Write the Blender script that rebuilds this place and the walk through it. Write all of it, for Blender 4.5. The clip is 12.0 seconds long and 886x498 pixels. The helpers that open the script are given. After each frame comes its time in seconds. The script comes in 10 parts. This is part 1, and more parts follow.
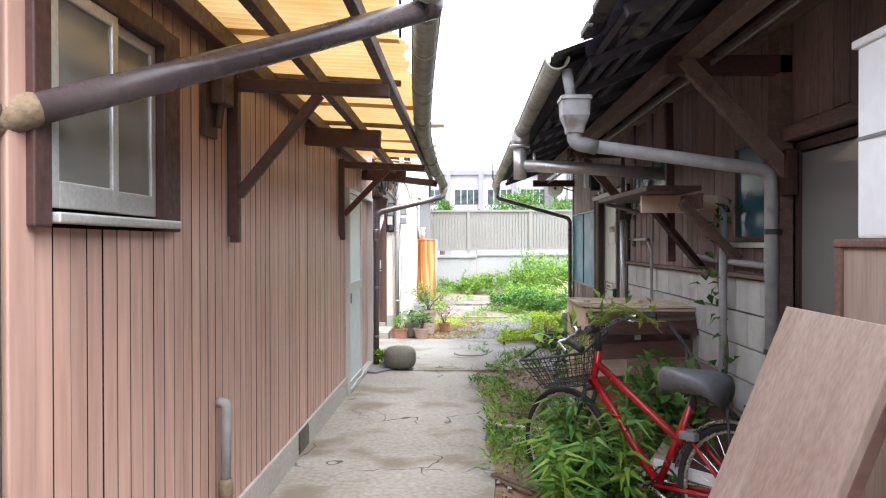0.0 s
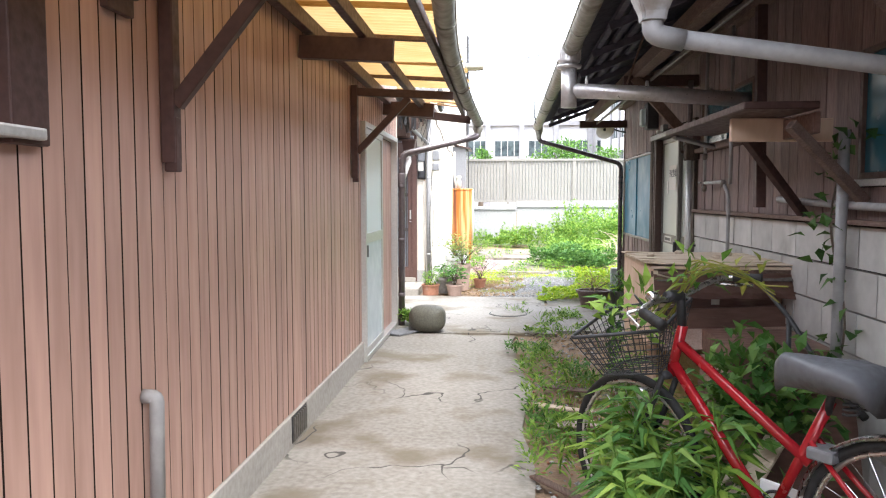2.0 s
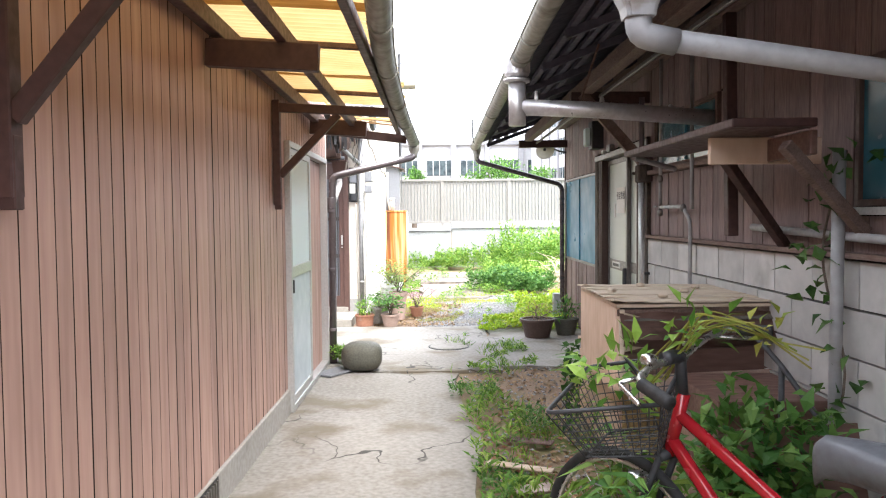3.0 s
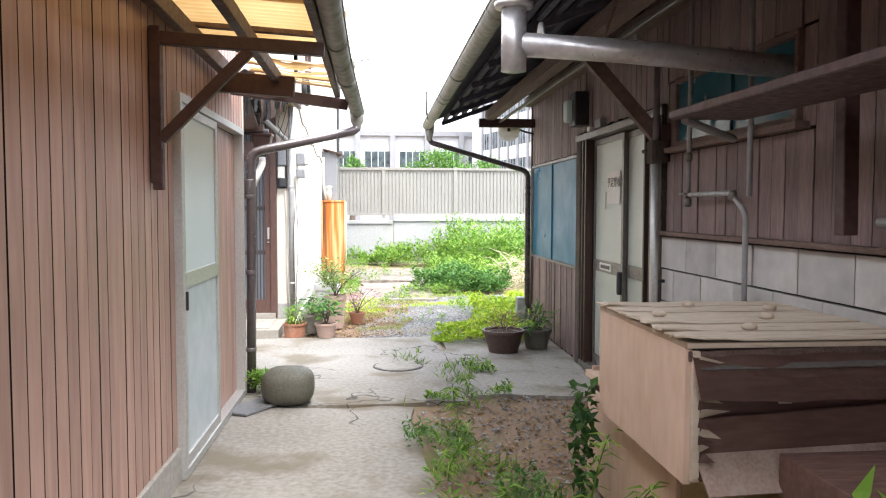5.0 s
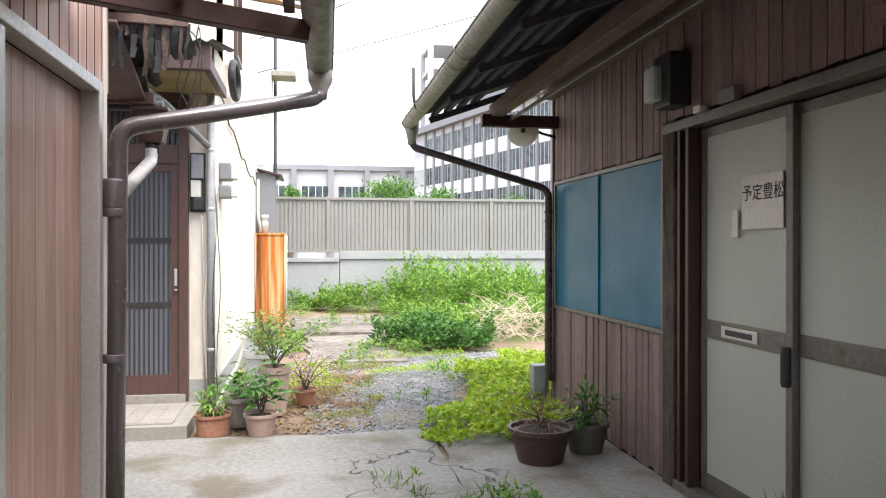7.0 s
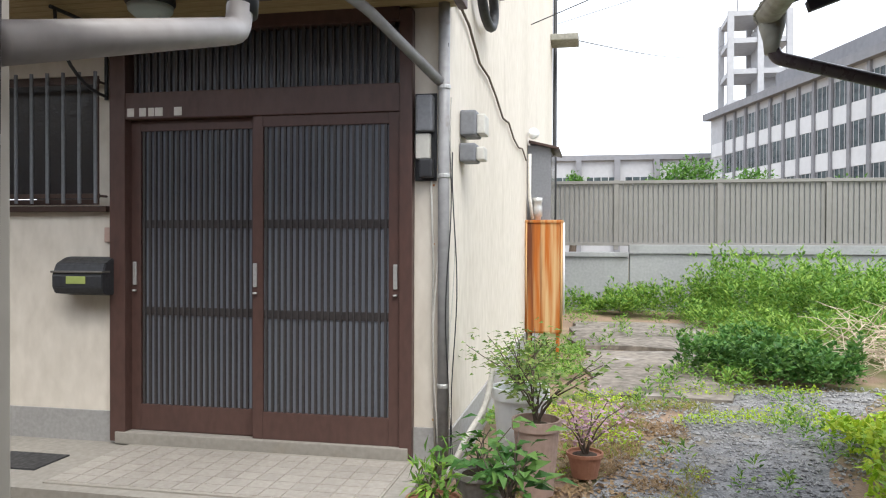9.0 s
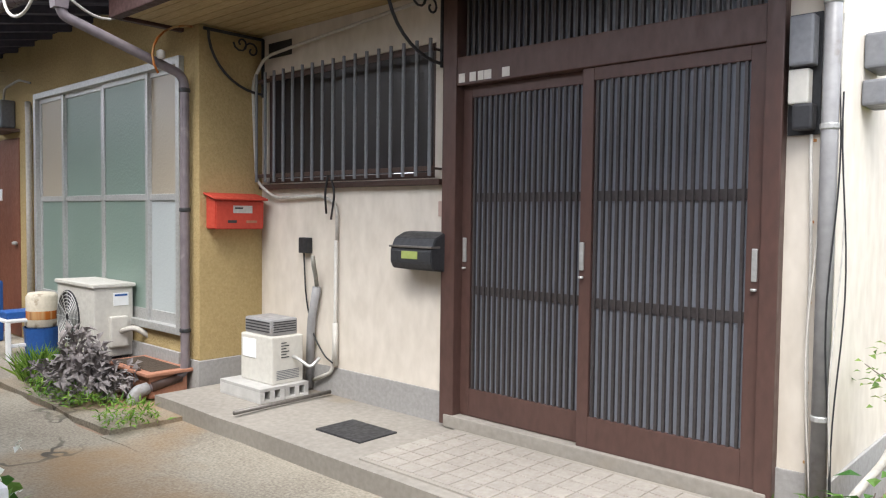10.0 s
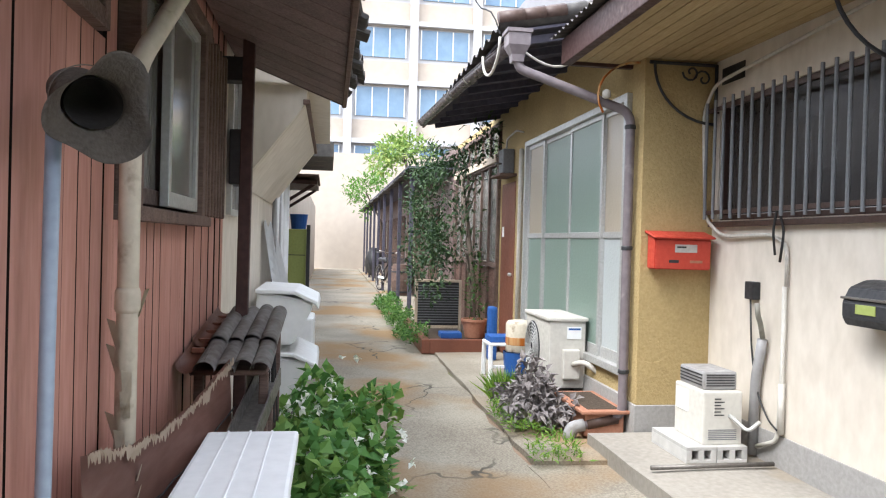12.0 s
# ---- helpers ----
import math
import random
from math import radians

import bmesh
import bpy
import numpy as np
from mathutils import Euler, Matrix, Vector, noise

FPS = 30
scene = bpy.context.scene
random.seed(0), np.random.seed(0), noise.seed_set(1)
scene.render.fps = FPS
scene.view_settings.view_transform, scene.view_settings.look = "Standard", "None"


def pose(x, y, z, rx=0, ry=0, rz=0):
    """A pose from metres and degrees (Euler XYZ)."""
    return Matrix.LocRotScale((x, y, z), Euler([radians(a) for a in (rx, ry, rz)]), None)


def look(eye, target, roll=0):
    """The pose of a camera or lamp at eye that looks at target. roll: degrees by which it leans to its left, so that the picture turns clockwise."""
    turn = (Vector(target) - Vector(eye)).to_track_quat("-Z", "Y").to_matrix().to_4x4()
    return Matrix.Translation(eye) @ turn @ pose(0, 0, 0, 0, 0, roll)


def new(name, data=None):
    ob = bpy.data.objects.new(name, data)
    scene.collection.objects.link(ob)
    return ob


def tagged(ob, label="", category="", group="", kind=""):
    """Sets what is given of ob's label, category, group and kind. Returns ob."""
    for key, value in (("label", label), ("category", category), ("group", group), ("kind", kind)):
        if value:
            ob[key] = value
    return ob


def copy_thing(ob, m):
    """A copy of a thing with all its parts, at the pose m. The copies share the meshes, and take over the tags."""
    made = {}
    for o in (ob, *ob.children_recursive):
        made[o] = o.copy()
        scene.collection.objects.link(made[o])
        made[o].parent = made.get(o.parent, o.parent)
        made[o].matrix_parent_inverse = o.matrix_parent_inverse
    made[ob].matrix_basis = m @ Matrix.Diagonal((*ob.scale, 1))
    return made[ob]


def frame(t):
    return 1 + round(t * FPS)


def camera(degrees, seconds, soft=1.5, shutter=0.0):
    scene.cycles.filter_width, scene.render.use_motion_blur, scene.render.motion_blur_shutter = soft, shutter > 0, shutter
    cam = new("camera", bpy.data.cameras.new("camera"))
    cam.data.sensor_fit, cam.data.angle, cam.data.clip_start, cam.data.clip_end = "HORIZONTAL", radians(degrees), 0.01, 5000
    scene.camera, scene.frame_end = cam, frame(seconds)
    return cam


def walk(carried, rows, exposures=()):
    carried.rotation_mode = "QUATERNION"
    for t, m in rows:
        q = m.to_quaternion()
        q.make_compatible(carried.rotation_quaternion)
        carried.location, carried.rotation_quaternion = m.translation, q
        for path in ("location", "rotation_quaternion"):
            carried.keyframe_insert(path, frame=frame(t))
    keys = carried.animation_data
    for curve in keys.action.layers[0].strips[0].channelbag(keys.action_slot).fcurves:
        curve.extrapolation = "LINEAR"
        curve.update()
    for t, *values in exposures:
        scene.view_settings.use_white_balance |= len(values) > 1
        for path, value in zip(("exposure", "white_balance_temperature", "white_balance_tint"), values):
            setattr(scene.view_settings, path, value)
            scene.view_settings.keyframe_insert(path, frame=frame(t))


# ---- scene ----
cam = camera(61.0, 12.0, soft=1.15)
PATH = [
    (0, (0.103, 0.449, 1.503), (0.045, 2.448, 1.489), -0.1),
    (0.5, (0.162, 0.681, 1.477), (-0.07, 2.667, 1.461), 0.2),
    (1, (0.22, 0.909, 1.459), (-0.169, 2.871, 1.421), 0.1),
    (1.5, (0.19, 1.204, 1.425), (-0.107, 3.18, 1.326), -0.0),
    (2, (0.136, 1.546, 1.422), (-0.028, 3.535, 1.285), -0.0),
    (2.5, (0.118, 1.905, 1.468), (0.021, 3.898, 1.336), -0.2),
    (3, (0.062, 2.174, 1.485), (0.077, 4.172, 1.398), -0.5),
    (3.2, (0.055, 2.272, 1.49), (0.129, 4.27, 1.42), -0.8),
    (4.8, (-0.021, 3.516, 1.427), (0.116, 5.505, 1.27), 0.6),
    (5, (-0.033, 3.743, 1.455), (0.149, 5.732, 1.349), 0.1),
    (5.5, (-0.124, 4.386, 1.481), (0.118, 6.372, 1.507), -1.2),
    (6, (-0.205, 5.057, 1.473), (0.087, 7.035, 1.512), -1.1),
    (6.5, (-0.231, 5.767, 1.438), (0.108, 7.738, 1.457), -0.3),
    (6.7, (-0.218, 6.043, 1.418), (0.136, 8.012, 1.418), 0.0),
    (8.3, (-0.242, 8.16, 1.404), (-0.177, 10.159, 1.394), 0.2),
    (8.5, (-0.219, 8.4, 1.401), (-0.272, 10.399, 1.403), 0.0),
    (9, (-0.204, 8.832, 1.365), (-0.598, 10.793, 1.343), 0.2),
    (9.5, (-0.132, 9.337, 1.36), (-1.007, 11.135, 1.289), 0.4),
    (10, (-0.127, 9.696, 1.351), (-1.477, 11.169, 1.264), 0.7),
    (10.5, (-0.123, 9.972, 1.37), (-1.841, 10.993, 1.293), 1.5),
    (11, (-0.074, 10.205, 1.361), (-1.986, 10.789, 1.307), 2.5),
    (11.5, (-0.051, 10.325, 1.383), (-2.015, 10.704, 1.357), 2.8),
    (12, (-0.101, 10.346, 1.393), (-2.078, 10.645, 1.371), 1.5),
]
walk(cam, [(t, look(eye, target, roll)) for t, eye, target, roll in PATH],
     [(0, 2.85, 6300, 10), (2.2, 3.15, 6350, 10), (3.2, 3.25, 6350, 10), (5, 2.95, 6400, 10), (6.7, 2.55, 6450, 10), (8.5, 1.85, 6450, 8), (9.0, 1.75, 6400, 8), (9.5, 1.8, 6400, 9), (10, 2.25, 6400, 10), (10.5, 2.6, 6300, 9), (12, 2.65, 6250, 9)])

# ---- light ----
world = bpy.data.worlds.new("overcast_sky")
scene.world = world
world.use_nodes = True
wn, wl = world.node_tree.nodes, world.node_tree.links
sky = wn.new("ShaderNodeTexSky")
sky.sky_type, sky.sun_disc = "NISHITA", False
sky.sun_elevation, sky.sun_rotation = radians(58), radians(150)
sky.air_density, sky.dust_density = 1.0, 3.0
pale = wn.new("ShaderNodeHueSaturation")
pale.inputs["Saturation"].default_value = 0.16
wl.new(sky.outputs[0], pale.inputs["Color"])
cloud = wn.new("ShaderNodeTexNoise")
cloud.inputs["Scale"].default_value, cloud.inputs["Detail"].default_value = 2.2, 4
ramp = wn.new("ShaderNodeMapRange")
ramp.inputs[3].default_value, ramp.inputs[4].default_value = 0.82, 1.18
wl.new(cloud.outputs[0], ramp.inputs[0])
veil = wn.new("ShaderNodeVectorMath")
veil.operation = "SCALE"
grey = wn.new("ShaderNodeMix")
grey.data_type = "RGBA"
grey.inputs[0].default_value = 0.7
grey.inputs[7].default_value = (4.85, 5.15, 5.8, 1)
wl.new(pale.outputs[0], grey.inputs[6])
wl.new(grey.outputs[2], veil.inputs[0])
wl.new(ramp.outputs[0], veil.inputs["Scale"])
wl.new(veil.outputs[0], wn["Background"].inputs["Color"])
wn["Background"].inputs["Strength"].default_value = 0.132
sun = new("sun", bpy.data.lights.new("sun", "SUN"))
sun.data.energy, sun.data.angle, sun.data.color = 0.95, radians(35), (1.0, 0.96, 0.9)
sun.matrix_world = look((0, 0, 0), (-math.sin(radians(150)) * math.cos(radians(58)), -math.cos(radians(150)) * math.cos(radians(58)), -math.sin(radians(58))))


# ---- materials ----
def mat(name, a, b=None, rough=0.75, metal=0.0, big=1.5, fine=40.0, stretch=(1, 1, 1), bump=0.15, rand=0.0,
        stain=None, stain_scale=1.2, stain_at=0.6, cracks=0.0, alpha=None, spec=0.4, contrast=1.0):
    """Two tones mixed by coarse and fine noise in world space, an optional stain, cracks and fine relief."""
    m = bpy.data.materials.new(name)
    m.use_nodes = True
    n, l = m.node_tree.nodes, m.node_tree.links
    bs = n["Principled BSDF"]
    geo = n.new("ShaderNodeNewGeometry")
    mp = n.new("ShaderNodeMapping")
    mp.inputs["Scale"].default_value = stretch
    l.new(geo.outputs["Position"], mp.inputs[0])
    b = b or tuple(c * 0.7 for c in a)

    def noise_at(scale, detail):
        t = n.new("ShaderNodeTexNoise")
        t.inputs["Scale"].default_value, t.inputs["Detail"].default_value = scale, detail
        l.new(mp.outputs[0], t.inputs["Vector"])
        return t.outputs[0]

    def mixed(fac, c1, c2):
        x = n.new("ShaderNodeMix")
        x.data_type = "RGBA"
        for sock, v in ((x.inputs[0], fac), (x.inputs[6], c1), (x.inputs[7], c2)):
            if hasattr(v, "is_linked"):
                l.new(v, sock)
            elif isinstance(v, tuple):
                sock.default_value = (*v, 1)
            else:
                sock.default_value = v
        return x.outputs[2]

    def ranged(v, lo, hi, to0=0.0, to1=1.0):
        r = n.new("ShaderNodeMapRange")
        l.new(v, r.inputs[0])
        r.inputs[1].default_value, r.inputs[2].default_value = lo, hi
        r.inputs[3].default_value, r.inputs[4].default_value = to0, to1
        return r.outputs[0]

    nb, nf = noise_at(big, 5), noise_at(fine, 4)
    s = n.new("ShaderNodeMath")
    s.operation = "ADD"
    l.new(nb, s.inputs[0])
    l.new(nf, s.inputs[1])
    col = mixed(ranged(s.outputs[0], 1.0 - 0.3 / contrast, 1.0 + 0.3 / contrast), a, b)
    if stain:
        t = n.new("ShaderNodeTexNoise")
        t.inputs["Scale"].default_value, t.inputs["Detail"].default_value = stain_scale, 8
        l.new(mp.outputs[0], t.inputs["Vector"])
        col = mixed(ranged(t.outputs[0], stain_at, stain_at + 0.12), col, stain)
    if cracks:
        v = n.new("ShaderNodeTexVoronoi")
        v.feature = "DISTANCE_TO_EDGE"
        v.inputs["Scale"].default_value = cracks
        wob = n.new("ShaderNodeVectorMath")
        wob.operation = "ADD"
        wn_ = n.new("ShaderNodeTexNoise")
        wn_.inputs["Scale"].default_value = 3.0
        sc = n.new("ShaderNodeVectorMath")
        sc.operation = "SCALE"
        sc.inputs["Scale"].default_value = 0.5
        l.new(geo.outputs["Position"], wn_.inputs["Vector"])
        l.new(wn_.outputs["Color"], sc.inputs[0])
        l.new(geo.outputs["Position"], wob.inputs[0])
        l.new(sc.outputs[0], wob.inputs[1])
        l.new(wob.outputs[0], v.inputs["Vector"])
        gate = ranged(noise_at(0.7, 2), 0.5, 0.58)
        line = ranged(v.outputs["Distance"], 0.004, 0.010, 1.0, 0.0)
        mu = n.new("ShaderNodeMath")
        mu.operation = "MULTIPLY"
        l.new(gate, mu.inputs[0])
        l.new(line, mu.inputs[1])
        col = mixed(mu.outputs[0], col, tuple(c * 0.2 for c in a))
    if rand:
        oi = n.new("ShaderNodeObjectInfo")
        hs = n.new("ShaderNodeHueSaturation")
        l.new(ranged(oi.outputs["Random"], 0, 1, 1 - rand, 1 + rand), hs.inputs["Value"])
        l.new(col, hs.inputs["Color"])
        col = hs.outputs[0]
    l.new(col, bs.inputs["Base Color"])
    l.new(ranged(nf, 0.3, 0.7, max(rough - 0.1, 0.03), min(rough + 0.1, 1)), bs.inputs["Roughness"])
    bs.inputs["Metallic"].default_value = metal
    bs.inputs["Specular IOR Level"].default_value = spec
    if bump:
        bp = n.new("ShaderNodeBump")
        bp.inputs["Strength"].default_value, bp.inputs["Distance"].default_value = bump, 0.01
        l.new(s.outputs[0], bp.inputs["Height"])
        l.new(bp.outputs[0], bs.inputs["Normal"])
    return m


def leafmat(name, a, b, c, rough=0.55, through_=0.35):
    """Leaf: tone varies leaf by leaf, with light passing through."""
    m = bpy.data.materials.new(name)
    m.use_nodes = True
    n, l = m.node_tree.nodes, m.node_tree.links
    bs, out = n["Principled BSDF"], n["Material Output"]
    geo = n.new("ShaderNodeNewGeometry")
    cr = n.new("ShaderNodeValToRGB")
    cr.color_ramp.elements[0].color, cr.color_ramp.elements[1].color = (*a, 1), (*c, 1)
    e = cr.color_ramp.elements.new(0.5)
    e.color = (*b, 1)
    l.new(geo.outputs["Random Per Island"], cr.inputs[0])
    tr = n.new("ShaderNodeBsdfTranslucent")
    mx = n.new("ShaderNodeMixShader")
    mx.inputs[0].default_value = through_
    l.new(cr.outputs[0], bs.inputs["Base Color"])
    l.new(cr.outputs[0], tr.inputs["Color"])
    bs.inputs["Roughness"].default_value = rough
    bs.inputs["Specular IOR Level"].default_value = 0.3
    l.new(bs.outputs[0], mx.inputs[1])
    l.new(tr.outputs[0], mx.inputs[2])
    l.new(mx.outputs[0], out.inputs["Surface"])
    return m


def glassmat(name, col, rough, mix_, tint=None):
    """Glass pane: clear or frosted transmission, mixed with a milky body."""
    m = bpy.data.materials.new(name)
    m.use_nodes = True
    n, l = m.node_tree.nodes, m.node_tree.links
    bs = n["Principled BSDF"]
    bs.inputs["Base Color"].default_value = (*col, 1)
    bs.inputs["Roughness"].default_value = rough
    bs.inputs["Transmission Weight"].default_value = mix_
    bs.inputs["IOR"].default_value = 1.45
    t = n.new("ShaderNodeTexNoise")
    t.inputs["Scale"].default_value = 45
    geo = n.new("ShaderNodeNewGeometry")
    l.new(geo.outputs["Position"], t.inputs["Vector"])
    bp = n.new("ShaderNodeBump")
    bp.inputs["Strength"].default_value, bp.inputs["Distance"].default_value = 0.25 if rough > 0.15 else 0.03, 0.01
    l.new(t.outputs[0], bp.inputs["Height"])
    l.new(bp.outputs[0], bs.inputs["Normal"])
    return m


def sheetmat(name, a, b):
    """Yellowed translucent plastic sheet with dirt."""
    m = bpy.data.materials.new(name)
    m.use_nodes = True
    n, l = m.node_tree.nodes, m.node_tree.links
    bs, out = n["Principled BSDF"], n["Material Output"]
    geo = n.new("ShaderNodeNewGeometry")
    t = n.new("ShaderNodeTexNoise")
    t.inputs["Scale"].default_value, t.inputs["Detail"].default_value = 2.5, 6
    l.new(geo.outputs["Position"], t.inputs["Vector"])
    cr = n.new("ShaderNodeValToRGB")
    cr.color_ramp.elements[0].position, cr.color_ramp.elements[1].position = 0.3, 0.7
    cr.color_ramp.elements[0].color, cr.color_ramp.elements[1].color = (*a, 1), (*b, 1)
    l.new(t.outputs[0], cr.inputs[0])
    tr = n.new("ShaderNodeBsdfTranslucent")
    mx = n.new("ShaderNodeMixShader")
    mx.inputs[0].default_value = 0.6
    l.new(cr.outputs[0], tr.inputs["Color"])
    l.new(cr.outputs[0], bs.inputs["Base Color"])
    bs.inputs["Roughness"].default_value = 0.45
    l.new(bs.outputs[0], mx.inputs[1])
    l.new(tr.outputs[0], mx.inputs[2])
    l.new(mx.outputs[0], out.inputs["Surface"])
    return m


M_board = mat("printed_wood_siding", (0.50, 0.318, 0.262), (0.375, 0.228, 0.187), rough=0.45, big=1.3, fine=7, stretch=(3, 3.5, 0.35), bump=0.03, rand=0.10, stain=(0.25, 0.165, 0.14), stain_scale=0.9, stain_at=0.64)
M_groove = mat("siding_groove", (0.018, 0.012, 0.010), rough=0.95, spec=0.1)
M_brownpaint = mat("brown_painted_timber", (0.07, 0.032, 0.028), (0.042, 0.021, 0.019), rough=0.55, fine=30, stretch=(1, 1, 1), bump=0.15, stain=(0.16, 0.11, 0.09), stain_at=0.7, stain_scale=6)
M_oldwood = mat("weathered_timber", (0.18, 0.12, 0.098), (0.09, 0.058, 0.048), rough=0.8, big=3, fine=25, stretch=(6, 0.8, 6), bump=0.35, stain=(0.22, 0.17, 0.14), stain_at=0.68, stain_scale=4)
M_darkwood = mat("dark_old_boards", (0.235, 0.165, 0.155), (0.14, 0.098, 0.092), rough=0.7, big=2, fine=20, stretch=(5, 5, 0.6), bump=0.25, rand=0.18, stain=(0.25, 0.19, 0.17), stain_at=0.66, stain_scale=2)
M_char = mat("charred_post", (0.03, 0.024, 0.022), (0.12, 0.09, 0.07), rough=0.95, big=8, fine=50, stretch=(3, 3, 0.7), bump=0.9)
M_conc = mat("old_concrete", (0.325, 0.305, 0.28), (0.215, 0.20, 0.178), rough=0.9, big=0.8, fine=30, bump=0.14, contrast=1.2, stain=(0.175, 0.15, 0.115), stain_scale=1.7, stain_at=0.525, cracks=1.1)
M_slab = mat("stained_floor_slab", (0.24, 0.21, 0.18), (0.115, 0.10, 0.085), rough=0.95, big=1.1, fine=12, bump=0.3, contrast=1.8, stain=(0.42, 0.39, 0.36), stain_scale=1.4, stain_at=0.62)
M_base = mat("foundation_concrete", (0.42, 0.40, 0.37), (0.30, 0.285, 0.26), rough=0.9, big=2, fine=30, bump=0.25, stain=(0.20, 0.18, 0.15), stain_at=0.62, stain_scale=3)
M_asph = mat("worn_lane_paving", (0.35, 0.315, 0.255), (0.20, 0.175, 0.14), rough=0.92, big=1.0, fine=70, bump=0.35, contrast=1.4, stain=(0.27, 0.175, 0.09), stain_scale=0.6, stain_at=0.51, cracks=0.6)
M_gravel = mat("grey_gravel", (0.27, 0.265, 0.265), (0.12, 0.12, 0.125), rough=0.95, big=5, fine=70, bump=0.9, contrast=1.8, stain=(0.20, 0.165, 0.11), stain_scale=1.1, stain_at=0.56)
M_pebble = mat("gravel_stones", (0.36, 0.355, 0.35), (0.16, 0.155, 0.155), rough=0.9, big=30, fine=90, bump=0.2, contrast=2.0)
M_dirt = mat("bare_earth", (0.30, 0.205, 0.145), (0.19, 0.135, 0.09), rough=0.95, big=1.3, fine=50, bump=0.7, stain=(0.11, 0.13, 0.035), stain_scale=0.8, stain_at=0.5)
M_block = mat("concrete_block", (0.52, 0.51, 0.49), (0.38, 0.37, 0.355), rough=0.92, big=1.6, fine=9, bump=0.12, rand=0.14, stain=(0.17, 0.16, 0.14), stain_scale=1.3, stain_at=0.57)
M_alu = mat("weathered_aluminium", (0.58, 0.58, 0.57), (0.45, 0.45, 0.44), rough=0.42, metal=0.55, fine=60, bump=0.06)
M_aludark = mat("bronze_aluminium", (0.075, 0.043, 0.034), (0.05, 0.03, 0.025), rough=0.45, metal=0.15, fine=50, bump=0.05)
M_alugrey = mat("aged_grey_aluminium", (0.185, 0.17, 0.155), (0.12, 0.11, 0.10), rough=0.45, metal=0.4, fine=50, bump=0.08, stain=(0.12, 0.09, 0.07), stain_at=0.68, stain_scale=8)
M_frost = glassmat("frosted_glass", (0.72, 0.82, 0.80), 0.5, 0.45)
M_mauve = mat("mauve_grey_pipe", (0.20, 0.17, 0.18), (0.13, 0.11, 0.12), rough=0.4, fine=20, bump=0.05, stain=(0.28, 0.25, 0.25), stain_at=0.66, stain_scale=6)
M_frostgreen = glassmat("pale_green_pattern_glass", (0.27, 0.36, 0.31), 0.35, 0.35)
# tan curtain reflections put into the glass colour; no curtain hangs behind
M_tanglass = glassmat("glass_tan_reflection", (0.46, 0.40, 0.31), 0.3, 0.2)
M_paleglass = glassmat("glass_before_pale_curtain", (0.50, 0.54, 0.54), 0.3, 0.2)
M_glossmauve = mat("glossy_mauve_pipe", (0.15, 0.122, 0.128), (0.11, 0.09, 0.096), rough=0.2, fine=20, bump=0.03, stain=(0.27, 0.24, 0.24), stain_at=0.68, stain_scale=6, spec=0.8)
M_doorpanel = mat("pale_blue_grey_panel", (0.52, 0.58, 0.61), (0.46, 0.52, 0.55), rough=0.4, fine=8, bump=0.03)
M_doorglass = glassmat("striped_frosted_glass", (0.80, 0.90, 0.90), 0.5, 0.2)
M_frostgrey = glassmat("grey_hammered_glass", (0.52, 0.55, 0.49), 0.4, 0.3)
# blue-grey base carries the sky's reflection on the ribbed door panes
M_ribglass = glassmat("ribbed_glass_sky_sheen", (0.20, 0.215, 0.25), 0.16, 0.1)
M_grilleglass = glassmat("dusky_window_glass", (0.045, 0.043, 0.045), 0.2, 0.1)
M_lattice = mat("grey_lattice_bars", (0.075, 0.066, 0.066), (0.05, 0.044, 0.045), rough=0.4, metal=0.3, fine=50, bump=0.04)
M_darkglass = glassmat("dark_window_glass", (0.24, 0.235, 0.22), 0.12, 0.25)
M_blue = mat("blue_faded_panel", (0.004, 0.15, 0.27), (0.008, 0.11, 0.18), rough=0.35, big=0.7, fine=3, bump=0.03, stain=(0.02, 0.11, 0.16), stain_scale=0.6, stain_at=0.6, spec=0.2)
M_teal = mat("teal_glass_film", (0.028, 0.11, 0.14), (0.018, 0.07, 0.095), rough=0.18, big=1.2, fine=8, bump=0.03)
M_cream = mat("cream_render", (0.70, 0.64, 0.56), (0.57, 0.515, 0.44), rough=0.88, big=0.7, fine=14, bump=0.04, stretch=(1, 1, 0.5), stain=(0.47, 0.41, 0.34), stain_scale=0.8, stain_at=0.63)
M_yellow = mat("mustard_render", (0.46, 0.345, 0.165), (0.35, 0.26, 0.12), rough=0.9, big=1.5, fine=55, bump=0.8, stain=(0.27, 0.19, 0.09), stain_scale=1.5, stain_at=0.66)
M_skirt = mat("grey_plinth", (0.36, 0.35, 0.34), (0.28, 0.27, 0.26), rough=0.9, bump=0.2)
M_brownframe = mat("brown_door_frame", (0.10, 0.055, 0.046), (0.07, 0.038, 0.032), rough=0.42, big=2, fine=30, bump=0.04, stretch=(1, 1, 0.4))
M_pvcbrown = mat("dark_brown_pipe", (0.075, 0.056, 0.058), (0.05, 0.038, 0.041), rough=0.3, fine=20, bump=0.04, stain=(0.12, 0.10, 0.095), stain_at=0.68, stain_scale=9)
M_pvcgrey = mat("grey_pipe", (0.33, 0.325, 0.325), (0.23, 0.225, 0.23), rough=0.45, fine=20, bump=0.05, stain=(0.17, 0.13, 0.10), stain_at=0.62, stain_scale=5)
M_gutter = mat("old_gutter", (0.34, 0.33, 0.28), (0.19, 0.18, 0.155), rough=0.6, fine=18, bump=0.1, stain=(0.11, 0.085, 0.06), stain_at=0.58, stain_scale=4)
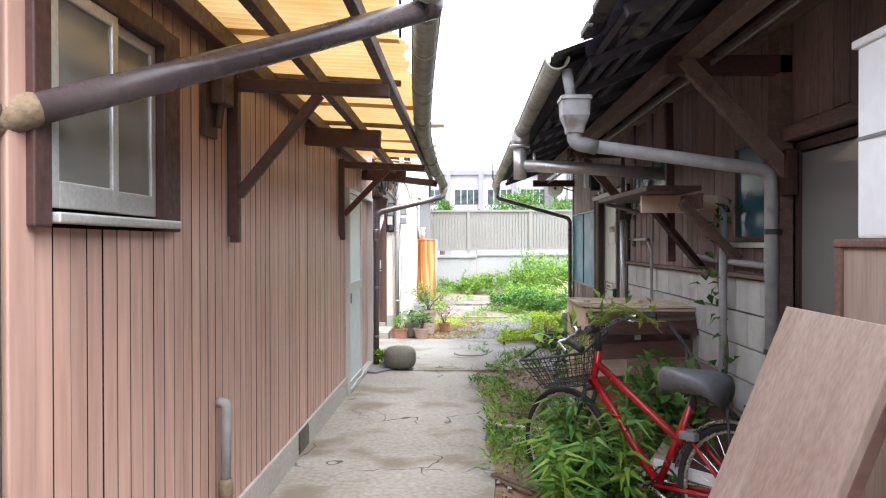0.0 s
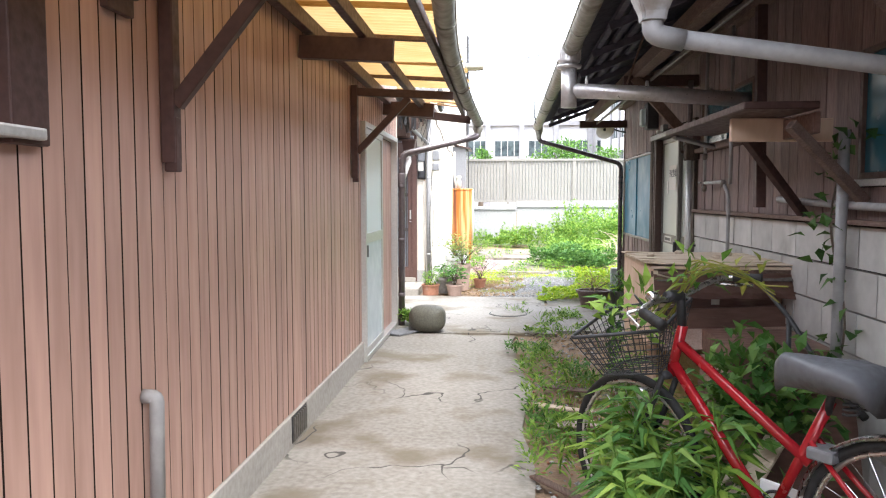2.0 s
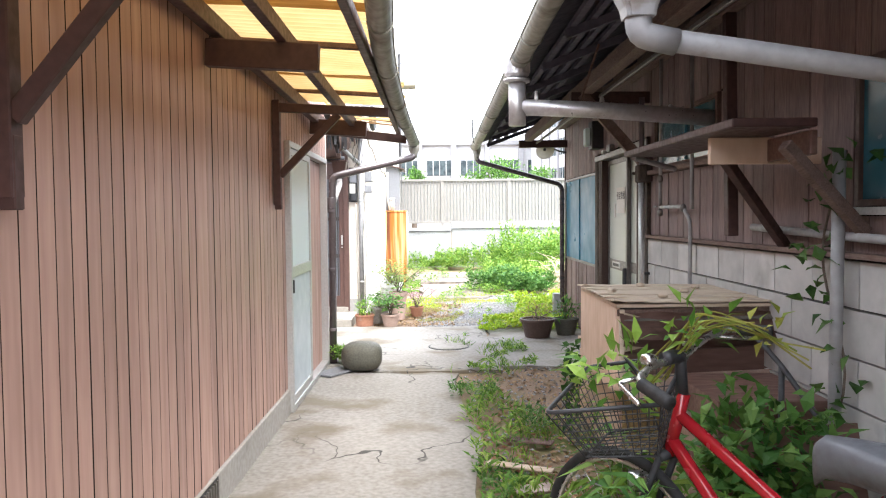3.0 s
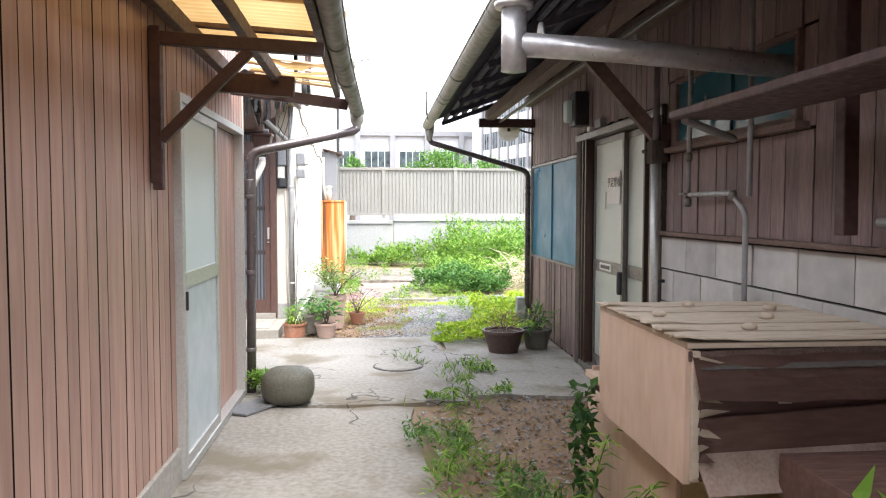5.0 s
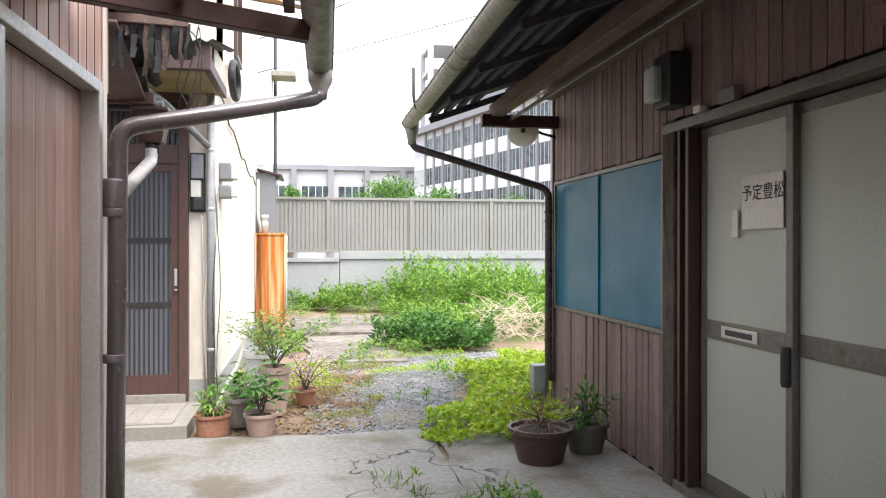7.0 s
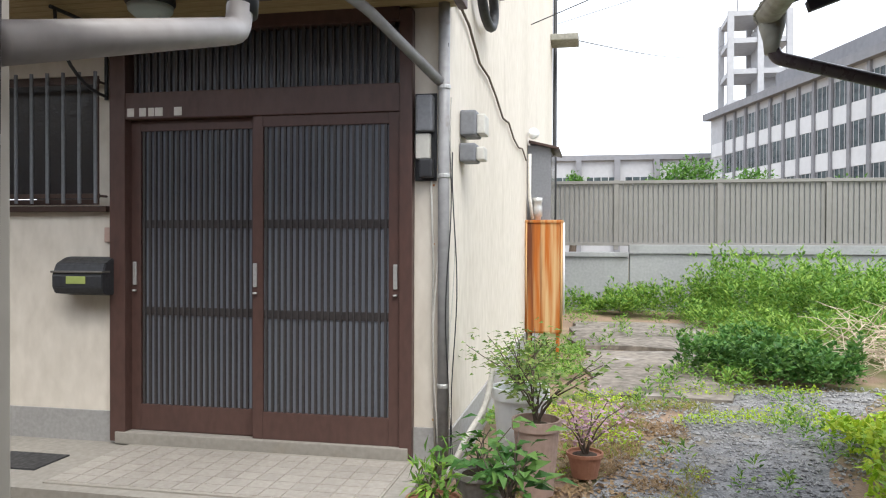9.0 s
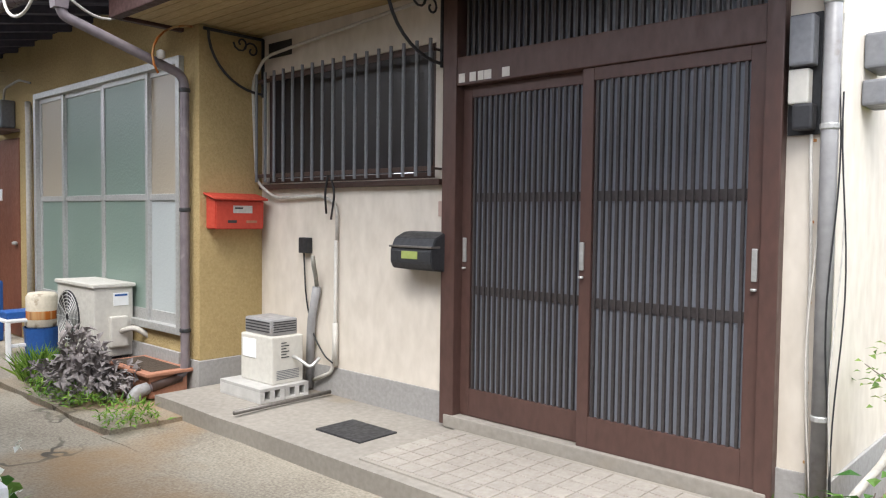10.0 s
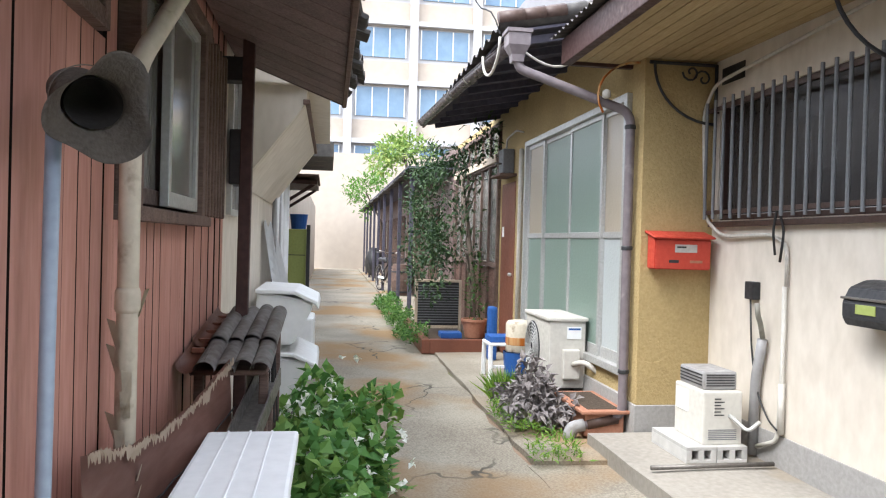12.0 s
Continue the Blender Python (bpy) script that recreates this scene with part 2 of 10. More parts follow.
M_pipepale = mat("sunfaded_pipe", (0.46, 0.43, 0.42), (0.36, 0.33, 0.32), rough=0.45, fine=20, bump=0.04)
M_steel = mat("stained_stainless_flue", (0.62, 0.60, 0.60), (0.44, 0.41, 0.40), rough=0.36, metal=0.6, big=4, fine=30, bump=0.05, stain=(0.22, 0.12, 0.07), stain_at=0.64, stain_scale=4)
M_rust = mat("rusted_tank", (0.38, 0.105, 0.008), (0.52, 0.35, 0.17), rough=0.75, big=0.9, fine=3, stretch=(6, 6, 0.25), bump=0.2, stain=(0.11, 0.032, 0.01), stain_scale=1.1, stain_at=0.54, contrast=2.6)
M_white = mat("white_plastic", (0.84, 0.85, 0.86), (0.75, 0.76, 0.77), rough=0.5, fine=20, bump=0.03, stain=(0.55, 0.53, 0.50), stain_at=0.68, stain_scale=3)
M_beige = mat("beige_appliance", (0.60, 0.58, 0.53), (0.50, 0.48, 0.44), rough=0.5, fine=30, bump=0.04, stain=(0.36, 0.31, 0.25), stain_at=0.68, stain_scale=5)
M_dark = mat("dark_plastic", (0.035, 0.036, 0.04), (0.022, 0.022, 0.025), rough=0.5, bump=0.05)
# the unlit look of the rooms is put into this dark colour
M_interior = mat("interior_dimmed_by_colour", (0.10, 0.09, 0.08), rough=0.95, bump=0)
M_red = mat("red_bike_paint", (0.36, 0.012, 0.02), (0.28, 0.008, 0.014), rough=0.2, fine=15, bump=0.02, spec=0.6)
M_redbox = mat("red_letterbox", (0.50, 0.06, 0.035), (0.42, 0.045, 0.03), rough=0.55, bump=0.06, stain=(0.33, 0.08, 0.06), stain_at=0.68, stain_scale=7)
M_chrome = mat("dull_chrome", (0.62, 0.61, 0.60), (0.45, 0.43, 0.42), rough=0.28, metal=0.95, bump=0.03)
M_rubber = mat("black_rubber", (0.025, 0.025, 0.026), rough=0.75, bump=0.1)
M_saddle = mat("grey_vinyl", (0.12, 0.125, 0.14), (0.09, 0.092, 0.10), rough=0.45, bump=0.1)
M_ply = mat("pale_plywood", (0.64, 0.47, 0.36), (0.52, 0.37, 0.27), rough=0.75, big=1.4, fine=8, stretch=(2, 2, 0.8), bump=0.08, stain=(0.30, 0.20, 0.13), stain_at=0.66, stain_scale=2.2)
M_peel = mat("peeling_veneer", (0.62, 0.52, 0.41), (0.45, 0.36, 0.27), rough=0.85, big=2, fine=15, stretch=(0.8, 4, 2), bump=0.25, stain=(0.27, 0.19, 0.13), stain_at=0.63, stain_scale=4)
M_veneer = mat("dark_brown_veneer", (0.18, 0.10, 0.08), (0.11, 0.06, 0.048), rough=0.5, big=2, fine=12, stretch=(0.8, 4, 4), bump=0.1, stain=(0.27, 0.19, 0.16), stain_at=0.66, stain_scale=3)
M_panel = mat("scuffed_brown_panel", (0.40, 0.30, 0.25), (0.26, 0.18, 0.145), rough=0.42, big=1.0, fine=10, stretch=(9, 9, 0.5), bump=0.04, stain=(0.41, 0.335, 0.29), stain_at=0.6, stain_scale=1.2)
M_warp = mat("red_brown_ply", (0.26, 0.135, 0.105), (0.19, 0.10, 0.08), rough=0.6, big=1.2, fine=9, stretch=(0.6, 3, 3), bump=0.1, stain=(0.33, 0.23, 0.19), stain_at=0.64, stain_scale=2.5)
# near-black colour standing in for the shade deep inside the hat
M_hatshade = mat("hat_inside_shade", (0.035, 0.03, 0.028), rough=0.95, bump=0.2)
M_stone = mat("smooth_grey_stone", (0.12, 0.115, 0.09), (0.07, 0.068, 0.055), rough=0.6, big=3, fine=60, bump=0.15)
M_terra = mat("terracotta", (0.40, 0.19, 0.12), (0.30, 0.14, 0.09), rough=0.85, fine=40, bump=0.15, stain=(0.45, 0.36, 0.30), stain_at=0.62, stain_scale=5)
M_potbrown = mat("dark_glazed_pot", (0.085, 0.05, 0.04), (0.055, 0.034, 0.028), rough=0.5, bump=0.1)
M_pinkpot = mat("pinkish_clay_pot", (0.46, 0.33, 0.28), (0.36, 0.255, 0.215), rough=0.85, bump=0.1)
M_soil = mat("potting_soil", (0.07, 0.05, 0.035), rough=1.0, bump=0.8)
M_fence = mat("fence_slats", (0.225, 0.215, 0.20), (0.195, 0.185, 0.172), rough=0.6, fine=10, bump=0.03)
M_retain = mat("retaining_wall", (0.33, 0.335, 0.335), (0.25, 0.255, 0.26), rough=0.9, big=0.8, fine=20, bump=0.2, stain=(0.23, 0.23, 0.225), stain_scale=1.0, stain_at=0.6)
M_bldwhite = mat("pale_facade", (0.44, 0.44, 0.455), (0.38, 0.38, 0.395), rough=0.85, big=0.3, fine=3, bump=0)
M_span = mat("white_spandrel", (0.62, 0.62, 0.63), (0.56, 0.56, 0.57), rough=0.8, big=0.3, fine=3, bump=0)
M_bldgrey = mat("grey_facade", (0.24, 0.24, 0.255), (0.20, 0.20, 0.215), rough=0.85, big=0.3, fine=3, bump=0)
M_bldtan = mat("tan_spandrel", (0.42, 0.36, 0.30), (0.37, 0.32, 0.27), rough=0.85, big=0.3, fine=3, bump=0)
M_winblue = mat("far_window_glass", (0.10, 0.17, 0.26), (0.17, 0.26, 0.36), rough=0.12, big=0.4, fine=1.5, bump=0)
M_windark = mat("far_dark_glass", (0.02, 0.028, 0.034), (0.085, 0.11, 0.115), rough=0.3, big=0.6, fine=2, bump=0, spec=0.12)
M_roof = mat("weathered_roof_sheet", (0.10, 0.095, 0.09), (0.055, 0.05, 0.05), rough=0.75, big=2, fine=20, bump=0.3, stain=(0.20, 0.17, 0.14), stain_at=0.62, stain_scale=3)
# bluish dark of shaded timber, put into the base colour
M_under = mat("shade_tinted_boards", (0.085, 0.08, 0.11), (0.055, 0.052, 0.072), rough=0.85, big=2, fine=20, bump=0.2)
M_soffit = mat("varnished_soffit", (0.42, 0.32, 0.17), (0.32, 0.24, 0.12), rough=0.6, big=1.5, fine=18, stretch=(0.6, 5, 1), bump=0.08, rand=0.08)
M_sheet = sheetmat("yellowed_plastic", (0.31, 0.185, 0.065), (0.42, 0.28, 0.125))
M_corr = mat("red_brown_siding", (0.50, 0.25, 0.20), (0.40, 0.19, 0.152), rough=0.6, big=1.5, fine=12, stretch=(5, 5, 0.6), bump=0.06, rand=0.06, stain=(0.11, 0.05, 0.04), stain_at=0.66, stain_scale=2)
M_bluepole = mat("blue_grey_pole", (0.33, 0.39, 0.47), (0.26, 0.31, 0.38), rough=0.4, bump=0.03)
M_creampipe = mat("flaking_cream_pipe", (0.62, 0.56, 0.46), (0.50, 0.45, 0.36), rough=0.7, bump=0.15, stain=(0.20, 0.14, 0.09), stain_at=0.58, stain_scale=9)
M_canvas = mat("grey_canvas", (0.20, 0.175, 0.15), (0.14, 0.122, 0.105), rough=0.95, big=4, fine=120, bump=0.4)
M_ridge = mat("grey_roof_tile", (0.30, 0.285, 0.27), (0.19, 0.165, 0.15), rough=0.7, big=5, fine=30, bump=0.2, stain=(0.16, 0.27, 0.22), stain_at=0.62, stain_scale=6)
M_tilef = mat("pale_floor_tile", (0.35, 0.32, 0.285), (0.29, 0.26, 0.23), rough=0.6, bump=0.06, rand=0.06)
M_grout = mat("tile_grout", (0.34, 0.31, 0.27), (0.27, 0.25, 0.22), rough=0.95, bump=0.1)
M_step = mat("trowelled_step", (0.31, 0.285, 0.25), (0.235, 0.215, 0.19), rough=0.85, big=1.2, fine=30, bump=0.15, stain=(0.27, 0.225, 0.17), stain_scale=1.2, stain_at=0.6)
M_bluepl = mat("blue_plastic", (0.02, 0.10, 0.36), (0.018, 0.08, 0.28), rough=0.5, bump=0.03)
M_green = mat("green_cabinet", (0.34, 0.40, 0.12), (0.28, 0.33, 0.10), rough=0.5, bump=0.03)
M_doorbrown = mat("red_brown_door", (0.20, 0.075, 0.045), (0.15, 0.055, 0.035), rough=0.5, stretch=(4, 4, 0.6), bump=0.06)
M_curtain = mat("pale_curtain", (0.62, 0.58, 0.50), (0.52, 0.48, 0.41), rough=0.9, bump=0.1)
M_paper = mat("white_notice_paper", (0.74, 0.71, 0.66), (0.62, 0.58, 0.53), rough=0.9, bump=0.1)
M_ink = mat("black_ink", (0.03, 0.03, 0.03), rough=0.9, bump=0)
M_cable = mat("black_cable", (0.03, 0.03, 0.032), rough=0.6, bump=0)
M_cablew = mat("pale_cable", (0.60, 0.57, 0.52), rough=0.6, bump=0)
M_bark = mat("grey_bark", (0.16, 0.125, 0.10), (0.09, 0.07, 0.055), rough=0.95, bump=0.5, fine=60)
M_meter = mat("grey_meter_case", (0.20, 0.205, 0.22), (0.15, 0.155, 0.17), rough=0.5, bump=0.03)
M_tape = mat("tan_cloth_tape", (0.20, 0.145, 0.095), (0.12, 0.085, 0.055), rough=0.95, big=8, fine=60, bump=0.6)
M_vane = mat("dry_debris", (0.30, 0.25, 0.19), (0.20, 0.16, 0.12), rough=0.95, bump=0.3)
L_weed = leafmat("weed_leaf", (0.07, 0.18, 0.025), (0.16, 0.30, 0.045), (0.29, 0.42, 0.075))
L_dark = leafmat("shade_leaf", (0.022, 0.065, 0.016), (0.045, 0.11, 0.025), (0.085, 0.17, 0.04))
L_mid = leafmat("bush_leaf", (0.04, 0.12, 0.026), (0.085, 0.20, 0.042), (0.16, 0.28, 0.065))
L_bush = leafmat("hydrangea_leaf", (0.07, 0.19, 0.045), (0.125, 0.28, 0.065), (0.24, 0.38, 0.09))
L_lime = leafmat("lime_groundcover", (0.20, 0.36, 0.02), (0.33, 0.48, 0.028), (0.48, 0.54, 0.05))
L_straw = leafmat("yellowed_grass", (0.26, 0.24, 0.05), (0.34, 0.33, 0.07), (0.20, 0.28, 0.045))
L_grey = leafmat("withered_leaf", (0.15, 0.135, 0.135), (0.23, 0.205, 0.205), (0.31, 0.28, 0.27), through_=0.1)
L_dry = leafmat("dry_brown_leaf", (0.22, 0.14, 0.07), (0.33, 0.22, 0.11), (0.28, 0.20, 0.14), through_=0.15)
L_deep = leafmat("evergreen_leaf", (0.012, 0.032, 0.012), (0.024, 0.055, 0.018), (0.05, 0.09, 0.03), through_=0.2)
L_rose = leafmat("rose_leaf", (0.09, 0.17, 0.04), (0.17, 0.27, 0.06), (0.30, 0.36, 0.10))
L_tree = leafmat("tree_leaf", (0.05, 0.13, 0.02), (0.09, 0.20, 0.03), (0.14, 0.27, 0.05))
L_flower = leafmat("white_flower", (0.75, 0.77, 0.68), (0.8, 0.8, 0.75), (0.7, 0.72, 0.6), through_=0.2)
L_pink = leafmat("pink_flower", (0.45, 0.25, 0.35), (0.55, 0.35, 0.42), (0.4, 0.3, 0.32), through_=0.2)


# ---- building helpers ----
WM = {}


def thing(name, at=(0, 0, 0), label="", category="", group="", kind="", rz=0.0, m=None):
    """An Empty at the base of a thing; its parts are given in world metres, or in its own frame with local=True."""
    ob = new(name)
    ob.empty_display_size = 0.1
    ob.matrix_world = m if m is not None else pose(*at, 0, 0, rz)
    WM[ob.name] = ob.matrix_world.copy()
    return tagged(ob, label, category, group, kind)


def part(name, bm, material, parent=None, label="", local=False, smooth=False):
    """One mesh object, under a thing, a part or nothing."""
    if not isinstance(bm, bpy.types.Mesh):
        me = bpy.data.meshes.new(name)
        if parent is not None and not local:
            bm.transform(WM[parent.name].inverted())
        bm.to_mesh(me)
        bm.free()
    else:
        me = bm
        if parent is not None and not local:
            me.transform(WM[parent.name].inverted())
    if not me.materials:
        me.materials.append(material)
    if smooth:
        me.polygons.foreach_set("use_smooth", [True] * len(me.polygons))
    ob = new(name, me)
    if parent is not None:
        ob.parent = parent
        WM[ob.name] = WM[parent.name]
    else:
        WM[ob.name] = Matrix.Identity(4)
    if label:
        ob["label"] = label
    return ob


def box(lo, hi, bevel=0.0, bm=None):
    """A box between two corners, its edges rounded by bevel."""
    bm = bm or bmesh.new()
    c = [(a + b) / 2 for a, b in zip(lo, hi)]
    s = [abs(b - a) for a, b in zip(lo, hi)]
    r = bmesh.ops.create_cube(bm, size=1, matrix=Matrix.LocRotScale(c, None, s))
    if bevel:
        bmesh.ops.bevel(bm, geom=list({e for v in r["verts"] for e in v.link_edges}), offset=min(bevel, min(s) * 0.45), segments=2, affect="EDGES", profile=0.6)
    return bm


def beam(p, q, w, h, bevel=0.004, bm=None, up=(0, 0, 1)):
    """A squared timber from p to q, w wide and h high."""
    bm = bm or bmesh.new()
    p, q = Vector(p), Vector(q)
    d = (q - p).normalized()
    side = d.cross(Vector(up))
    side = side.normalized() if side.length > 1e-4 else Vector((1, 0, 0))
    top = side.cross(d)
    m = Matrix((( *side, 0), (*d, 0), (*top, 0), (0, 0, 0, 1))).transposed()
    m.translation = (p + q) / 2
    r = bmesh.ops.create_cube(bm, size=1, matrix=m @ Matrix.Diagonal((w, (q - p).length, h, 1)))
    if bevel:
        bmesh.ops.bevel(bm, geom=list({e for v in r["verts"] for e in v.link_edges}), offset=bevel, segments=1, affect="EDGES")
    return bm


def tube(points, radius, sides=12, bm=None, cap=True, radii=None, closed=False):
    """A round pipe along a line of points."""
    bm = bm or bmesh.new()
    pts = [Vector(p) for p in points]
    rings, prev = [], None
    for i, p in enumerate(pts):
        if closed:
            d = pts[(i + 1) % len(pts)] - pts[i - 1]
        else:
            d = pts[min(i + 1, len(pts) - 1)] - pts[max(i - 1, 0)]
        d.normalize()
        if prev is None:
            a = d.cross(Vector((0, 0, 1)))
            if a.length < 1e-3:
                a = d.cross(Vector((1, 0, 0)))
        else:
            a = prev - d * prev.dot(d)
        a.normalize()
        prev = a
        b = d.cross(a)
        r = radii[i] if radii else radius
        rings.append([bm.verts.new(p + (a * math.cos(2 * math.pi * k / sides) + b * math.sin(2 * math.pi * k / sides)) * r) for k in range(sides)])
    pairs = list(zip(rings, rings[1:]))
    if closed:
        pairs.append((rings[-1], rings[0]))
    for r0, r1 in pairs:
        for k in range(sides):
            bm.faces.new((r0[k], r0[(k + 1) % sides], r1[(k + 1) % sides], r1[k]))
    if cap and not closed:
        bm.faces.new(rings[0][::-1])
        bm.faces.new(rings[-1])
    return bm


def bend(points, r=0.05, n=4):
    """The same line with its inner corners rounded."""
    pts = [Vector(p) for p in points]
    out = [pts[0]]
    for a, b, c in zip(pts, pts[1:], pts[2:]):
        u, v = (a - b), (c - b)
        k = min(r, u.length * 0.45, v.length * 0.45)
        s, e = b + u.normalized() * k, b + v.normalized() * k
        for i in range(n + 1):
            t = i / n
            out.append(s * (1 - t) ** 2 + b * 2 * t * (1 - t) + e * t * t)
    return out + [pts[-1]]


def lathe(profile, at=(0, 0, 0), sides=24, bm=None, sq=None):
    """A turned shape from (radius, height) pairs."""
    bm = bm or bmesh.new()
    rings = []
    for r, z in profile:
        rings.append([bm.verts.new((at[0] + r * math.cos(2 * math.pi * k / sides), at[1] + r * math.sin(2 * math.pi * k / sides), at[2] + z)) for k in range(sides)])
    for r0, r1 in zip(rings, rings[1:]):
        for k in range(sides):
            bm.faces.new((r0[k], r0[(k + 1) % sides], r1[(k + 1) % sides], r1[k]))
    bm.faces.new(rings[0][::-1])
    bm.faces.new(rings[-1])
    return bm


def slab(x0, x1, y0, y1, z0, z1, step=0.25, ragged=0.06, wave=0.006, seed=0, shape=None):
    """A poured or earthen sheet with an uneven outline and a gently uneven top."""
    bm = bmesh.new()
    nx, ny = max(2, int((x1 - x0) / step)), max(2, int((y1 - y0) / step))
    g = {}
    for i in range(nx + 1):
        for j in range(ny + 1):
            x, y = x0 + (x1 - x0) * i / nx, y0 + (y1 - y0) * j / ny
            if shape:
                x, y = shape(x, y)
            edge = i in (0, nx) or j in (0, ny)
            n1 = noise.noise((x * 1.7 + seed, y * 1.7, seed)) * ragged if edge else 0
            n2 = noise.noise((x * 2.1, y * 2.1 + 9, seed + 3)) * ragged if edge else 0
            g[i, j] = bm.verts.new((x + n1, y + n2, z1 + noise.noise((x * 0.9, y * 0.9, seed + 5)) * wave - (0.006 if edge else 0)))
    for i in range(nx):
        for j in range(ny):
            bm.faces.new((g[i, j], g[i + 1, j], g[i + 1, j + 1], g[i, j + 1]))
    rim = [e for e in bm.edges if e.is_boundary]
    r = bmesh.ops.extrude_edge_only(bm, edges=rim)
    for v in [v for v in r["geom"] if isinstance(v, bmesh.types.BMVert)]:
        v.co.z = z0
    return bm


def leaves(pos, dirs, length, width, fold=0.25, droop=0.15, seed=0, material=None, name="leaf", rows=2):
    """Many pointed leaves in one mesh. pos: (n, 3); dirs: (n, 3) pointing ways; length, width: arrays or numbers."""
    rng = np.random.default_rng(seed)
    pos, d = np.asarray(pos, float), np.asarray(dirs, float)
    n = len(pos)
    d = d / np.maximum(np.linalg.norm(d, axis=1, keepdims=True), 1e-6)
    up = np.tile((0.0, 0.0, 1.0), (n, 1)) + rng.normal(0, 0.35, (n, 3))
    side = np.cross(d, up)
    side /= np.maximum(np.linalg.norm(side, axis=1, keepdims=True), 1e-6)
    nor = np.cross(side, d)
    ln = (np.ones(n) * length * rng.uniform(0.65, 1.3, n))[:, None]
    wd = (np.ones(n) * width * rng.uniform(0.7, 1.25, n))[:, None]
    base = pos
    mid = pos + d * ln * 0.45 + nor * ln * 0.06
    tip = pos + d * ln - nor * ln * droop
    l = pos + d * ln * 0.4 - side * wd * 0.5 + nor * wd * fold
    r = pos + d * ln * 0.4 + side * wd * 0.5 + nor * wd * fold
    verts = np.stack([base, l, mid, r, tip], 1).reshape(-1, 3)
    k = np.arange(n)[:, None] * 5
    tris = np.concatenate([k + np.array([[0, 2, 1]]), k + np.array([[0, 3, 2]]), k + np.array([[1, 2, 4]]), k + np.array([[2, 3, 4]])], 0)
    me = bpy.data.meshes.new(name)
    me.from_pydata(verts.tolist(), [], tris.tolist())
    if material:
        me.materials.append(material)
    return me


def scatter(n, centre, size, seed, flat=0.0, shell=0.0):
    """Points in an uneven heap, with ways that lean outwards and up."""
    rng = np.random.default_rng(seed)
    v = rng.normal(0, 1, (n, 3))
    v /= np.linalg.norm(v, axis=1, keepdims=True)
    r = rng.uniform(shell, 1, n) ** 0.5
    lump = 1 + 0.28 * np.sin(v[:, 0] * 5 + seed) * np.cos(v[:, 1] * 4 + seed * 2) + 0.18 * np.sin(v[:, 2] * 9 + seed)
    p = v * (r * lump)[:, None] * np.asarray(size)
    p[:, 2] = np.abs(p[:, 2]) if flat else p[:, 2]
    w = v + rng.normal(0, 0.7, (n, 3))
    w[:, 2] += 0.25
    return p + np.asarray(centre), w


def blades(n, region, height, seed, width=0.012, lean=0.5, gate=None):
    """Grass: bent blades standing on the ground within region (x0, x1, y0, y1)."""
    rng = np.random.default_rng(seed)
    x, y = rng.uniform(region[0], region[1], n), rng.uniform(region[2], region[3], n)
    if gate:
        keep = np.array([gate(a, b) for a, b in zip(x, y)])
        x, y = x[keep], y[keep]
    n = len(x)
    p = np.stack([x, y, np.full(n, 0.01)], 1)
    w = rng.normal(0, lean, (n, 3))
    w[:, 2] = 1
    return p, w


def mound(n, region, top, seed, gate=None, z0=0.02):
    """Weed foliage: points filling uneven heaps over a stretch of ground."""
    rng = np.random.default_rng(seed)
    x, y = rng.uniform(region[0], region[1], n), rng.uniform(region[2], region[3], n)
    if gate:
        keep = np.array([gate(a, b) for a, b in zip(x, y)])
        x, y = x[keep], y[keep]
    h = np.array([max(0.06, 0.5 + 0.75 * noise.noise((a * 0.9, b * 0.9, seed)) + 0.35 * noise.noise((a * 2.6, b * 2.6, seed + 4))) for a, b in zip(x, y)]) * top
    z = z0 + h * rng.uniform(0.15, 1, len(x)) ** 0.6
    w = rng.normal(0, 0.8, (len(x), 3))
    w[:, 2] = np.abs(w[:, 2]) * 0.7 + 0.1
    return np.stack([x, y, z], 1), w


def stalks(n, region, h0, h1, seed, per=26, gate=None, spread=0.09):
    """Weeds: upright stalks of uneven height, leaves rising along each; points and ways."""
    rng = np.random.default_rng(seed)
    x, y = rng.uniform(region[0], region[1], n), rng.uniform(region[2], region[3], n)
    if gate:
        keep = np.array([gate(a, b) for a, b in zip(x, y)])
        x, y = x[keep], y[keep]
    n = len(x)
    lump = np.array([0.55 + 0.6 * noise.noise((a * 0.8, b * 0.8, seed)) + 0.4 * noise.noise((a * 2.3, b * 2.3, seed + 2)) for a, b in zip(x, y)])
    h = h0 + (h1 - h0) * np.clip(lump + rng.normal(0, 0.14, n), 0, 1.15)
    lean = rng.normal(0, 0.16, (n, 2))
    t = rng.uniform(0.08, 1, (n, per)) ** 0.75
    a = rng.uniform(0, 6.283, (n, per))
    r = spread * (1.15 - t) * rng.uniform(0.2, 1.2, (n, per))
    px = x[:, None] + lean[:, :1] * h[:, None] * t * t + np.cos(a) * r
    py = y[:, None] + lean[:, 1:] * h[:, None] * t * t + np.sin(a) * r
    pz = 0.02 + h[:, None] * t
    w = np.stack([np.cos(a), np.sin(a), 0.25 + 0.9 * t + rng.normal(0, 0.3, (n, per))], 2)
    return np.stack([px, py, pz], 2).reshape(-1, 3), w.reshape(-1, 3)


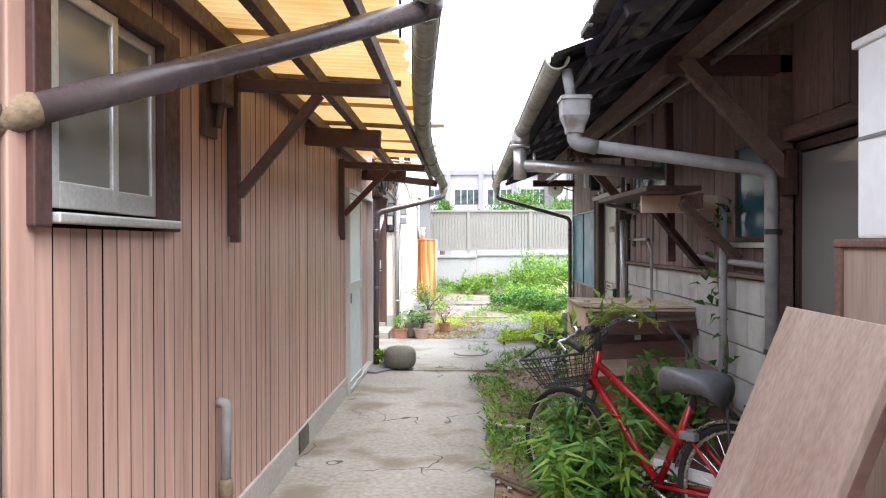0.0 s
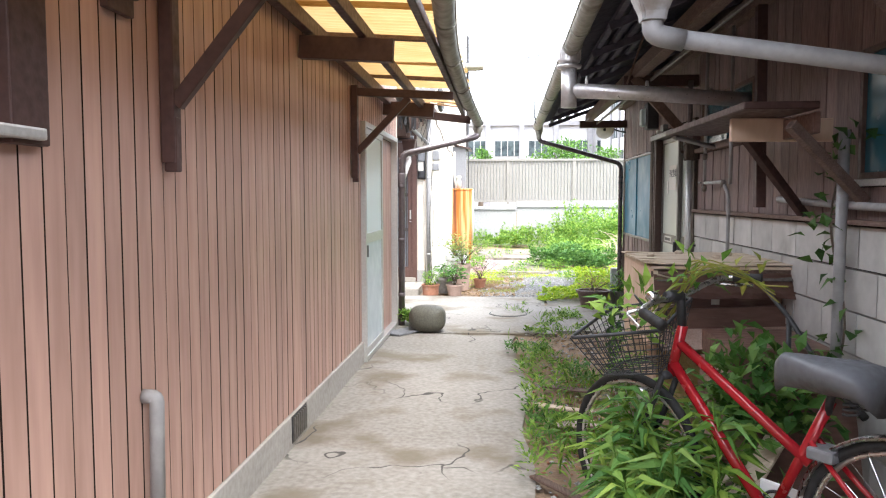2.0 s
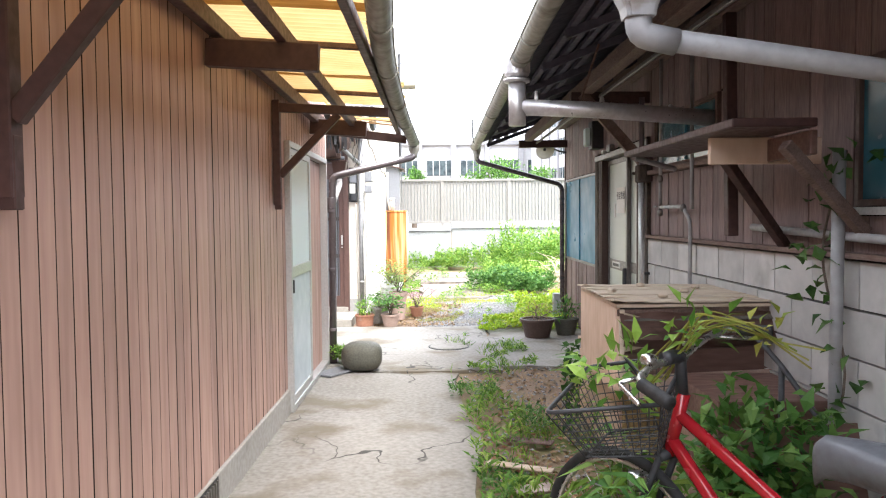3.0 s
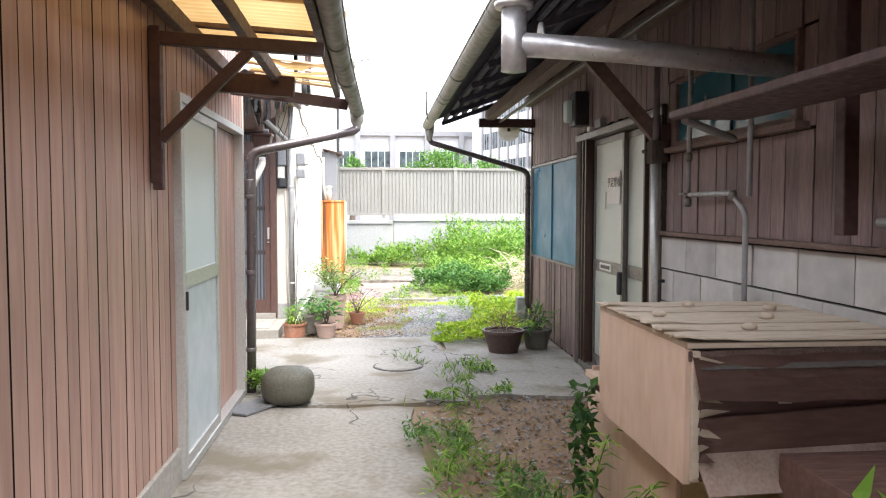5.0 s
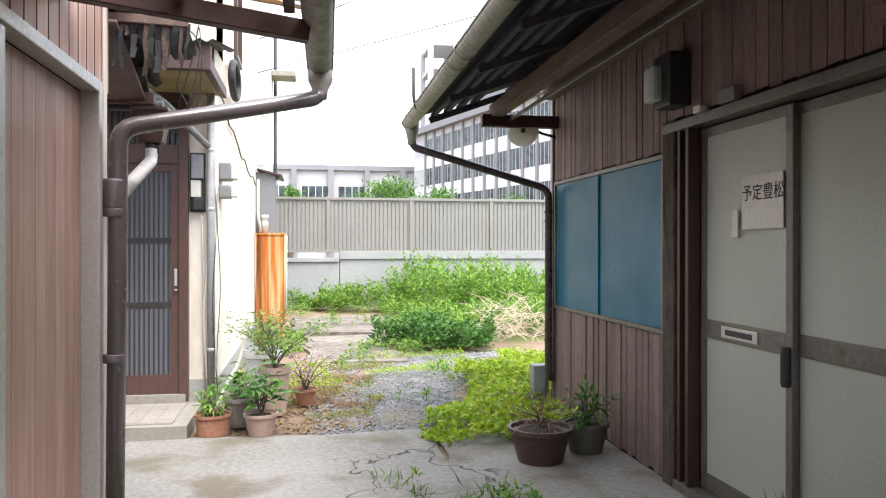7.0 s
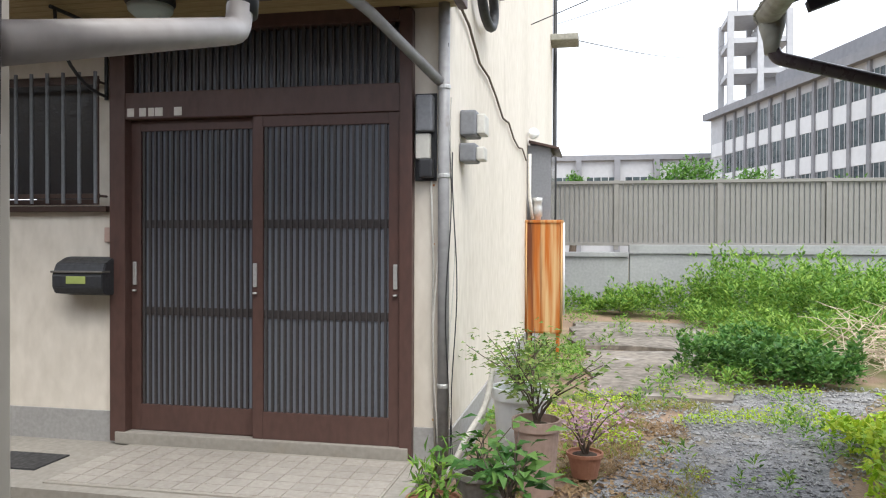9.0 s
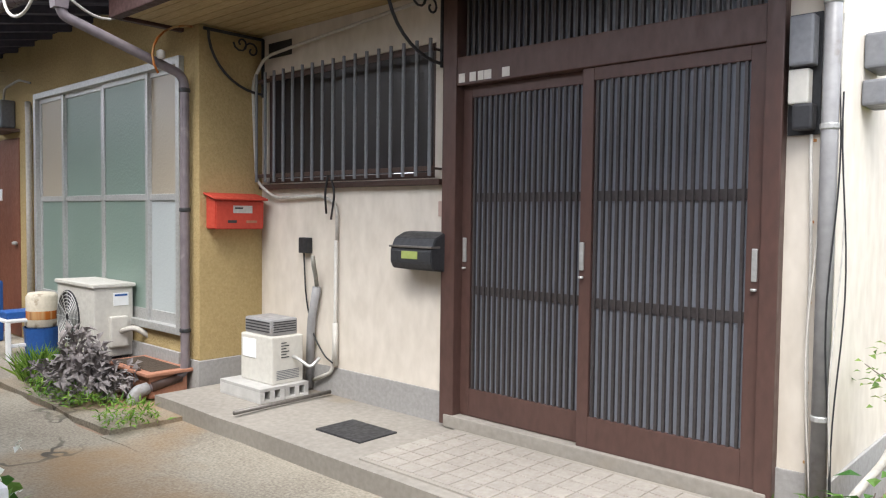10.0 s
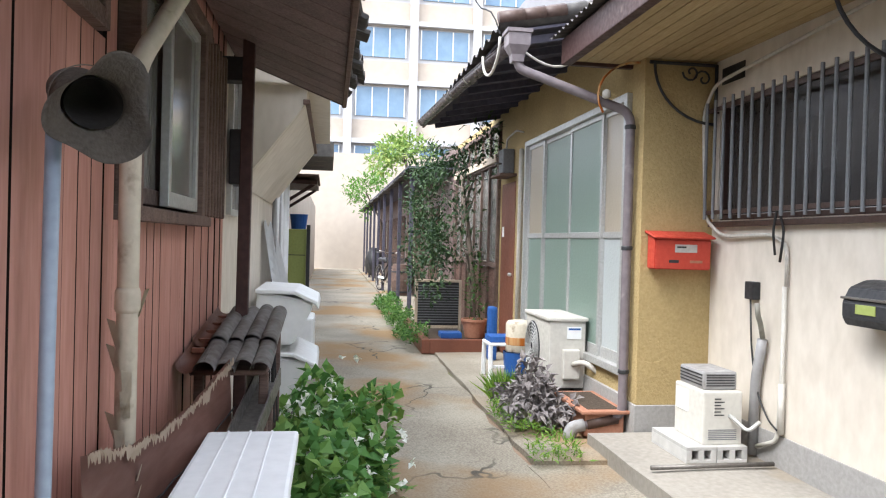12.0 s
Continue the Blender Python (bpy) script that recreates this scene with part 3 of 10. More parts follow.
def pebbles(n, region, size, seed, gate=None, z=0.012):
    """Loose stones: small uneven eight-faced lumps lying on the ground, in one mesh."""
    rng = np.random.default_rng(seed)
    x, y = rng.uniform(region[0], region[1], n), rng.uniform(region[2], region[3], n)
    if gate:
        keep = np.array([gate(a, b) for a, b in zip(x, y)])
        x, y = x[keep], y[keep]
    n = len(x)
    s = size * rng.uniform(0.4, 1.3, n)
    base = np.array([(1, 0, 0), (0, 1, 0), (-1, 0, 0), (0, -1, 0), (0, 0, 0.6), (0, 0, -0.6)], float)
    v = base[None] * s[:, None, None] * rng.uniform(0.7, 1.25, (n, 6, 1))
    a = rng.uniform(0, 6.283, n)
    c, k = np.cos(a)[:, None], np.sin(a)[:, None]
    v = np.stack([v[..., 0] * c - v[..., 1] * k + x[:, None], v[..., 0] * k + v[..., 1] * c + y[:, None], v[..., 2] + z + s[:, None] * 0.25], 2)
    f = np.array([(0, 1, 4), (1, 2, 4), (2, 3, 4), (3, 0, 4), (1, 0, 5), (2, 1, 5), (3, 2, 5), (0, 3, 5)])
    me = bpy.data.meshes.new("pebbles")
    me.from_pydata(v.reshape(-1, 3).tolist(), [], (f[None] + (np.arange(n) * 6)[:, None, None]).reshape(-1, 3).tolist())
    return me


def stuff(name, me, material, label, category):
    return tagged(part(name, me, material), label, category, kind="stuff")


def wall(name, axis, at, thick, u0, u1, z0, z1, material, holes=(), label="", category="wall"):
    """A wall on x=at or y=at, thick metres deep behind its face, with openings (u0, u1, z0, z1) going through."""
    us = sorted({u0, u1, *[h[0] for h in holes], *[h[1] for h in holes]})
    zs = sorted({z0, z1, *[h[2] for h in holes], *[h[3] for h in holes]})
    us, zs = [u for u in us if u0 <= u <= u1], [z for z in zs if z0 <= z <= z1]
    solid = {}
    for i, (a, b) in enumerate(zip(us, us[1:])):
        for j, (c, d) in enumerate(zip(zs, zs[1:])):
            um, zm = (a + b) / 2, (c + d) / 2
            solid[i, j] = not any(h[0] < um < h[1] and h[2] < zm < h[3] for h in holes)
    bm, cache = bmesh.new(), {}

    def v(i, j, k):
        key = (i, j, k)
        if key not in cache:
            w = at + k * thick
            cache[key] = bm.verts.new((w, us[i], zs[j]) if axis == "x" else (us[i], w, zs[j]))
        return cache[key]

    for (i, j), s in solid.items():
        if not s:
            continue
        bm.faces.new((v(i, j, 0), v(i + 1, j, 0), v(i + 1, j + 1, 0), v(i, j + 1, 0)))
        bm.faces.new((v(i, j, 1), v(i, j + 1, 1), v(i + 1, j + 1, 1), v(i + 1, j, 1)))
        for di, dj, q in ((-1, 0, ((i, j), (i, j + 1))), (1, 0, ((i + 1, j), (i + 1, j + 1))), (0, -1, ((i, j), (i + 1, j))), (0, 1, ((i, j + 1), (i + 1, j + 1)))):
            if not solid.get((i + di, j + dj), False):
                (a, b), (c, d) = q
                bm.faces.new((v(a, b, 0), v(c, d, 0), v(c, d, 1), v(a, b, 1)))
    bmesh.ops.recalc_face_normals(bm, faces=bm.faces)
    return tagged(part(name, bm, material), label, category, kind="structure")


def rails(name, axis, at, depth, u0, u1, z0, z1, w, material, parent, mids=(), bottom=None, top=None):
    """A frame of two stiles and its rails, lying in a wall plane."""
    bm = bmesh.new()

    def b(ua, ub, za, zb):
        if axis == "x":
            box((at, ua, za), (at + depth, ub, zb), 0.004, bm)
        else:
            box((ua, at, za), (ub, at + depth, zb), 0.004, bm)
    b(u0, u0 + w, z0, z1)
    b(u1 - w, u1, z0, z1)
    bt, tp = bottom or w, top or w
    b(u0 + w, u1 - w, z0, z0 + bt)
    b(u0 + w, u1 - w, z1 - tp, z1)
    for zm, hm in mids:
        b(u0 + w, u1 - w, zm - hm / 2, zm + hm / 2)
    return part(name, bm, material, parent)


def pane(axis, at, u0, u1, z0, z1, material, parent, name="pane", thick=0.006, label=""):
    lo, hi = ((at, u0, z0), (at + thick, u1, z1)) if axis == "x" else ((u0, at, z0), (u1, at + thick, z1))
    return part(name, box(lo, hi), material, parent, label)

# ---- ground ----
bm = bmesh.new()
bmesh.ops.create_grid(bm, x_segments=60, y_segments=60, size=400)
tagged(part("ground", bm, M_dirt), "bare brown earth with patches of moss", "ground", kind="structure")
tagged(part("pavement_alley", slab(-1.12, 0.28, -6, 9.15, -0.03, 0.038, ragged=0.13, wave=0.01, seed=1), M_conc), "cracked grey concrete path with mossy stains", "pavement", kind="structure")
tagged(part("pavement_crossing", slab(-1.5, 0.66, 9.2, 12.1, -0.03, 0.032, ragged=0.06, wave=0.012, seed=2), M_conc), "cracked concrete slab at the lane crossing", "pavement", kind="structure")
tagged(part("pavement_yard", slab(0.67, 1.95, 9.35, 11.9, -0.03, 0.034, ragged=0.10, wave=0.012, seed=3), M_conc), "stained concrete apron before the sliding door", "pavement", kind="structure")
tagged(part("road_lane", slab(-38, -1.45, 9.75, 11.62, -0.03, 0.022, step=0.35, ragged=0.08, wave=0.012, seed=4), M_asph), "worn grey-brown paved lane between old houses", "road", kind="structure")
tagged(part("pavement_apron", slab(-34, -4.6, 11.63, 12.6, -0.03, 0.05, ragged=0.03, wave=0.008, seed=5), M_asph), "rough concrete strip along the house fronts", "pavement", kind="structure")
tagged(part("road_edge", slab(-4.6, -1.2, 11.6, 12.2, -0.03, 0.02, ragged=0.05, wave=0.012, seed=15), M_asph), "worn paving before the entrance step", "road", kind="structure")
tagged(part("gravel_path", slab(-0.2, 1.0, 12.1, 16.2, -0.03, 0.012, ragged=0.3, wave=0.01, seed=6, shape=lambda x, y: (x + max(0, (y - 13.2)) * 0.42, y)), M_gravel), "loose grey gravel strip across the lot", "gravel", kind="structure")
tagged(part("pavement_slab_near", slab(-0.25, 0.95, 15.5, 18.2, -0.03, 0.05, ragged=0.16, wave=0.015, seed=7), M_slab), "broken concrete floor slab left in the lot", "slab", kind="structure")
tagged(part("pavement_slab_far", slab(-0.5, 1.35, 18.4, 21.4, -0.03, 0.06, ragged=0.2, wave=0.015, seed=8), M_slab), "old concrete floor slab in the weedy lot", "slab", kind="structure")

# ---- house beside the alley: siding, window, door, awning ----
LX = -1.05
wall("wall_left", "x", -1.068, -0.13, 2.3, 9.74, 0.22, 2.8, M_groove, holes=((2.465, 3.232, 1.61, 2.24), (7.74, 9.53, 0.06, 2.02)), label="house wall behind brown printed wood siding")
wall_left = bpy.data.objects["wall_left"]
tagged(part("foundation_left", box((-1.2, 2.3, -0.02), (-1.035, 7.72, 0.215), 0.008), M_base), "pale concrete foundation strip under the siding", "foundation", kind="structure")
tagged(part("wall_left_near", box((-1.4, -6, 0), (-1.14, 2.08, 2.9), 0.01), M_darkwood), "dark plank wall of the neighbouring house", "wall", kind="structure")
tagged(part("room_left", box((-3.6, 2.4, 0), (-3.5, 9.6, 2.7)), M_interior), "inner wall behind the windows, coloured dim", "wall", kind="structure")
tagged(part("wall_left_south", box((-5.4, 2.3, 0), (-1.21, 2.4, 2.8)), M_darkwood), "dark end wall of the sided house", "wall", kind="structure")
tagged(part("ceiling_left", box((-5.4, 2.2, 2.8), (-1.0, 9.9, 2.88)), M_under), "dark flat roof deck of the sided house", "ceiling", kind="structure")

vent = thing("foundation_vent", (-1.03, 5.7, 0.05), "rusty slatted vent in the concrete foundation", "vent")
part("vent_plate", box((-1.034, 5.55, 0.06), (-1.030, 5.85, 0.21)), M_dark, vent)
for i in range(7):
    part("slat", box((-1.032, 5.57 + i * 0.04, 0.07), (-1.02, 5.585 + i * 0.04, 0.2)), M_alugrey, vent)

win = thing("window_1", (-1.05, 2.961, 1.57), "aluminium sliding window in a dark brown frame", "window", kind="structure")
part("window_frame", box((-1.07, 2.378, 1.55), (-1.015, 2.461, 2.31), 0.006), M_brownpaint, win, "dark brown timber jamb")
part("window_frame", box((-1.07, 3.234, 1.55), (-1.015, 3.383, 2.31), 0.006), M_brownpaint, win, "dark brown timber jamb")
part("window_frame", box((-1.07, 2.463, 2.24), (-1.012, 3.232, 2.315), 0.006), M_brownpaint, win, "dark brown timber head")
part("window_sill", box((-1.1, 2.465, 1.562), (-0.995, 3.34, 1.592), 0.006), M_alu, win, "white-grey aluminium sill")
rails("sash", "x", -1.045, 0.025, 2.465, 2.864, 1.605, 2.238, 0.04, M_alu, win, bottom=0.075)
rails("sash", "x", -1.075, 0.025, 2.81, 3.23, 1.605, 2.238, 0.04, M_alu, win, bottom=0.075)
pane("x", -1.036, 2.508, 2.82, 1.68, 2.20, M_darkglass, win)
pane("x", -1.066, 2.853, 3.187, 1.68, 2.20, M_darkglass, win)
part("net_curtain", box((-1.12, 2.475, 1.57), (-1.11, 2.9, 2.27)), M_curtain, win, "greyish cloth hanging behind the glass")

door = thing("door_1", (-1.05, 8.6, 0.04), "aluminium sliding door with frosted glass, half of brown boards", "door", kind="structure")
rails("door_frame", "x", -1.08, 0.07, 7.70, 9.56, 0.04, 2.05, 0.045, M_alu, door)
rails("leaf_frame", "x", -1.055, 0.035, 7.755, 8.64, 0.075, 2.0, 0.05, M_alu, door, mids=((1.075, 0.085),), bottom=0.07)
pane("x", -1.04, 7.80, 8.59, 1.115, 1.95, M_doorglass, door)
pane("x", -1.042, 7.80, 8.59, 0.14, 1.035, M_doorpanel, door, "lower_panel", 0.01, "pale grey lower door panel")
for i in range(9):
    part("board", box((-1.10, 8.645 + i * 0.098, 0.08), (-1.078, 8.74 + i * 0.098, 2.0)), M_board, door)
part("handle", box((-1.02, 7.77, 0.92), (-1.005, 7.79, 1.02), 0.004), M_dark, door)

post = part("charred_post", beam((-1.12, 2.22, 0), (-1.12, 2.22, 2.7), 0.16, 0.14, 0.02), M_char)
tagged(post, "blackened rough timber post beside the siding", "post")
tagged(part("white_pole", tube([(-0.99, 2.27, 0.02), (-1.03, 2.14, 1.45)], 0.016), M_white, smooth=True), "thin white pole leaning against the house corner", "pole")
tagged(part("corner_trim", box((-1.07, 2.3, 0.2), (-1.04, 2.42, 2.6), 0.006), M_board), "brown metal corner trim of the siding", "trim", kind="structure")

meter = thing("breaker_box", (-1.03, 3.83, 2.0), "dark brown electrical box on a board on the siding", "electrical box")
part("backboard", box((-1.05, 3.7, 1.98), (-1.025, 3.86, 2.32), 0.004), M_brownpaint, meter)
part("cover", box((-1.025, 3.76, 2.13), (-0.96, 3.9, 2.3), 0.012), M_aludark, meter)
part("conduit", tube([(-1.0, 3.83, 2.13), (-1.01, 3.82, 2.03)], 0.018), M_aludark, meter)

stub = thing("pipe_stub", (-1, 3.8, 0.04), "short grey vent pipe with a broken foot by the siding", "pipe")
part("pipe", tube(bend([(-1.045, 3.89, 0.77), (-1, 3.89, 0.77), (-1, 3.88, 0.39)], 0.03), 0.024), M_pvcgrey, stub, smooth=True)
part("collar", lathe([(0.03, 0), (0.034, 0.02), (0.033, 0.07), (0.028, 0.09)], (-1, 3.88, 0.33)), M_tape, stub, "rusty crumbling collar", smooth=True)
part("lower_pipe", tube([(-1, 3.88, 0.33), (-1, 3.88, 0.03)], 0.02), M_pvcgrey, stub, smooth=True)


def bracket(y, z0, z1, name="awning_bracket"):
    b = thing(name, (LX, y, z0), "dark brown timber awning bracket with a diagonal brace", "bracket", "awning brackets")
    part("post", beam((-1.02, y, z0), (-1.02, y, z1), 0.05, 0.06), M_brownpaint, b)
    part("foot", beam((-1.015, y, z0 - 0.03), (-1.015, y, z0 + 0.16), 0.045, 0.045), M_brownpaint, b)
    part("arm", beam((-1.02, y, z1 - 0.05), (-0.26, y, z1 - 0.09), 0.05, 0.06), M_brownpaint, b)
    part("brace", beam((-1.0, y, z0 + 0.2), (-0.60, y, z1 - 0.1), 0.042, 0.05), M_brownpaint, b)
    return b


bracket(4.09, 1.54, 2.33)
bracket(7.31, 1.57, 2.28)
awn = thing("awning", (-0.7, 6.0, 2.3), "yellowed corrugated plastic awning on dark brown beams", "awning")
for x, z, w, h in ((-1.0, 2.40, 0.06, 0.09), (-0.68, 2.36, 0.05, 0.08), (-0.3, 2.33, 0.04, 0.07)):
    part("purlin", beam((x, 2.3, z + 0.06), (x + 0.01, 9.2, z - 0.05), w, h), M_brownpaint, awn)
for y, x1 in ((5.84, -0.50), (8.8, -0.55)):
    part("crossbeam", beam((-1.04, y, 2.28), (x1, y, 2.25), 0.07, 0.13), M_brownpaint, awn)
part("crossbeam", beam((-1.04, 9.22, 2.30), (-0.22, 9.30, 2.21), 0.06, 0.075), M_brownpaint, awn)
for y in (3.2, 4.75, 6.4, 8.05):
    part("batten", beam((-1.04, y, 2.47), (-0.26, y, 2.42), 0.045, 0.03), M_oldwood, awn)


def corrugated(x0, x1, y0, y1, z0, z1, pitch, amp, along="x", sag=0.0, rows=7, torn=0.0, seed=0):
    """A thin corrugated sheet, ridges running along x (or y), from height z0 at x0 to z1 at x1."""
    bm = bmesh.new()
    n = int((y1 - y0) / pitch * 6) if along == "x" else int((x1 - x0) / pitch * 6)
    grid = []
    for j in range(n + 1):
        row = []
        for i in range(rows + 1):
            a, b = i / rows, j / n
            x, y = (x0 + (x1 - x0) * a, y0 + (y1 - y0) * b) if along == "x" else (x0 + (x1 - x0) * b, y0 + (y1 - y0) * a)
            u = (y if along == "x" else x) / pitch * 2 * math.pi
            f = (x - x0) / (x1 - x0) if along == "x" else (y - y0) / (y1 - y0)
            z = z0 + (z1 - z0) * f + amp * math.sin(u) + sag * noise.noise((x * 1.5, y * 1.2, seed))
            e = torn * noise.noise((x * 2, y * 5, seed + 2)) if i == rows else 0
            row.append(bm.verts.new((x + (e if along == "x" else 0), y + (e if along != "x" else 0), z)))
        grid.append(row)
    for r0, r1 in zip(grid, grid[1:]):
        for i in range(rows):
            bm.faces.new((r0[i], r0[i + 1], r1[i + 1], r1[i]))
    return bm


for k, (y0, y1) in enumerate(((2.2, 4.0), (3.9, 5.75), (5.65, 7.5), (7.4, 8.7))):
    part("plastic_sheet", corrugated(-1.12, -0.2, y0, y1, 2.52 - 0.006 * k, 2.455 - 0.006 * k, 0.075, 0.009, sag=0.02, torn=0.05, seed=k), M_sheet, awn, smooth=True)


def torn_strip(y0, y1, z0, z1, seed, x0=-0.9, x1=-0.22):
    """A strip of old sheet with ragged long edges, sagging between the beams."""
    bm, g = bmesh.new(), {}
    for i in range(29):
        for k in range(6):
            u, v = i / 28, k / 5
            x = x0 + (x1 - x0) * u
            rag = 0.07 * noise.noise((x * 9, seed, 4)) if k == 0 else 0.09 * noise.noise((x * 8, seed, 9)) if k == 5 else 0
            y = y0 + (y1 - y0) * v + rag
            g[i, k] = bm.verts.new((x, y, z0 + (z1 - z0) * u - 0.05 * math.sin(math.pi * u) * (0.5 + 0.5 * math.sin(seed)) + 0.012 * noise.noise((x * 6, y * 6, seed))))
    for i in range(28):
        for k in range(5):
            bm.faces.new((g[i, k], g[i + 1, k], g[i + 1, k + 1], g[i, k + 1]))
    return bm


for k, (a_, b_) in enumerate(((8.66, 8.86), (8.93, 9.03), (9.12, 9.32), (9.37, 9.46))):
    part("torn_strip", torn_strip(a_, b_, 2.47 - 0.01 * k, 2.40 - 0.012 * k, k + 1.3), M_sheet, awn, "torn sagging strip of yellow sheet", smooth=True)
    part("batten", beam((-0.92, (a_ + b_) / 2, 2.455 - 0.01 * k), (-0.24, (a_ + b_) / 2 + 0.04, 2.385 - 0.012 * k), 0.02, 0.014, 0.002), M_ply, awn)
rg = thing("ragged_felt", (-0.95, 10.0, 2.3), "black torn roofing felt hanging beside a grey corrugated scrap", "roofing felt")
part("corrugated_scrap", corrugated(-1.16, -0.76, 9.86, 10.3, 2.44, 2.33, 0.06, 0.012, along="y", sag=0.03, torn=0.05, seed=12), M_roof, rg, smooth=True)
part("lath", beam((-1.18, 9.88, 2.40), (-0.74, 9.88, 2.385), 0.03, 0.04), M_oldwood, rg)
rngf = random.Random(21)
for k in range(17):
    x, ln_, w_ = -1.15 + k * 0.025, rngf.uniform(0.06, 0.24), rngf.uniform(0.015, 0.035)
    bm = bmesh.new()
    pts = [(x + rngf.uniform(-0.008, 0.008), 9.875 + rngf.uniform(-0.012, 0.012), 2.385 - ln_ * t) for t in (0, 0.35, 0.7, 1)]
    for p_, q_ in zip(pts, pts[1:]):
        vs = [bm.verts.new(c) for c in ((p_[0], p_[1], p_[2]), (p_[0] + w_, p_[1] + 0.004, p_[2]), (q_[0] + w_ * 0.7, q_[1] + 0.004, q_[2]), (q_[0], q_[1], q_[2]))]
        bm.faces.new(vs)
    bmesh.ops.solidify(bm, geom=bm.faces[:], thickness=0.004)
    part("rag", bm, M_dark if k % 3 else M_oldwood, rg)
for k in range(4):
    part("loose_wire", tube([(-0.74 - 0.01 * k + 0.05 * math.sin(3.1 * t + k), 9.9 + 0.05 * k + 0.06 * t, 2.36 - 0.34 * t + 0.05 * math.sin(5 * t + k)) for t in [i_ / 10 for i_ in range(11)]], 0.003, 5, cap=False), M_cable, rg)



def gutter(name, pts, r, material, label, group="gutters", sides=9):
    """A half-round gutter with a rolled rim, along a line."""
    g = thing(name, pts[0], label, "gutter", group)
    bm = bmesh.new()
    line = bend(pts, 0.6, 5)
    rings = []
    for i, p in enumerate(line):
        d = (line[min(i + 1, len(line) - 1)] - line[max(i - 1, 0)])
        d.z = 0
        d.normalize()
        s = Vector((d.y, -d.x, 0))
        ring = []
        for rr in (r, r - 0.004):
            for k in (range(sides) if rr == r else reversed(range(sides))):
                a = math.pi * (k / (sides - 1))
                ring.append(bm.verts.new(p + s * (rr * math.cos(a)) - Vector((0, 0, rr * math.sin(a) - 0.0))))
        rings.append(ring)
    m = len(rings[0])
    for r0, r1 in zip(rings, rings[1:]):
        for k in range(m):
            bm.faces.new((r0[k], r0[(k + 1) % m], r1[(k + 1) % m], r1[k]))
    bm.faces.new(rings[0][::-1])
    bm.faces.new(rings[-1])
    bmesh.ops.recalc_face_normals(bm, faces=bm.faces)
    part("trough", bm, material, g, smooth=True)
    for s_ in (-1, 1):
        rim = []
        for i, p in enumerate(line):
            d = (line[min(i + 1, len(line) - 1)] - line[max(i - 1, 0)])
            rim.append(p + Vector((d.y, -d.x, 0)).normalized() * (s_ * r))
        part("rolled_rim", tube(rim, 0.006, 6), material, g, smooth=True)
    n = max(2, int((Vector(pts[-1]) - Vector(pts[0])).length / 0.9))
    for i in range(n):
        p = line[min(len(line) - 1, int((i + 0.5) / n * len(line)))]
        d = (line[-1] - line[0]).normalized()
        s = Vector((d.y, -d.x, 0)).normalized()
        q = Vector(pts[0]).lerp(Vector(pts[-1]), (i + 0.5) / n)
        t0 = min(range(len(line)), key=lambda k: (line[k] - q).length)
        p = line[t0]
        part("strap", tube([p + s * (r + 0.004) * math.cos(a) - Vector((0, 0, (r + 0.004) * math.sin(a))) for a in [math.pi * k / 8 for k in range(9)]], 0.005, 6), M_gutter, g)
    return g


g1 = gutter("gutter_alley", [(-0.03, 3.25, 2.47), (-0.13, 4.6, 2.40), (-0.22, 6.2, 2.345), (-0.22, 8.0, 2.30), (-0.17, 9.98, 2.25)], 0.055, M_gutter, "bent weathered half-round gutter along the plastic awning")
part("end_funnel", lathe([(0.03, -0.08), (0.035, -0.04), (0.055, 0.0), (0.058, 0.05), (0.05, 0.052)], (-0.17, 9.96, 2.17), 16), M_gutter, g1, smooth=True)
gp = thing("crossing_downpipe", (-1.0, 2.12, 1.85), "thick dark downpipe slanting across the alley mouth", "downpipe", "downpipes")
part("pipe", tube([(-0.02, 3.38, 2.42), (-0.53, 2.88, 2.13), (-1.03, 2.385, 1.853)], 0.043, 20), M_pvcbrown, gp, smooth=True)
part("outlet", tube(bend([(-0.03, 3.42, 2.52), (-0.02, 3.4, 2.43), (-0.06, 3.32, 2.4)], 0.04), 0.047, 20), M_pvcbrown, gp, smooth=True)
part("tape_wrap", tube([(-1.02, 2.395, 1.86), (-1.03, 2.385, 1.855), (-1.075, 2.33, 1.825), (-1.10, 2.25, 1.79)], 0.05, 20, radii=[0.044, 0.048, 0.05, 0.046]), M_tape, gp, "tan cloth tape wrapped round the pipe end", smooth=True)
part("lower_pipe", tube(bend([(-1.075, 2.32, 1.83), (-1.11, 2.14, 1.77), (-1.11, 2.12, 0.03)], 0.05), 0.04, 16), M_pvcbrown, gp, smooth=True)
dp = thing("corner_downpipe", (-0.98, 9.63, 0.04), "dull mauve-brown downpipe at the house corner, fed by two slanting pipes", "downpipe", "downpipes")
part("pipe", tube(bend([(-0.17, 9.96, 2.12), (-0.2, 9.95, 2.09), (-0.97, 9.64, 1.885), (-0.985, 9.63, 0.03)], 0.07), 0.036, 16), M_glossmauve, dp, smooth=True)
for z in (1.62, 1.53, 0.95, 0.35):
    part("band", lathe([(0.04, 0), (0.042, 0.004), (0.042, 0.03), (0.04, 0.034)], (-0.985, 9.63, z), 18), M_glossmauve, dp, smooth=True)
part("socket", lathe([(0.04, 0), (0.043, 0.01), (0.043, 0.11), (0.04, 0.12)], (-0.985, 9.63, 1.56), 18), M_glossmauve, dp, smooth=True)
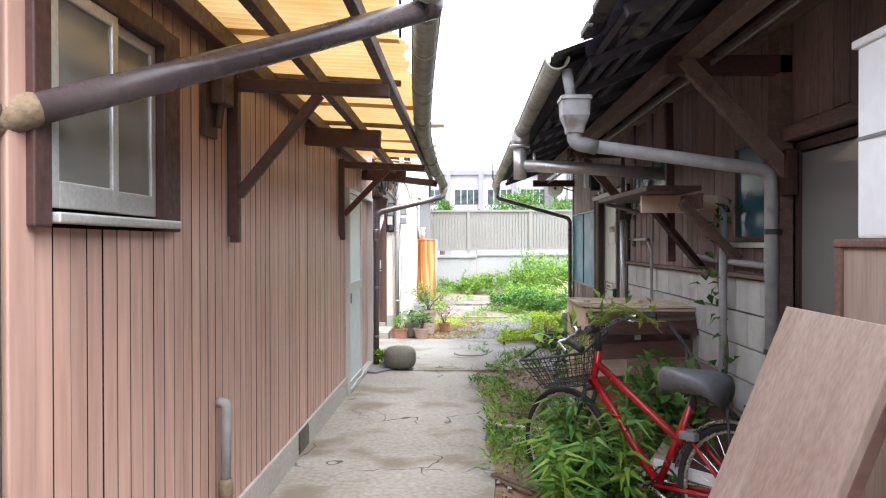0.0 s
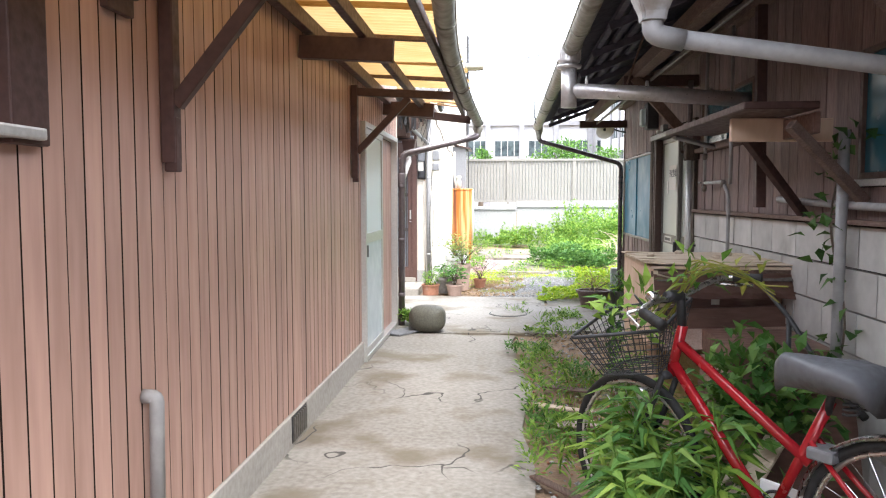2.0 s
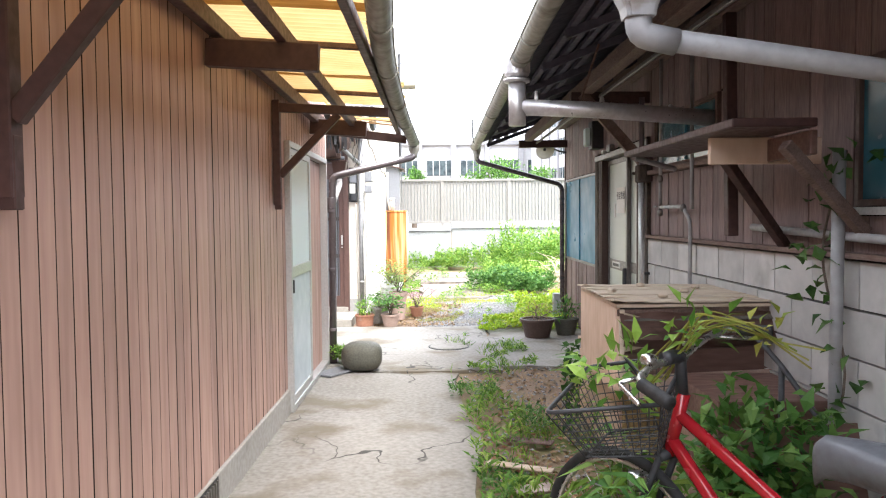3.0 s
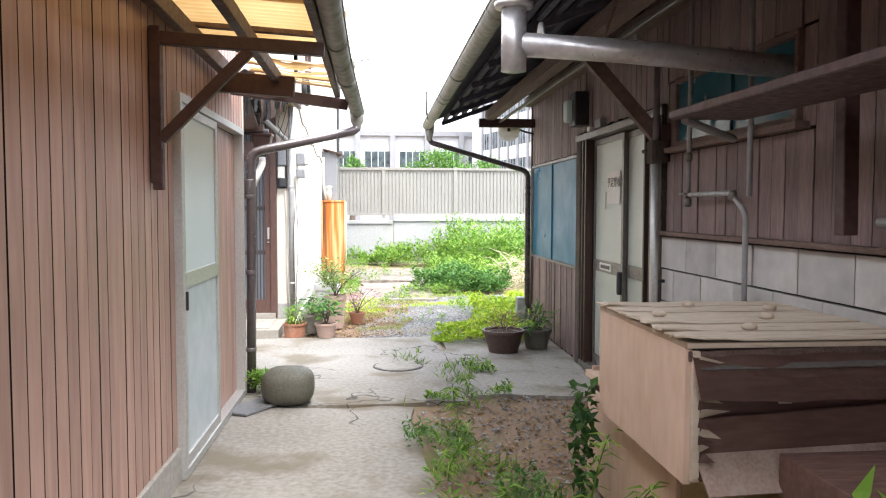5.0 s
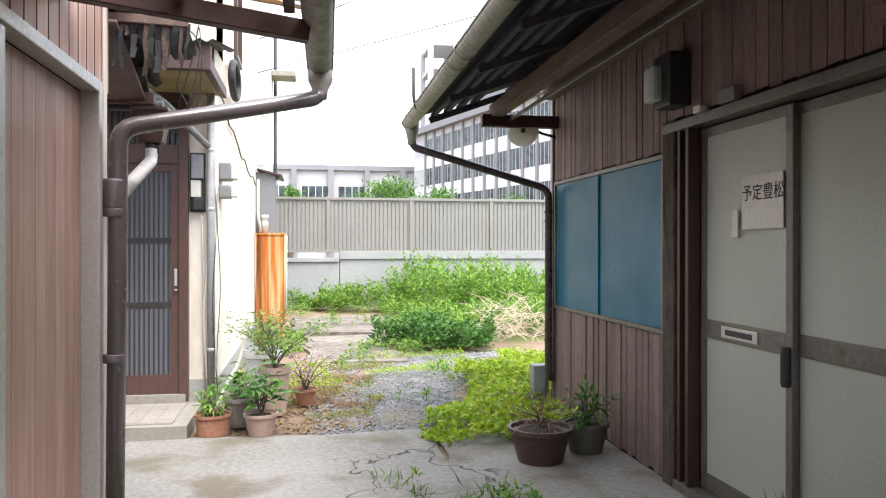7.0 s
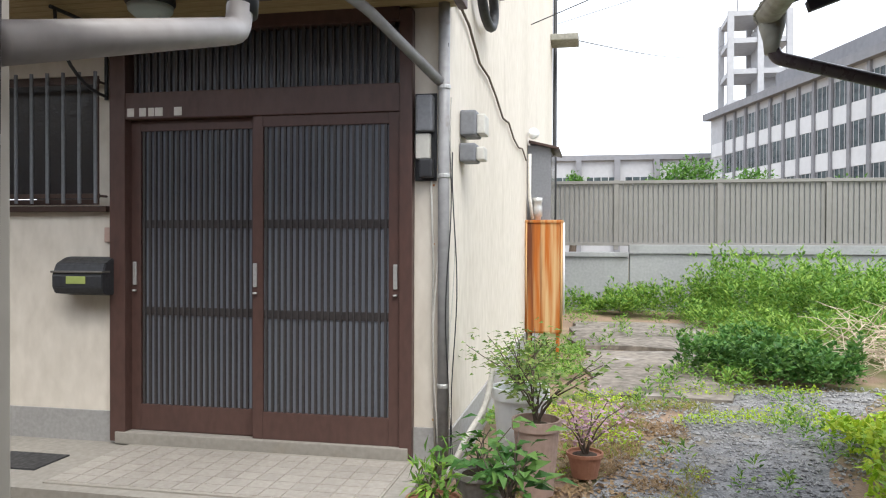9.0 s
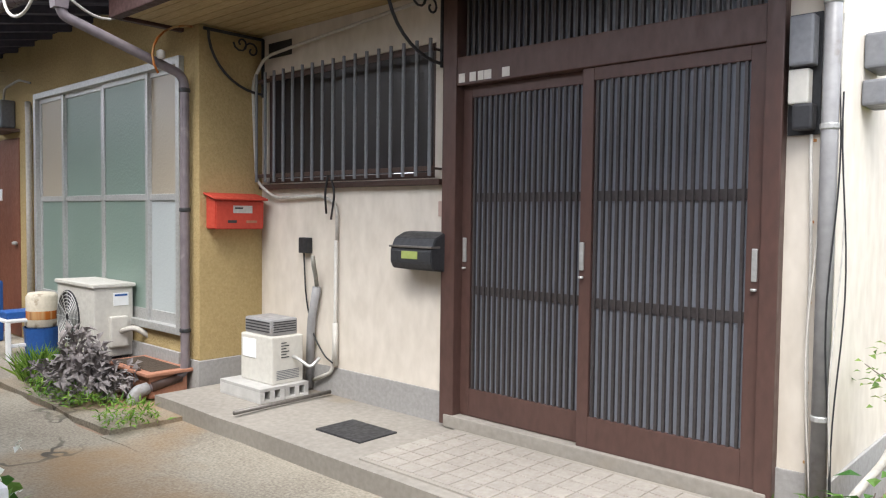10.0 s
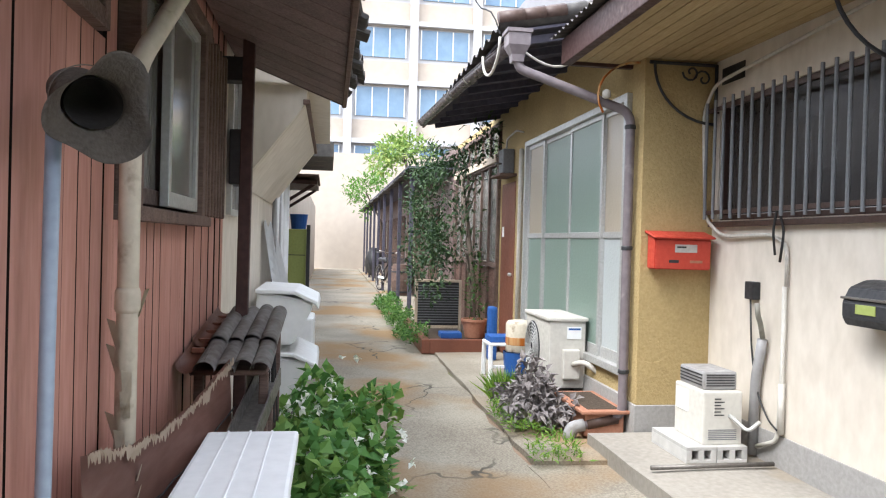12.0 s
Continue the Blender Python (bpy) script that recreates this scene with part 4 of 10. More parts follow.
part("branch_pipe", tube(bend([(-1, 10.43, 1.9), (-1, 10.42, 1.84), (-0.975, 9.68, 1.62)], 0.05), 0.030, 16), M_pipepale, dp, "sun-faded pale branch pipe", smooth=True)
hp = thing("rain_hopper", (-1.0, 10.45, 1.9), "maroon rainwater hopper on the rear gutter", "hopper")
bm = bmesh.new()
bmesh.ops.create_cone(bm, cap_ends=True, segments=4, radius1=0.075, radius2=0.115, depth=0.16, matrix=Matrix.LocRotScale((-1.0, 10.45, 2.01), Euler((0, 0, radians(45))), None))
bmesh.ops.bevel(bm, geom=bm.edges[:], offset=0.006, segments=2, affect="EDGES")
part("bowl", bm, M_brownframe, hp)
part("rim", box((-1.09, 10.36, 2.085), (-0.91, 10.54, 2.105), 0.006), M_brownframe, hp)
part("spout", tube([(-1.0, 10.45, 1.95), (-1.0, 10.44, 1.88)], 0.036), M_dark, hp, smooth=True)

# rear of that house, along the lane
WY = 9.80
wall("wall_left_rear", "y", WY - 0.008, -0.13, -4.1, -1.21, 0.1, 2.75, M_groove, holes=((-3.17, -2.22, 1.48, 2.18), (-1.93, -1.34, 1.9, 2.4)), label="rear house wall behind red-brown siding")
wall_rear = bpy.data.objects["wall_left_rear"]
rw = thing("window_2", (-2.7, WY, 1.45), "aluminium window in a weathered timber frame above the lane", "window", kind="structure")
part("window_sill", box((-3.33, WY - 0.05, 1.425), (-2.15, WY + 0.06, 1.465), 0.006), M_oldwood, rw)
part("window_head", box((-3.33, WY - 0.05, 2.18), (-2.15, WY + 0.05, 2.24), 0.006), M_oldwood, rw)
for a in (-3.2, -2.19):
    part("window_frame", box((a - 0.03, WY - 0.04, 1.46), (a + 0.03, WY + 0.05, 2.2), 0.005), M_oldwood, rw)
rails("sash", "y", WY + 0.0, 0.03, -3.17, -2.64, 1.48, 2.17, 0.035, M_alu, rw, bottom=0.05)
rails("sash", "y", WY - 0.035, 0.03, -2.70, -2.22, 1.48, 2.17, 0.035, M_aludark, rw, bottom=0.05)
pane("y", WY + 0.01, -3.135, -2.675, 1.53, 2.14, M_darkglass, rw)
pane("y", WY - 0.025, -2.665, -2.255, 1.53, 2.14, M_darkglass, rw)
hw_ = thing("window_12", (-1.65, WY, 1.88), "small high window with a dark timber frame", "window", kind="structure")
rails("window_frame", "y", WY - 0.02, 0.05, -1.96, -1.31, 1.86, 2.42, 0.045, M_oldwood, hw_)
pane("y", WY - 0.01, -1.92, -1.35, 1.90, 2.38, M_darkglass, hw_)
lat = thing("lattice_screen", (-3.55, WY, 1.44), "weathered vertical timber lattice over a wall opening", "lattice")
for i in range(7):
    x = -3.32 - i * 0.085
    part("slat", beam((x, WY + 0.03, 1.47), (x, WY + 0.03, 2.24 - 0.01 * (i % 3)), 0.03, 0.025), M_oldwood, lat)
part("rail", beam((-3.29, WY + 0.012, 1.56), (-3.86, WY + 0.012, 1.56), 0.02, 0.04), M_oldwood, lat)
part("rail", beam((-3.29, WY + 0.012, 2.12), (-3.86, WY + 0.012, 2.12), 0.02, 0.04), M_oldwood, lat)

eav = thing("rear_eave", (-2.8, 10.1, 2.2), "dark boarded eave over the lane with a ragged sheet edge", "eave")
for i in range(18):
    x = -1.02 - i * 0.185
    part("board", beam((x - 0.09, 9.82, 2.365), (x - 0.09, 10.40, 2.145), 0.178, 0.014, 0.002), M_darkwood, eav)
part("fascia", beam((-0.98, 10.41, 2.15), (-4.36, 10.41, 2.15), 0.025, 0.06), M_oldwood, eav)
part("end_board", beam((-4.36, 9.82, 2.41), (-4.36, 10.42, 2.18), 0.03, 0.10), M_brownpaint, eav)
part("roof_sheet", corrugated(-4.42, -0.95, 9.7, 10.44, 2.52, 2.23, 0.08, 0.012, along="y", sag=0.03, torn=0.05, seed=3), M_roof, eav, smooth=True)
tagged(part("ragged_roofing", corrugated(-4.45, -2.2, 9.9, 10.46, 2.54, 2.30, 0.1, 0.02, along="y", sag=0.08, torn=0.12, seed=5), M_roof), "ragged dark roofing felt at the eave edge", "roofing")
rngt = random.Random(31)
for k in range(26):
    x = -1.05 - k * 0.128
    part("tile_end", beam((x, 10.24, 2.27 + rngt.uniform(-0.01, 0.015)), (x + rngt.uniform(-0.03, 0.03), 10.44 + rngt.uniform(-0.03, 0.05), 2.19 + rngt.uniform(-0.02, 0.015)), 0.12, 0.022, 0.004), M_roof, eav, "broken dark roofing piece at the eave edge")
gr_ = thing("rain_trough", (-1.2, 10.45, 2.1), "short dark end of the rear gutter", "gutter", "gutters")
part("trough", tube([(-0.95, 10.46, 2.12), (-1.5, 10.46, 2.13)], 0.03), M_dark, gr_, smooth=True)
tagged(part("eave_post", beam((-3.66, 9.95, 0.02), (-3.78, 9.95, 2.32), 0.055, 0.055), M_brownpaint), "dark timber post holding up the lane eave", "post")
tagged(part("bracket_box", box((-4.05, 9.80, 2.16), (-3.95, 9.92, 2.28), 0.006), M_dark), "small black box under the eave end", "box")

pole = thing("clothes_pole", (-1.5, 9.86, 0.02), "blue-grey pole leaning upright against the siding", "pole")
part("pole", tube([(-1.48, 9.86, 0.02), (-1.515, 9.862, 1.60)], 0.0135, 12), M_bluepole, pole, smooth=True)
part("pole_cap", lathe([(0.0145, 0), (0.0155, 0.004), (0.0155, 0.03), (0.012, 0.036)], (-1.5152, 9.862, 1.572), 14), M_bluepole, pole, smooth=True)


def bucket_hat(at, axis):
    """A soft brimmed hat hung on the pole's end, its open side along axis."""
    hat = thing("bucket_hat", at, "grey-brown canvas bucket hat hung over the pole end", "hat")
    prof = [(0.012, -0.118), (0.035, -0.116), (0.048, -0.108), (0.055, -0.09), (0.059, -0.05), (0.063, -0.012), (0.068, 0.0), (0.082, 0.014), (0.096, 0.026), (0.108, 0.034)]
    z = Vector(axis).normalized()
    x = z.cross(Vector((0, 0, 1))).normalized()
    m = (Matrix((x, z.cross(x), z)).transposed() * 0.88).to_4x4()
    m.translation = Vector(at)

    def shell(shrink, rows):
        bm, rings = bmesh.new(), []
        for j, (r, h) in enumerate(rows):
            ring = []
            for k in range(48):
                a = 2 * math.pi * k / 48
                f = max(0.0, (r - 0.063) / 0.045)
                rr = r - shrink + 0.004 * math.sin(2 * a + j * 0.5) + f * 0.016 * math.sin(3 * a + 0.9)
                hh = h + shrink + f * (0.013 * math.sin(2 * a + 2.4) + 0.006 * math.sin(5 * a))
                ring.append(bm.verts.new((rr * math.cos(a), rr * math.sin(a) * (0.92 + 0.06 * f), hh)))
            rings.append(ring)
        for r0, r1 in zip(rings, rings[1:]):
            for k in range(48):
                bm.faces.new((r0[k], r0[(k + 1) % 48], r1[(k + 1) % 48], r1[k]))
        bm.faces.new(rings[0][::-1])
        bm.transform(m)
        return bm
    bm = shell(0.0, prof)
    bmesh.ops.solidify(bm, geom=bm.faces[:], thickness=0.003)
    part("crown_and_brim", bm, M_canvas, hat, smooth=True)
    # added inner shell: the crown's inside shade as dark colour
    part("lining", shell(0.005, prof[:6]), M_hatshade, hat, "added inner shell coloured dark as the shade inside the crown", smooth=True)
    ring = [(0.0695 * math.cos(a), 0.0695 * math.sin(a) * 0.92, -0.054) for a in [2 * math.pi * k / 40 for k in range(40)]]
    part("stitching", tube([m @ Vector(c) for c in ring], 0.0012, 4, closed=True), M_canvas, hat)


bucket_hat((-1.485, 9.94, 1.612), (0.62, 0.60, -0.42))

wp = thing("flaking_downpipe", (-2.0, 9.87, 0.02), "cream-painted downpipe with flaking wrap", "downpipe", "downpipes")
part("pipe", tube(bend([(-2.35, 10.3, 2.4), (-2.22, 10.0, 2.15), (-2.0, 9.87, 1.78), (-2.0, 9.87, 0.02)], 0.08), 0.025, 14), M_creampipe, wp, smooth=True)
for z in (1.2, 1.72):
    part("socket", lathe([(0.026, 0), (0.030, 0.01), (0.030, 0.05), (0.026, 0.06)], (-2.0, 9.87, z), 16), M_creampipe, wp, smooth=True)
rng = np.random.default_rng(5)
for z in (0.72, 0.77, 0.82, 0.86, 0.9, 0.95, 1.0, 1.06, 1.12, 1.19):
    a = rng.uniform(-1.2, 1.6)
    bm = bmesh.new()
    vs = [bm.verts.new((-2.0 + 0.027 * math.cos(a + u * 0.8) + 0.022 * w * math.cos(a), 9.87 + 0.027 * math.sin(a + u * 0.8) + 0.022 * w * math.sin(a), z + 0.07 * w)) for u, w in ((0, 0), (1, 0), (1.3, 0.9), (0.2, 1))]
    bm.faces.new(vs)
    bmesh.ops.solidify(bm, geom=bm.faces[:], thickness=0.002)
    part("peeling_strip", bm, M_creampipe, wp)

wb = thing("warped_board", (-2.2, 9.95, 0.03), "warped brown board with a splintered top edge leaning on the siding", "board")


def board_line(u, v):
    """A point of the bowed board: u along it, v from foot to top edge."""
    x = -1.62 - 1.28 * u
    top = 0.965 - 0.09 * math.sin(math.pi * u) - 0.02 * u + 0.014 * noise.noise((x * 9, 1, 2))
    y = 9.885 + 0.115 * u ** 2 + 0.05 * (1 - v)
    return Vector((x, y, 0.03 + (top - 0.03) * v))


bm = bmesh.new()
g = {(i, j): bm.verts.new(board_line(i / 40, j / 8)) for i in range(41) for j in range(9)}
for i in range(40):
    for j in range(8):
        bm.faces.new((g[i, j], g[i + 1, j], g[i + 1, j + 1], g[i, j + 1]))
bmesh.ops.solidify(bm, geom=bm.faces[:], thickness=0.012)
part("panel", bm, M_warp, wb)
bm = bmesh.new()
rngv = random.Random(6)
prev_ = None
for k in range(181):
    t_ = board_line(k / 180, 1.0)
    drop_ = rngv.uniform(0.004, 0.03) + 0.03 * max(0, noise.noise((t_.x * 9, 3, 1)))
    pair_ = (bm.verts.new(t_ + Vector((0, 0.013, rngv.uniform(-0.004, 0.009)))), bm.verts.new(t_ + Vector((0, 0.015, -drop_))))
    if prev_:
        bm.faces.new((prev_[0], pair_[0], pair_[1], prev_[1]))
    prev_ = pair_
bmesh.ops.solidify(bm, geom=bm.faces[:], thickness=0.003)
tagged(part("splintered_edge", bm, M_peel, wb, "pale splintered top edge"), kind="stuff")
for k in range(4):
    part("groove_line", tube([board_line(u, 0.3 + 0.17 * k) + Vector((0, 0.012, 0)) for u in [i / 14 for i in range(15)]], 0.003, 5), M_dark, wb)

wl_ = thing("foam_box", (-2.3, 10.1, 0.02), "white foam box with a ribbed lid standing by the boards", "box")
part("body", box((-2.62, 9.99, 0.02), (-1.95, 10.24, 0.7), 0.012), M_white, wl_)
part("lid", box((-2.66, 9.965, 0.70), (-1.93, 10.26, 0.745), 0.012), M_white, wl_)
for i in range(3):
    part("rib", box((-2.65, 10.03 + i * 0.07, 0.745), (-1.94, 10.037 + i * 0.07, 0.749), 0.002), M_white, wl_)

rt = thing("trough_board", (-2.8, 10.08, 0.02), "grey-brown gutter length leaning between the boards", "gutter length")
bm = bmesh.new()
for dx in (-1, 1):
    beam((-2.1, 10.03 + dx * 0.045, 0.60), (-3.25, 10.115 + dx * 0.045, 0.82), 0.006, 0.07, 0.0, bm)
beam((-2.1, 10.03, 0.57), (-3.25, 10.115, 0.79), 0.09, 0.008, 0.0, bm)
part("channel", bm, M_alugrey, rt)
part("leg", beam((-3.2, 10.115, 0.02), (-3.2, 10.115, 0.78), 0.04, 0.04), M_oldwood, rt)
for k in range(9):
    part("rib_wire", tube([(-3.3 + 0.02 * math.sin(k * 2.1), 10.06 + 0.011 * k, 0.62), (-3.33 + 0.03 * math.sin(k), 10.10 + 0.004 * k, 0.93)], 0.0035, 5), M_cable, rt)

ts = thing("roof_tile_stack", (-3.45, 9.98, 0.02), "row of grey half-round roof tiles laid on a rack", "roof tiles")
for i in range(5):
    y = 9.855 + i * 0.064
    dz, dx = 0.006 * math.sin(i * 2.3), 0.03 * math.sin(i * 1.7)
    bm = bmesh.new()
    rings = []
    for px, pz in ((-2.86, 0.905), (-3.2, 0.94), (-3.2, 0.953), (-3.55, 0.985), (-3.9, 1.015)):
        flip = -1 if i == 0 else 1
        rings.append([bm.verts.new((px + dx, y + 0.037 * math.cos(math.pi * k / 8), pz + dz + (0.03 if i == 0 else 0) + flip * 0.037 * math.sin(math.pi * k / 8))) for k in range(9)])
    for r0, r1 in zip(rings, rings[1:]):
        for k in range(8):
            bm.faces.new((r0[k], r0[k + 1], r1[k + 1], r1[k]))
    bmesh.ops.solidify(bm, geom=bm.faces[:], thickness=0.008)
    part("roof_tile", bm, M_doorbrown if i == 0 else M_ridge, ts, smooth=True)
for k in range(5):
    part("rib", box((-3.12 - k * 0.17, 9.83, 0.935 + k * 0.014), (-3.10 - k * 0.17, 9.88, 0.955 + k * 0.014), 0.003), M_doorbrown, ts)
part("rack", beam((-2.95, 9.99, 0.885), (-3.88, 9.99, 0.975), 0.28, 0.02, 0.004), M_oldwood, ts)
for x, z in ((-3.75, 0.94), (-3.05, 0.87)):
    for y in (9.87, 10.11):
        part("leg", beam((x, y, 0.02), (x, y, z), 0.035, 0.035), M_oldwood, ts)


def storage_bin(z, name="storage_bin"):
    b = thing(name, (-5.65, 10.08, z), "white slant-fronted plastic storage bin with a grey-white lid", "bin", "stacked storage bins")
    bm = bmesh.new()
    pts = [(9.87, 0.0), (10.12, 0.0), (10.24, 0.24), (10.24, 0.30), (9.87, 0.36)]
    f = [[bm.verts.new((x, y, z + h)) for y, h in pts] for x in (-6.05, -5.27)]
    bm.faces.new(f[0])
    bm.faces.new(f[1][::-1])
    for k in range(5):
        bm.faces.new((f[0][k], f[1][k], f[1][(k + 1) % 5], f[0][(k + 1) % 5]))
    bmesh.ops.recalc_face_normals(bm, faces=bm.faces)
    bmesh.ops.bevel(bm, geom=bm.edges[:], offset=0.015, segments=2, affect="EDGES")
    part("tub", bm, M_white, b)
    bm = bmesh.new()
    pts = [(9.865, 0.36), (10.13, 0.35), (10.28, 0.28), (10.29, 0.23), (10.275, 0.235), (10.26, 0.26), (10.12, 0.325), (9.865, 0.33)]
    f = [[bm.verts.new((x, y, z + h + 0.02)) for y, h in pts] for x in (-6.09, -5.23)]
    bm.faces.new(f[0])
    bm.faces.new(f[1][::-1])
    for k in range(8):
        bm.faces.new((f[0][k], f[1][k], f[1][(k + 1) % 8], f[0][(k + 1) % 8]))
    bmesh.ops.recalc_face_normals(bm, faces=bm.faces)
    bmesh.ops.bevel(bm, geom=bm.edges[:], offset=0.006, segments=1, affect="EDGES")
    part("lid", bm, M_white, b)


tagged(part("bin_stand", box((-6.05, 9.87, 0.02), (-5.27, 10.12, 0.24), 0.01), M_dark), "dark crate under the white bins", "crate")
storage_bin(0.24)
storage_bin(0.66)

# ---- house across the alley: old boards, block wall, doors ----
RX = 1.86
wall("wall_right", "x", RX + 0.014, 0.15, -6, 12.68, 0.0, 3.3, M_groove, holes=((8.61, 10.51, 0.05, 2.09), (10.64, 12.62, 0.92, 1.94), (7.0, 8.3, 1.87, 2.23), (4.78, 5.34, 1.54, 2.1), (3.2, 4.56, 0.3, 2.05)), label="house wall behind dark old boards")
wall_right = bpy.data.objects["wall_right"]
tagged(part("wall_right_north", box((2.03, 12.5, 0.0), (7.5, 12.62, 3.3)), M_darkwood), "dark boarded end wall facing the lot", "wall", kind="structure")
tagged(part("room_right", box((4.4, -5.9, 0), (4.5, 12.5, 3.2)), M_interior), "inner wall of the old house, coloured dim", "wall", kind="structure")
tagged(part("ceiling_right", box((2.03, -6, 3.0), (4.4, 12.5, 3.05)), M_interior), "ceiling inside the old house, coloured dim", "ceiling", kind="structure")


def board_run(y0, y1, z0, z1, pitch, material, parent, x=RX, jitter=0.004, seed=0):
    """Vertical boards, each a piece of its own, on the wall that faces the alley."""
    rng = random.Random(seed)
    n = max(1, round((y1 - y0) / pitch))
    w = (y1 - y0) / n
    for i in range(n):
        j = rng.uniform(-jitter, jitter)
        part("board", box((x + 0.004 + j, y0 + i * w + 0.003, z0 + rng.uniform(0, abs(jitter) * 3)), (x + 0.02, y0 + (i + 1) * w - 0.003, z1)), material, parent)


d2 = thing("door_2", (RX, 9.56, 0.05), "weathered aluminium sliding doors with pale patterned glass", "door", kind="structure")
part("jamb", box((RX - 0.03, 10.45, 0.03), (RX + 0.12, 10.59, 2.14), 0.006), M_char, d2, "dark timber jamb")
part("jamb", box((RX - 0.03, 8.51, 0.03), (RX + 0.12, 8.63, 2.14), 0.006), M_char, d2, "dark timber jamb")
part("head", box((RX - 0.035, 8.51, 2.07), (RX + 0.12, 10.59, 2.125), 0.006), M_alugrey, d2)
part("sill", box((RX - 0.03, 8.61, 0.03), (RX + 0.12, 10.47, 0.085), 0.006), M_alugrey, d2)
for y, x in ((10.41, RX - 0.01), (10.36, RX + 0.01), (10.31, RX - 0.012), (8.82, RX - 0.02), (8.76, RX), (8.7, RX - 0.02), (8.65, RX)):
    part("track_post", box((x - 0.012, y - 0.014, 0.08), (x + 0.06, y + 0.014, 2.07), 0.004), M_aludark, d2)
for y0, y1, x in ((9.49, 10.29, RX + 0.05), (8.84, 9.55, RX + 0.085)):
    rails("leaf_frame", "x", x, 0.03, y0, y1, 0.09, 2.06, 0.05, M_alugrey, d2, mids=((0.97, 0.10),), bottom=0.09, top=0.05)
    pane("x", x + 0.01, y0 + 0.05, y1 - 0.05, 1.02, 2.01, M_frostgrey, d2)
    pane("x", x + 0.01, y0 + 0.05, y1 - 0.05, 0.18, 0.92, M_frostgrey, d2)
part("letter_slot", box((RX + 0.042, 9.75, 0.94), (RX + 0.052, 10.07, 1.0), 0.004), M_alu, d2)
part("slot_gap", box((RX + 0.039, 9.79, 0.955), (RX + 0.043, 10.03, 0.985), 0.002), M_dark, d2)
part("pull", lathe([(0.02, 0), (0.024, 0.02), (0.024, 0.16), (0.02, 0.18)], (RX + 0.038, 9.52, 0.78), 12), M_dark, d2)
notice = thing("notice", (RX + 0.038, 9.74, 1.55), "torn white paper notice with black characters on the glass", "notice")
part("sheet", box((RX + 0.042, 9.55, 1.5), (RX + 0.046, 9.88, 1.76)), M_paper, notice)
part("torn_strip", box((RX + 0.036, 9.91, 1.46), (RX + 0.044, 9.96, 1.6), 0.003), M_paper, notice)
txt = bpy.data.curves.new("writing", "FONT")
txt.body, txt.size, txt.extrude = "予定豊松", 0.085, 0.0005
tob = new("writing", txt)
tob.data.materials.append(M_ink)
tob.parent = notice
tob.matrix_world = Matrix.Translation((RX + 0.0405, 9.875, 1.645)) @ Euler((radians(90), 0, radians(-90))).to_matrix().to_4x4()

lb = thing("wall_lamp", (RX - 0.1, 10.45, 2.22), "dark wall lamp with a milky glass shade above the door", "lamp")
part("box", box((RX - 0.12, 10.32, 2.2), (RX + 0.02, 10.52, 2.5), 0.012), M_dark, lb)
part("shade", box((RX - 0.17, 10.42, 2.24), (RX - 0.1, 10.56, 2.44), 0.025), M_frost, lb)
jb = thing("junction_boxes", (RX - 0.03, 9.9, 2.14), "small grey junction boxes over the door head", "junction box")
part("case", box((RX - 0.05, 9.8, 2.13), (RX + 0.02, 9.95, 2.2), 0.006), M_meter, jb)
part("case", box((RX - 0.04, 10.15, 2.13), (RX + 0.02, 10.22, 2.17), 0.006), M_white, jb)

w3 = thing("window_3", (RX, 11.68, 0.9), "window covered by two faded blue panels", "window", kind="structure")
rails("window_frame", "x", RX - 0.012, 0.045, 10.62, 12.64, 0.89, 1.965, 0.028, M_alugrey, w3)
pane("x", RX + 0.005, 10.65, 11.66, 0.92, 1.935, M_blue, w3, "blue_panel", 0.012)
pane("x", RX + 0.0, 11.68, 12.61, 0.92, 1.935, M_blue, w3, "blue_panel", 0.012)
part("meeting_stile", box((RX - 0.008, 11.65, 0.92), (RX + 0.01, 11.69, 1.935), 0.003), M_blue, w3)
w4 = thing("window_4", (RX, 7.85, 1.9), "high sliding window with teal film", "window", kind="structure")
rails("window_frame", "x", RX - 0.02, 0.05, 6.96, 8.34, 1.845, 2.26, 0.03, M_oldwood, w4)
pane("x", RX + 0.01, 6.99, 7.66, 1.875, 2.23, M_teal, w4)
pane("x", RX + 0.0, 7.64, 8.31, 1.875, 2.23, M_teal, w4)
part("meeting_stile", box((RX - 0.005, 7.62, 1.875), (RX + 0.012, 7.68, 2.23), 0.003), M_teal, w4)
part("sill", box((RX - 0.06, 6.9, 1.81), (RX + 0.02, 8.4, 1.845), 0.005), M_oldwood, w4)
w5 = thing("window_5", (RX, 5.06, 1.5), "small teal-filmed window behind pipes", "window", kind="structure")
rails("window_frame", "x", RX - 0.015, 0.05, 4.74, 5.38, 1.51, 2.13, 0.03, M_aludark, w5)
pane("x", RX + 0.005, 4.77, 5.35, 1.54, 2.1, M_teal, w5)
part("sill", box((RX - 0.04, 4.72, 1.475), (RX + 0.03, 5.42, 1.508), 0.005), M_alu, w5)
w6 = thing("door_3", (RX, 3.9, 0.3), "dark sliding door behind stored boards", "door", kind="structure")
part("post", box((RX - 0.06, 4.56, 0.0), (RX + 0.06, 4.72, 2.9), 0.008), M_oldwood, w6)
part("lintel", box((RX - 0.04, 3.1, 2.05), (RX + 0.06, 4.56, 2.13), 0.006), M_oldwood, w6)
rails("leaf_frame", "x", RX + 0.02, 0.035, 3.85, 4.55, 0.3, 2.04, 0.05, M_aludark, w6)
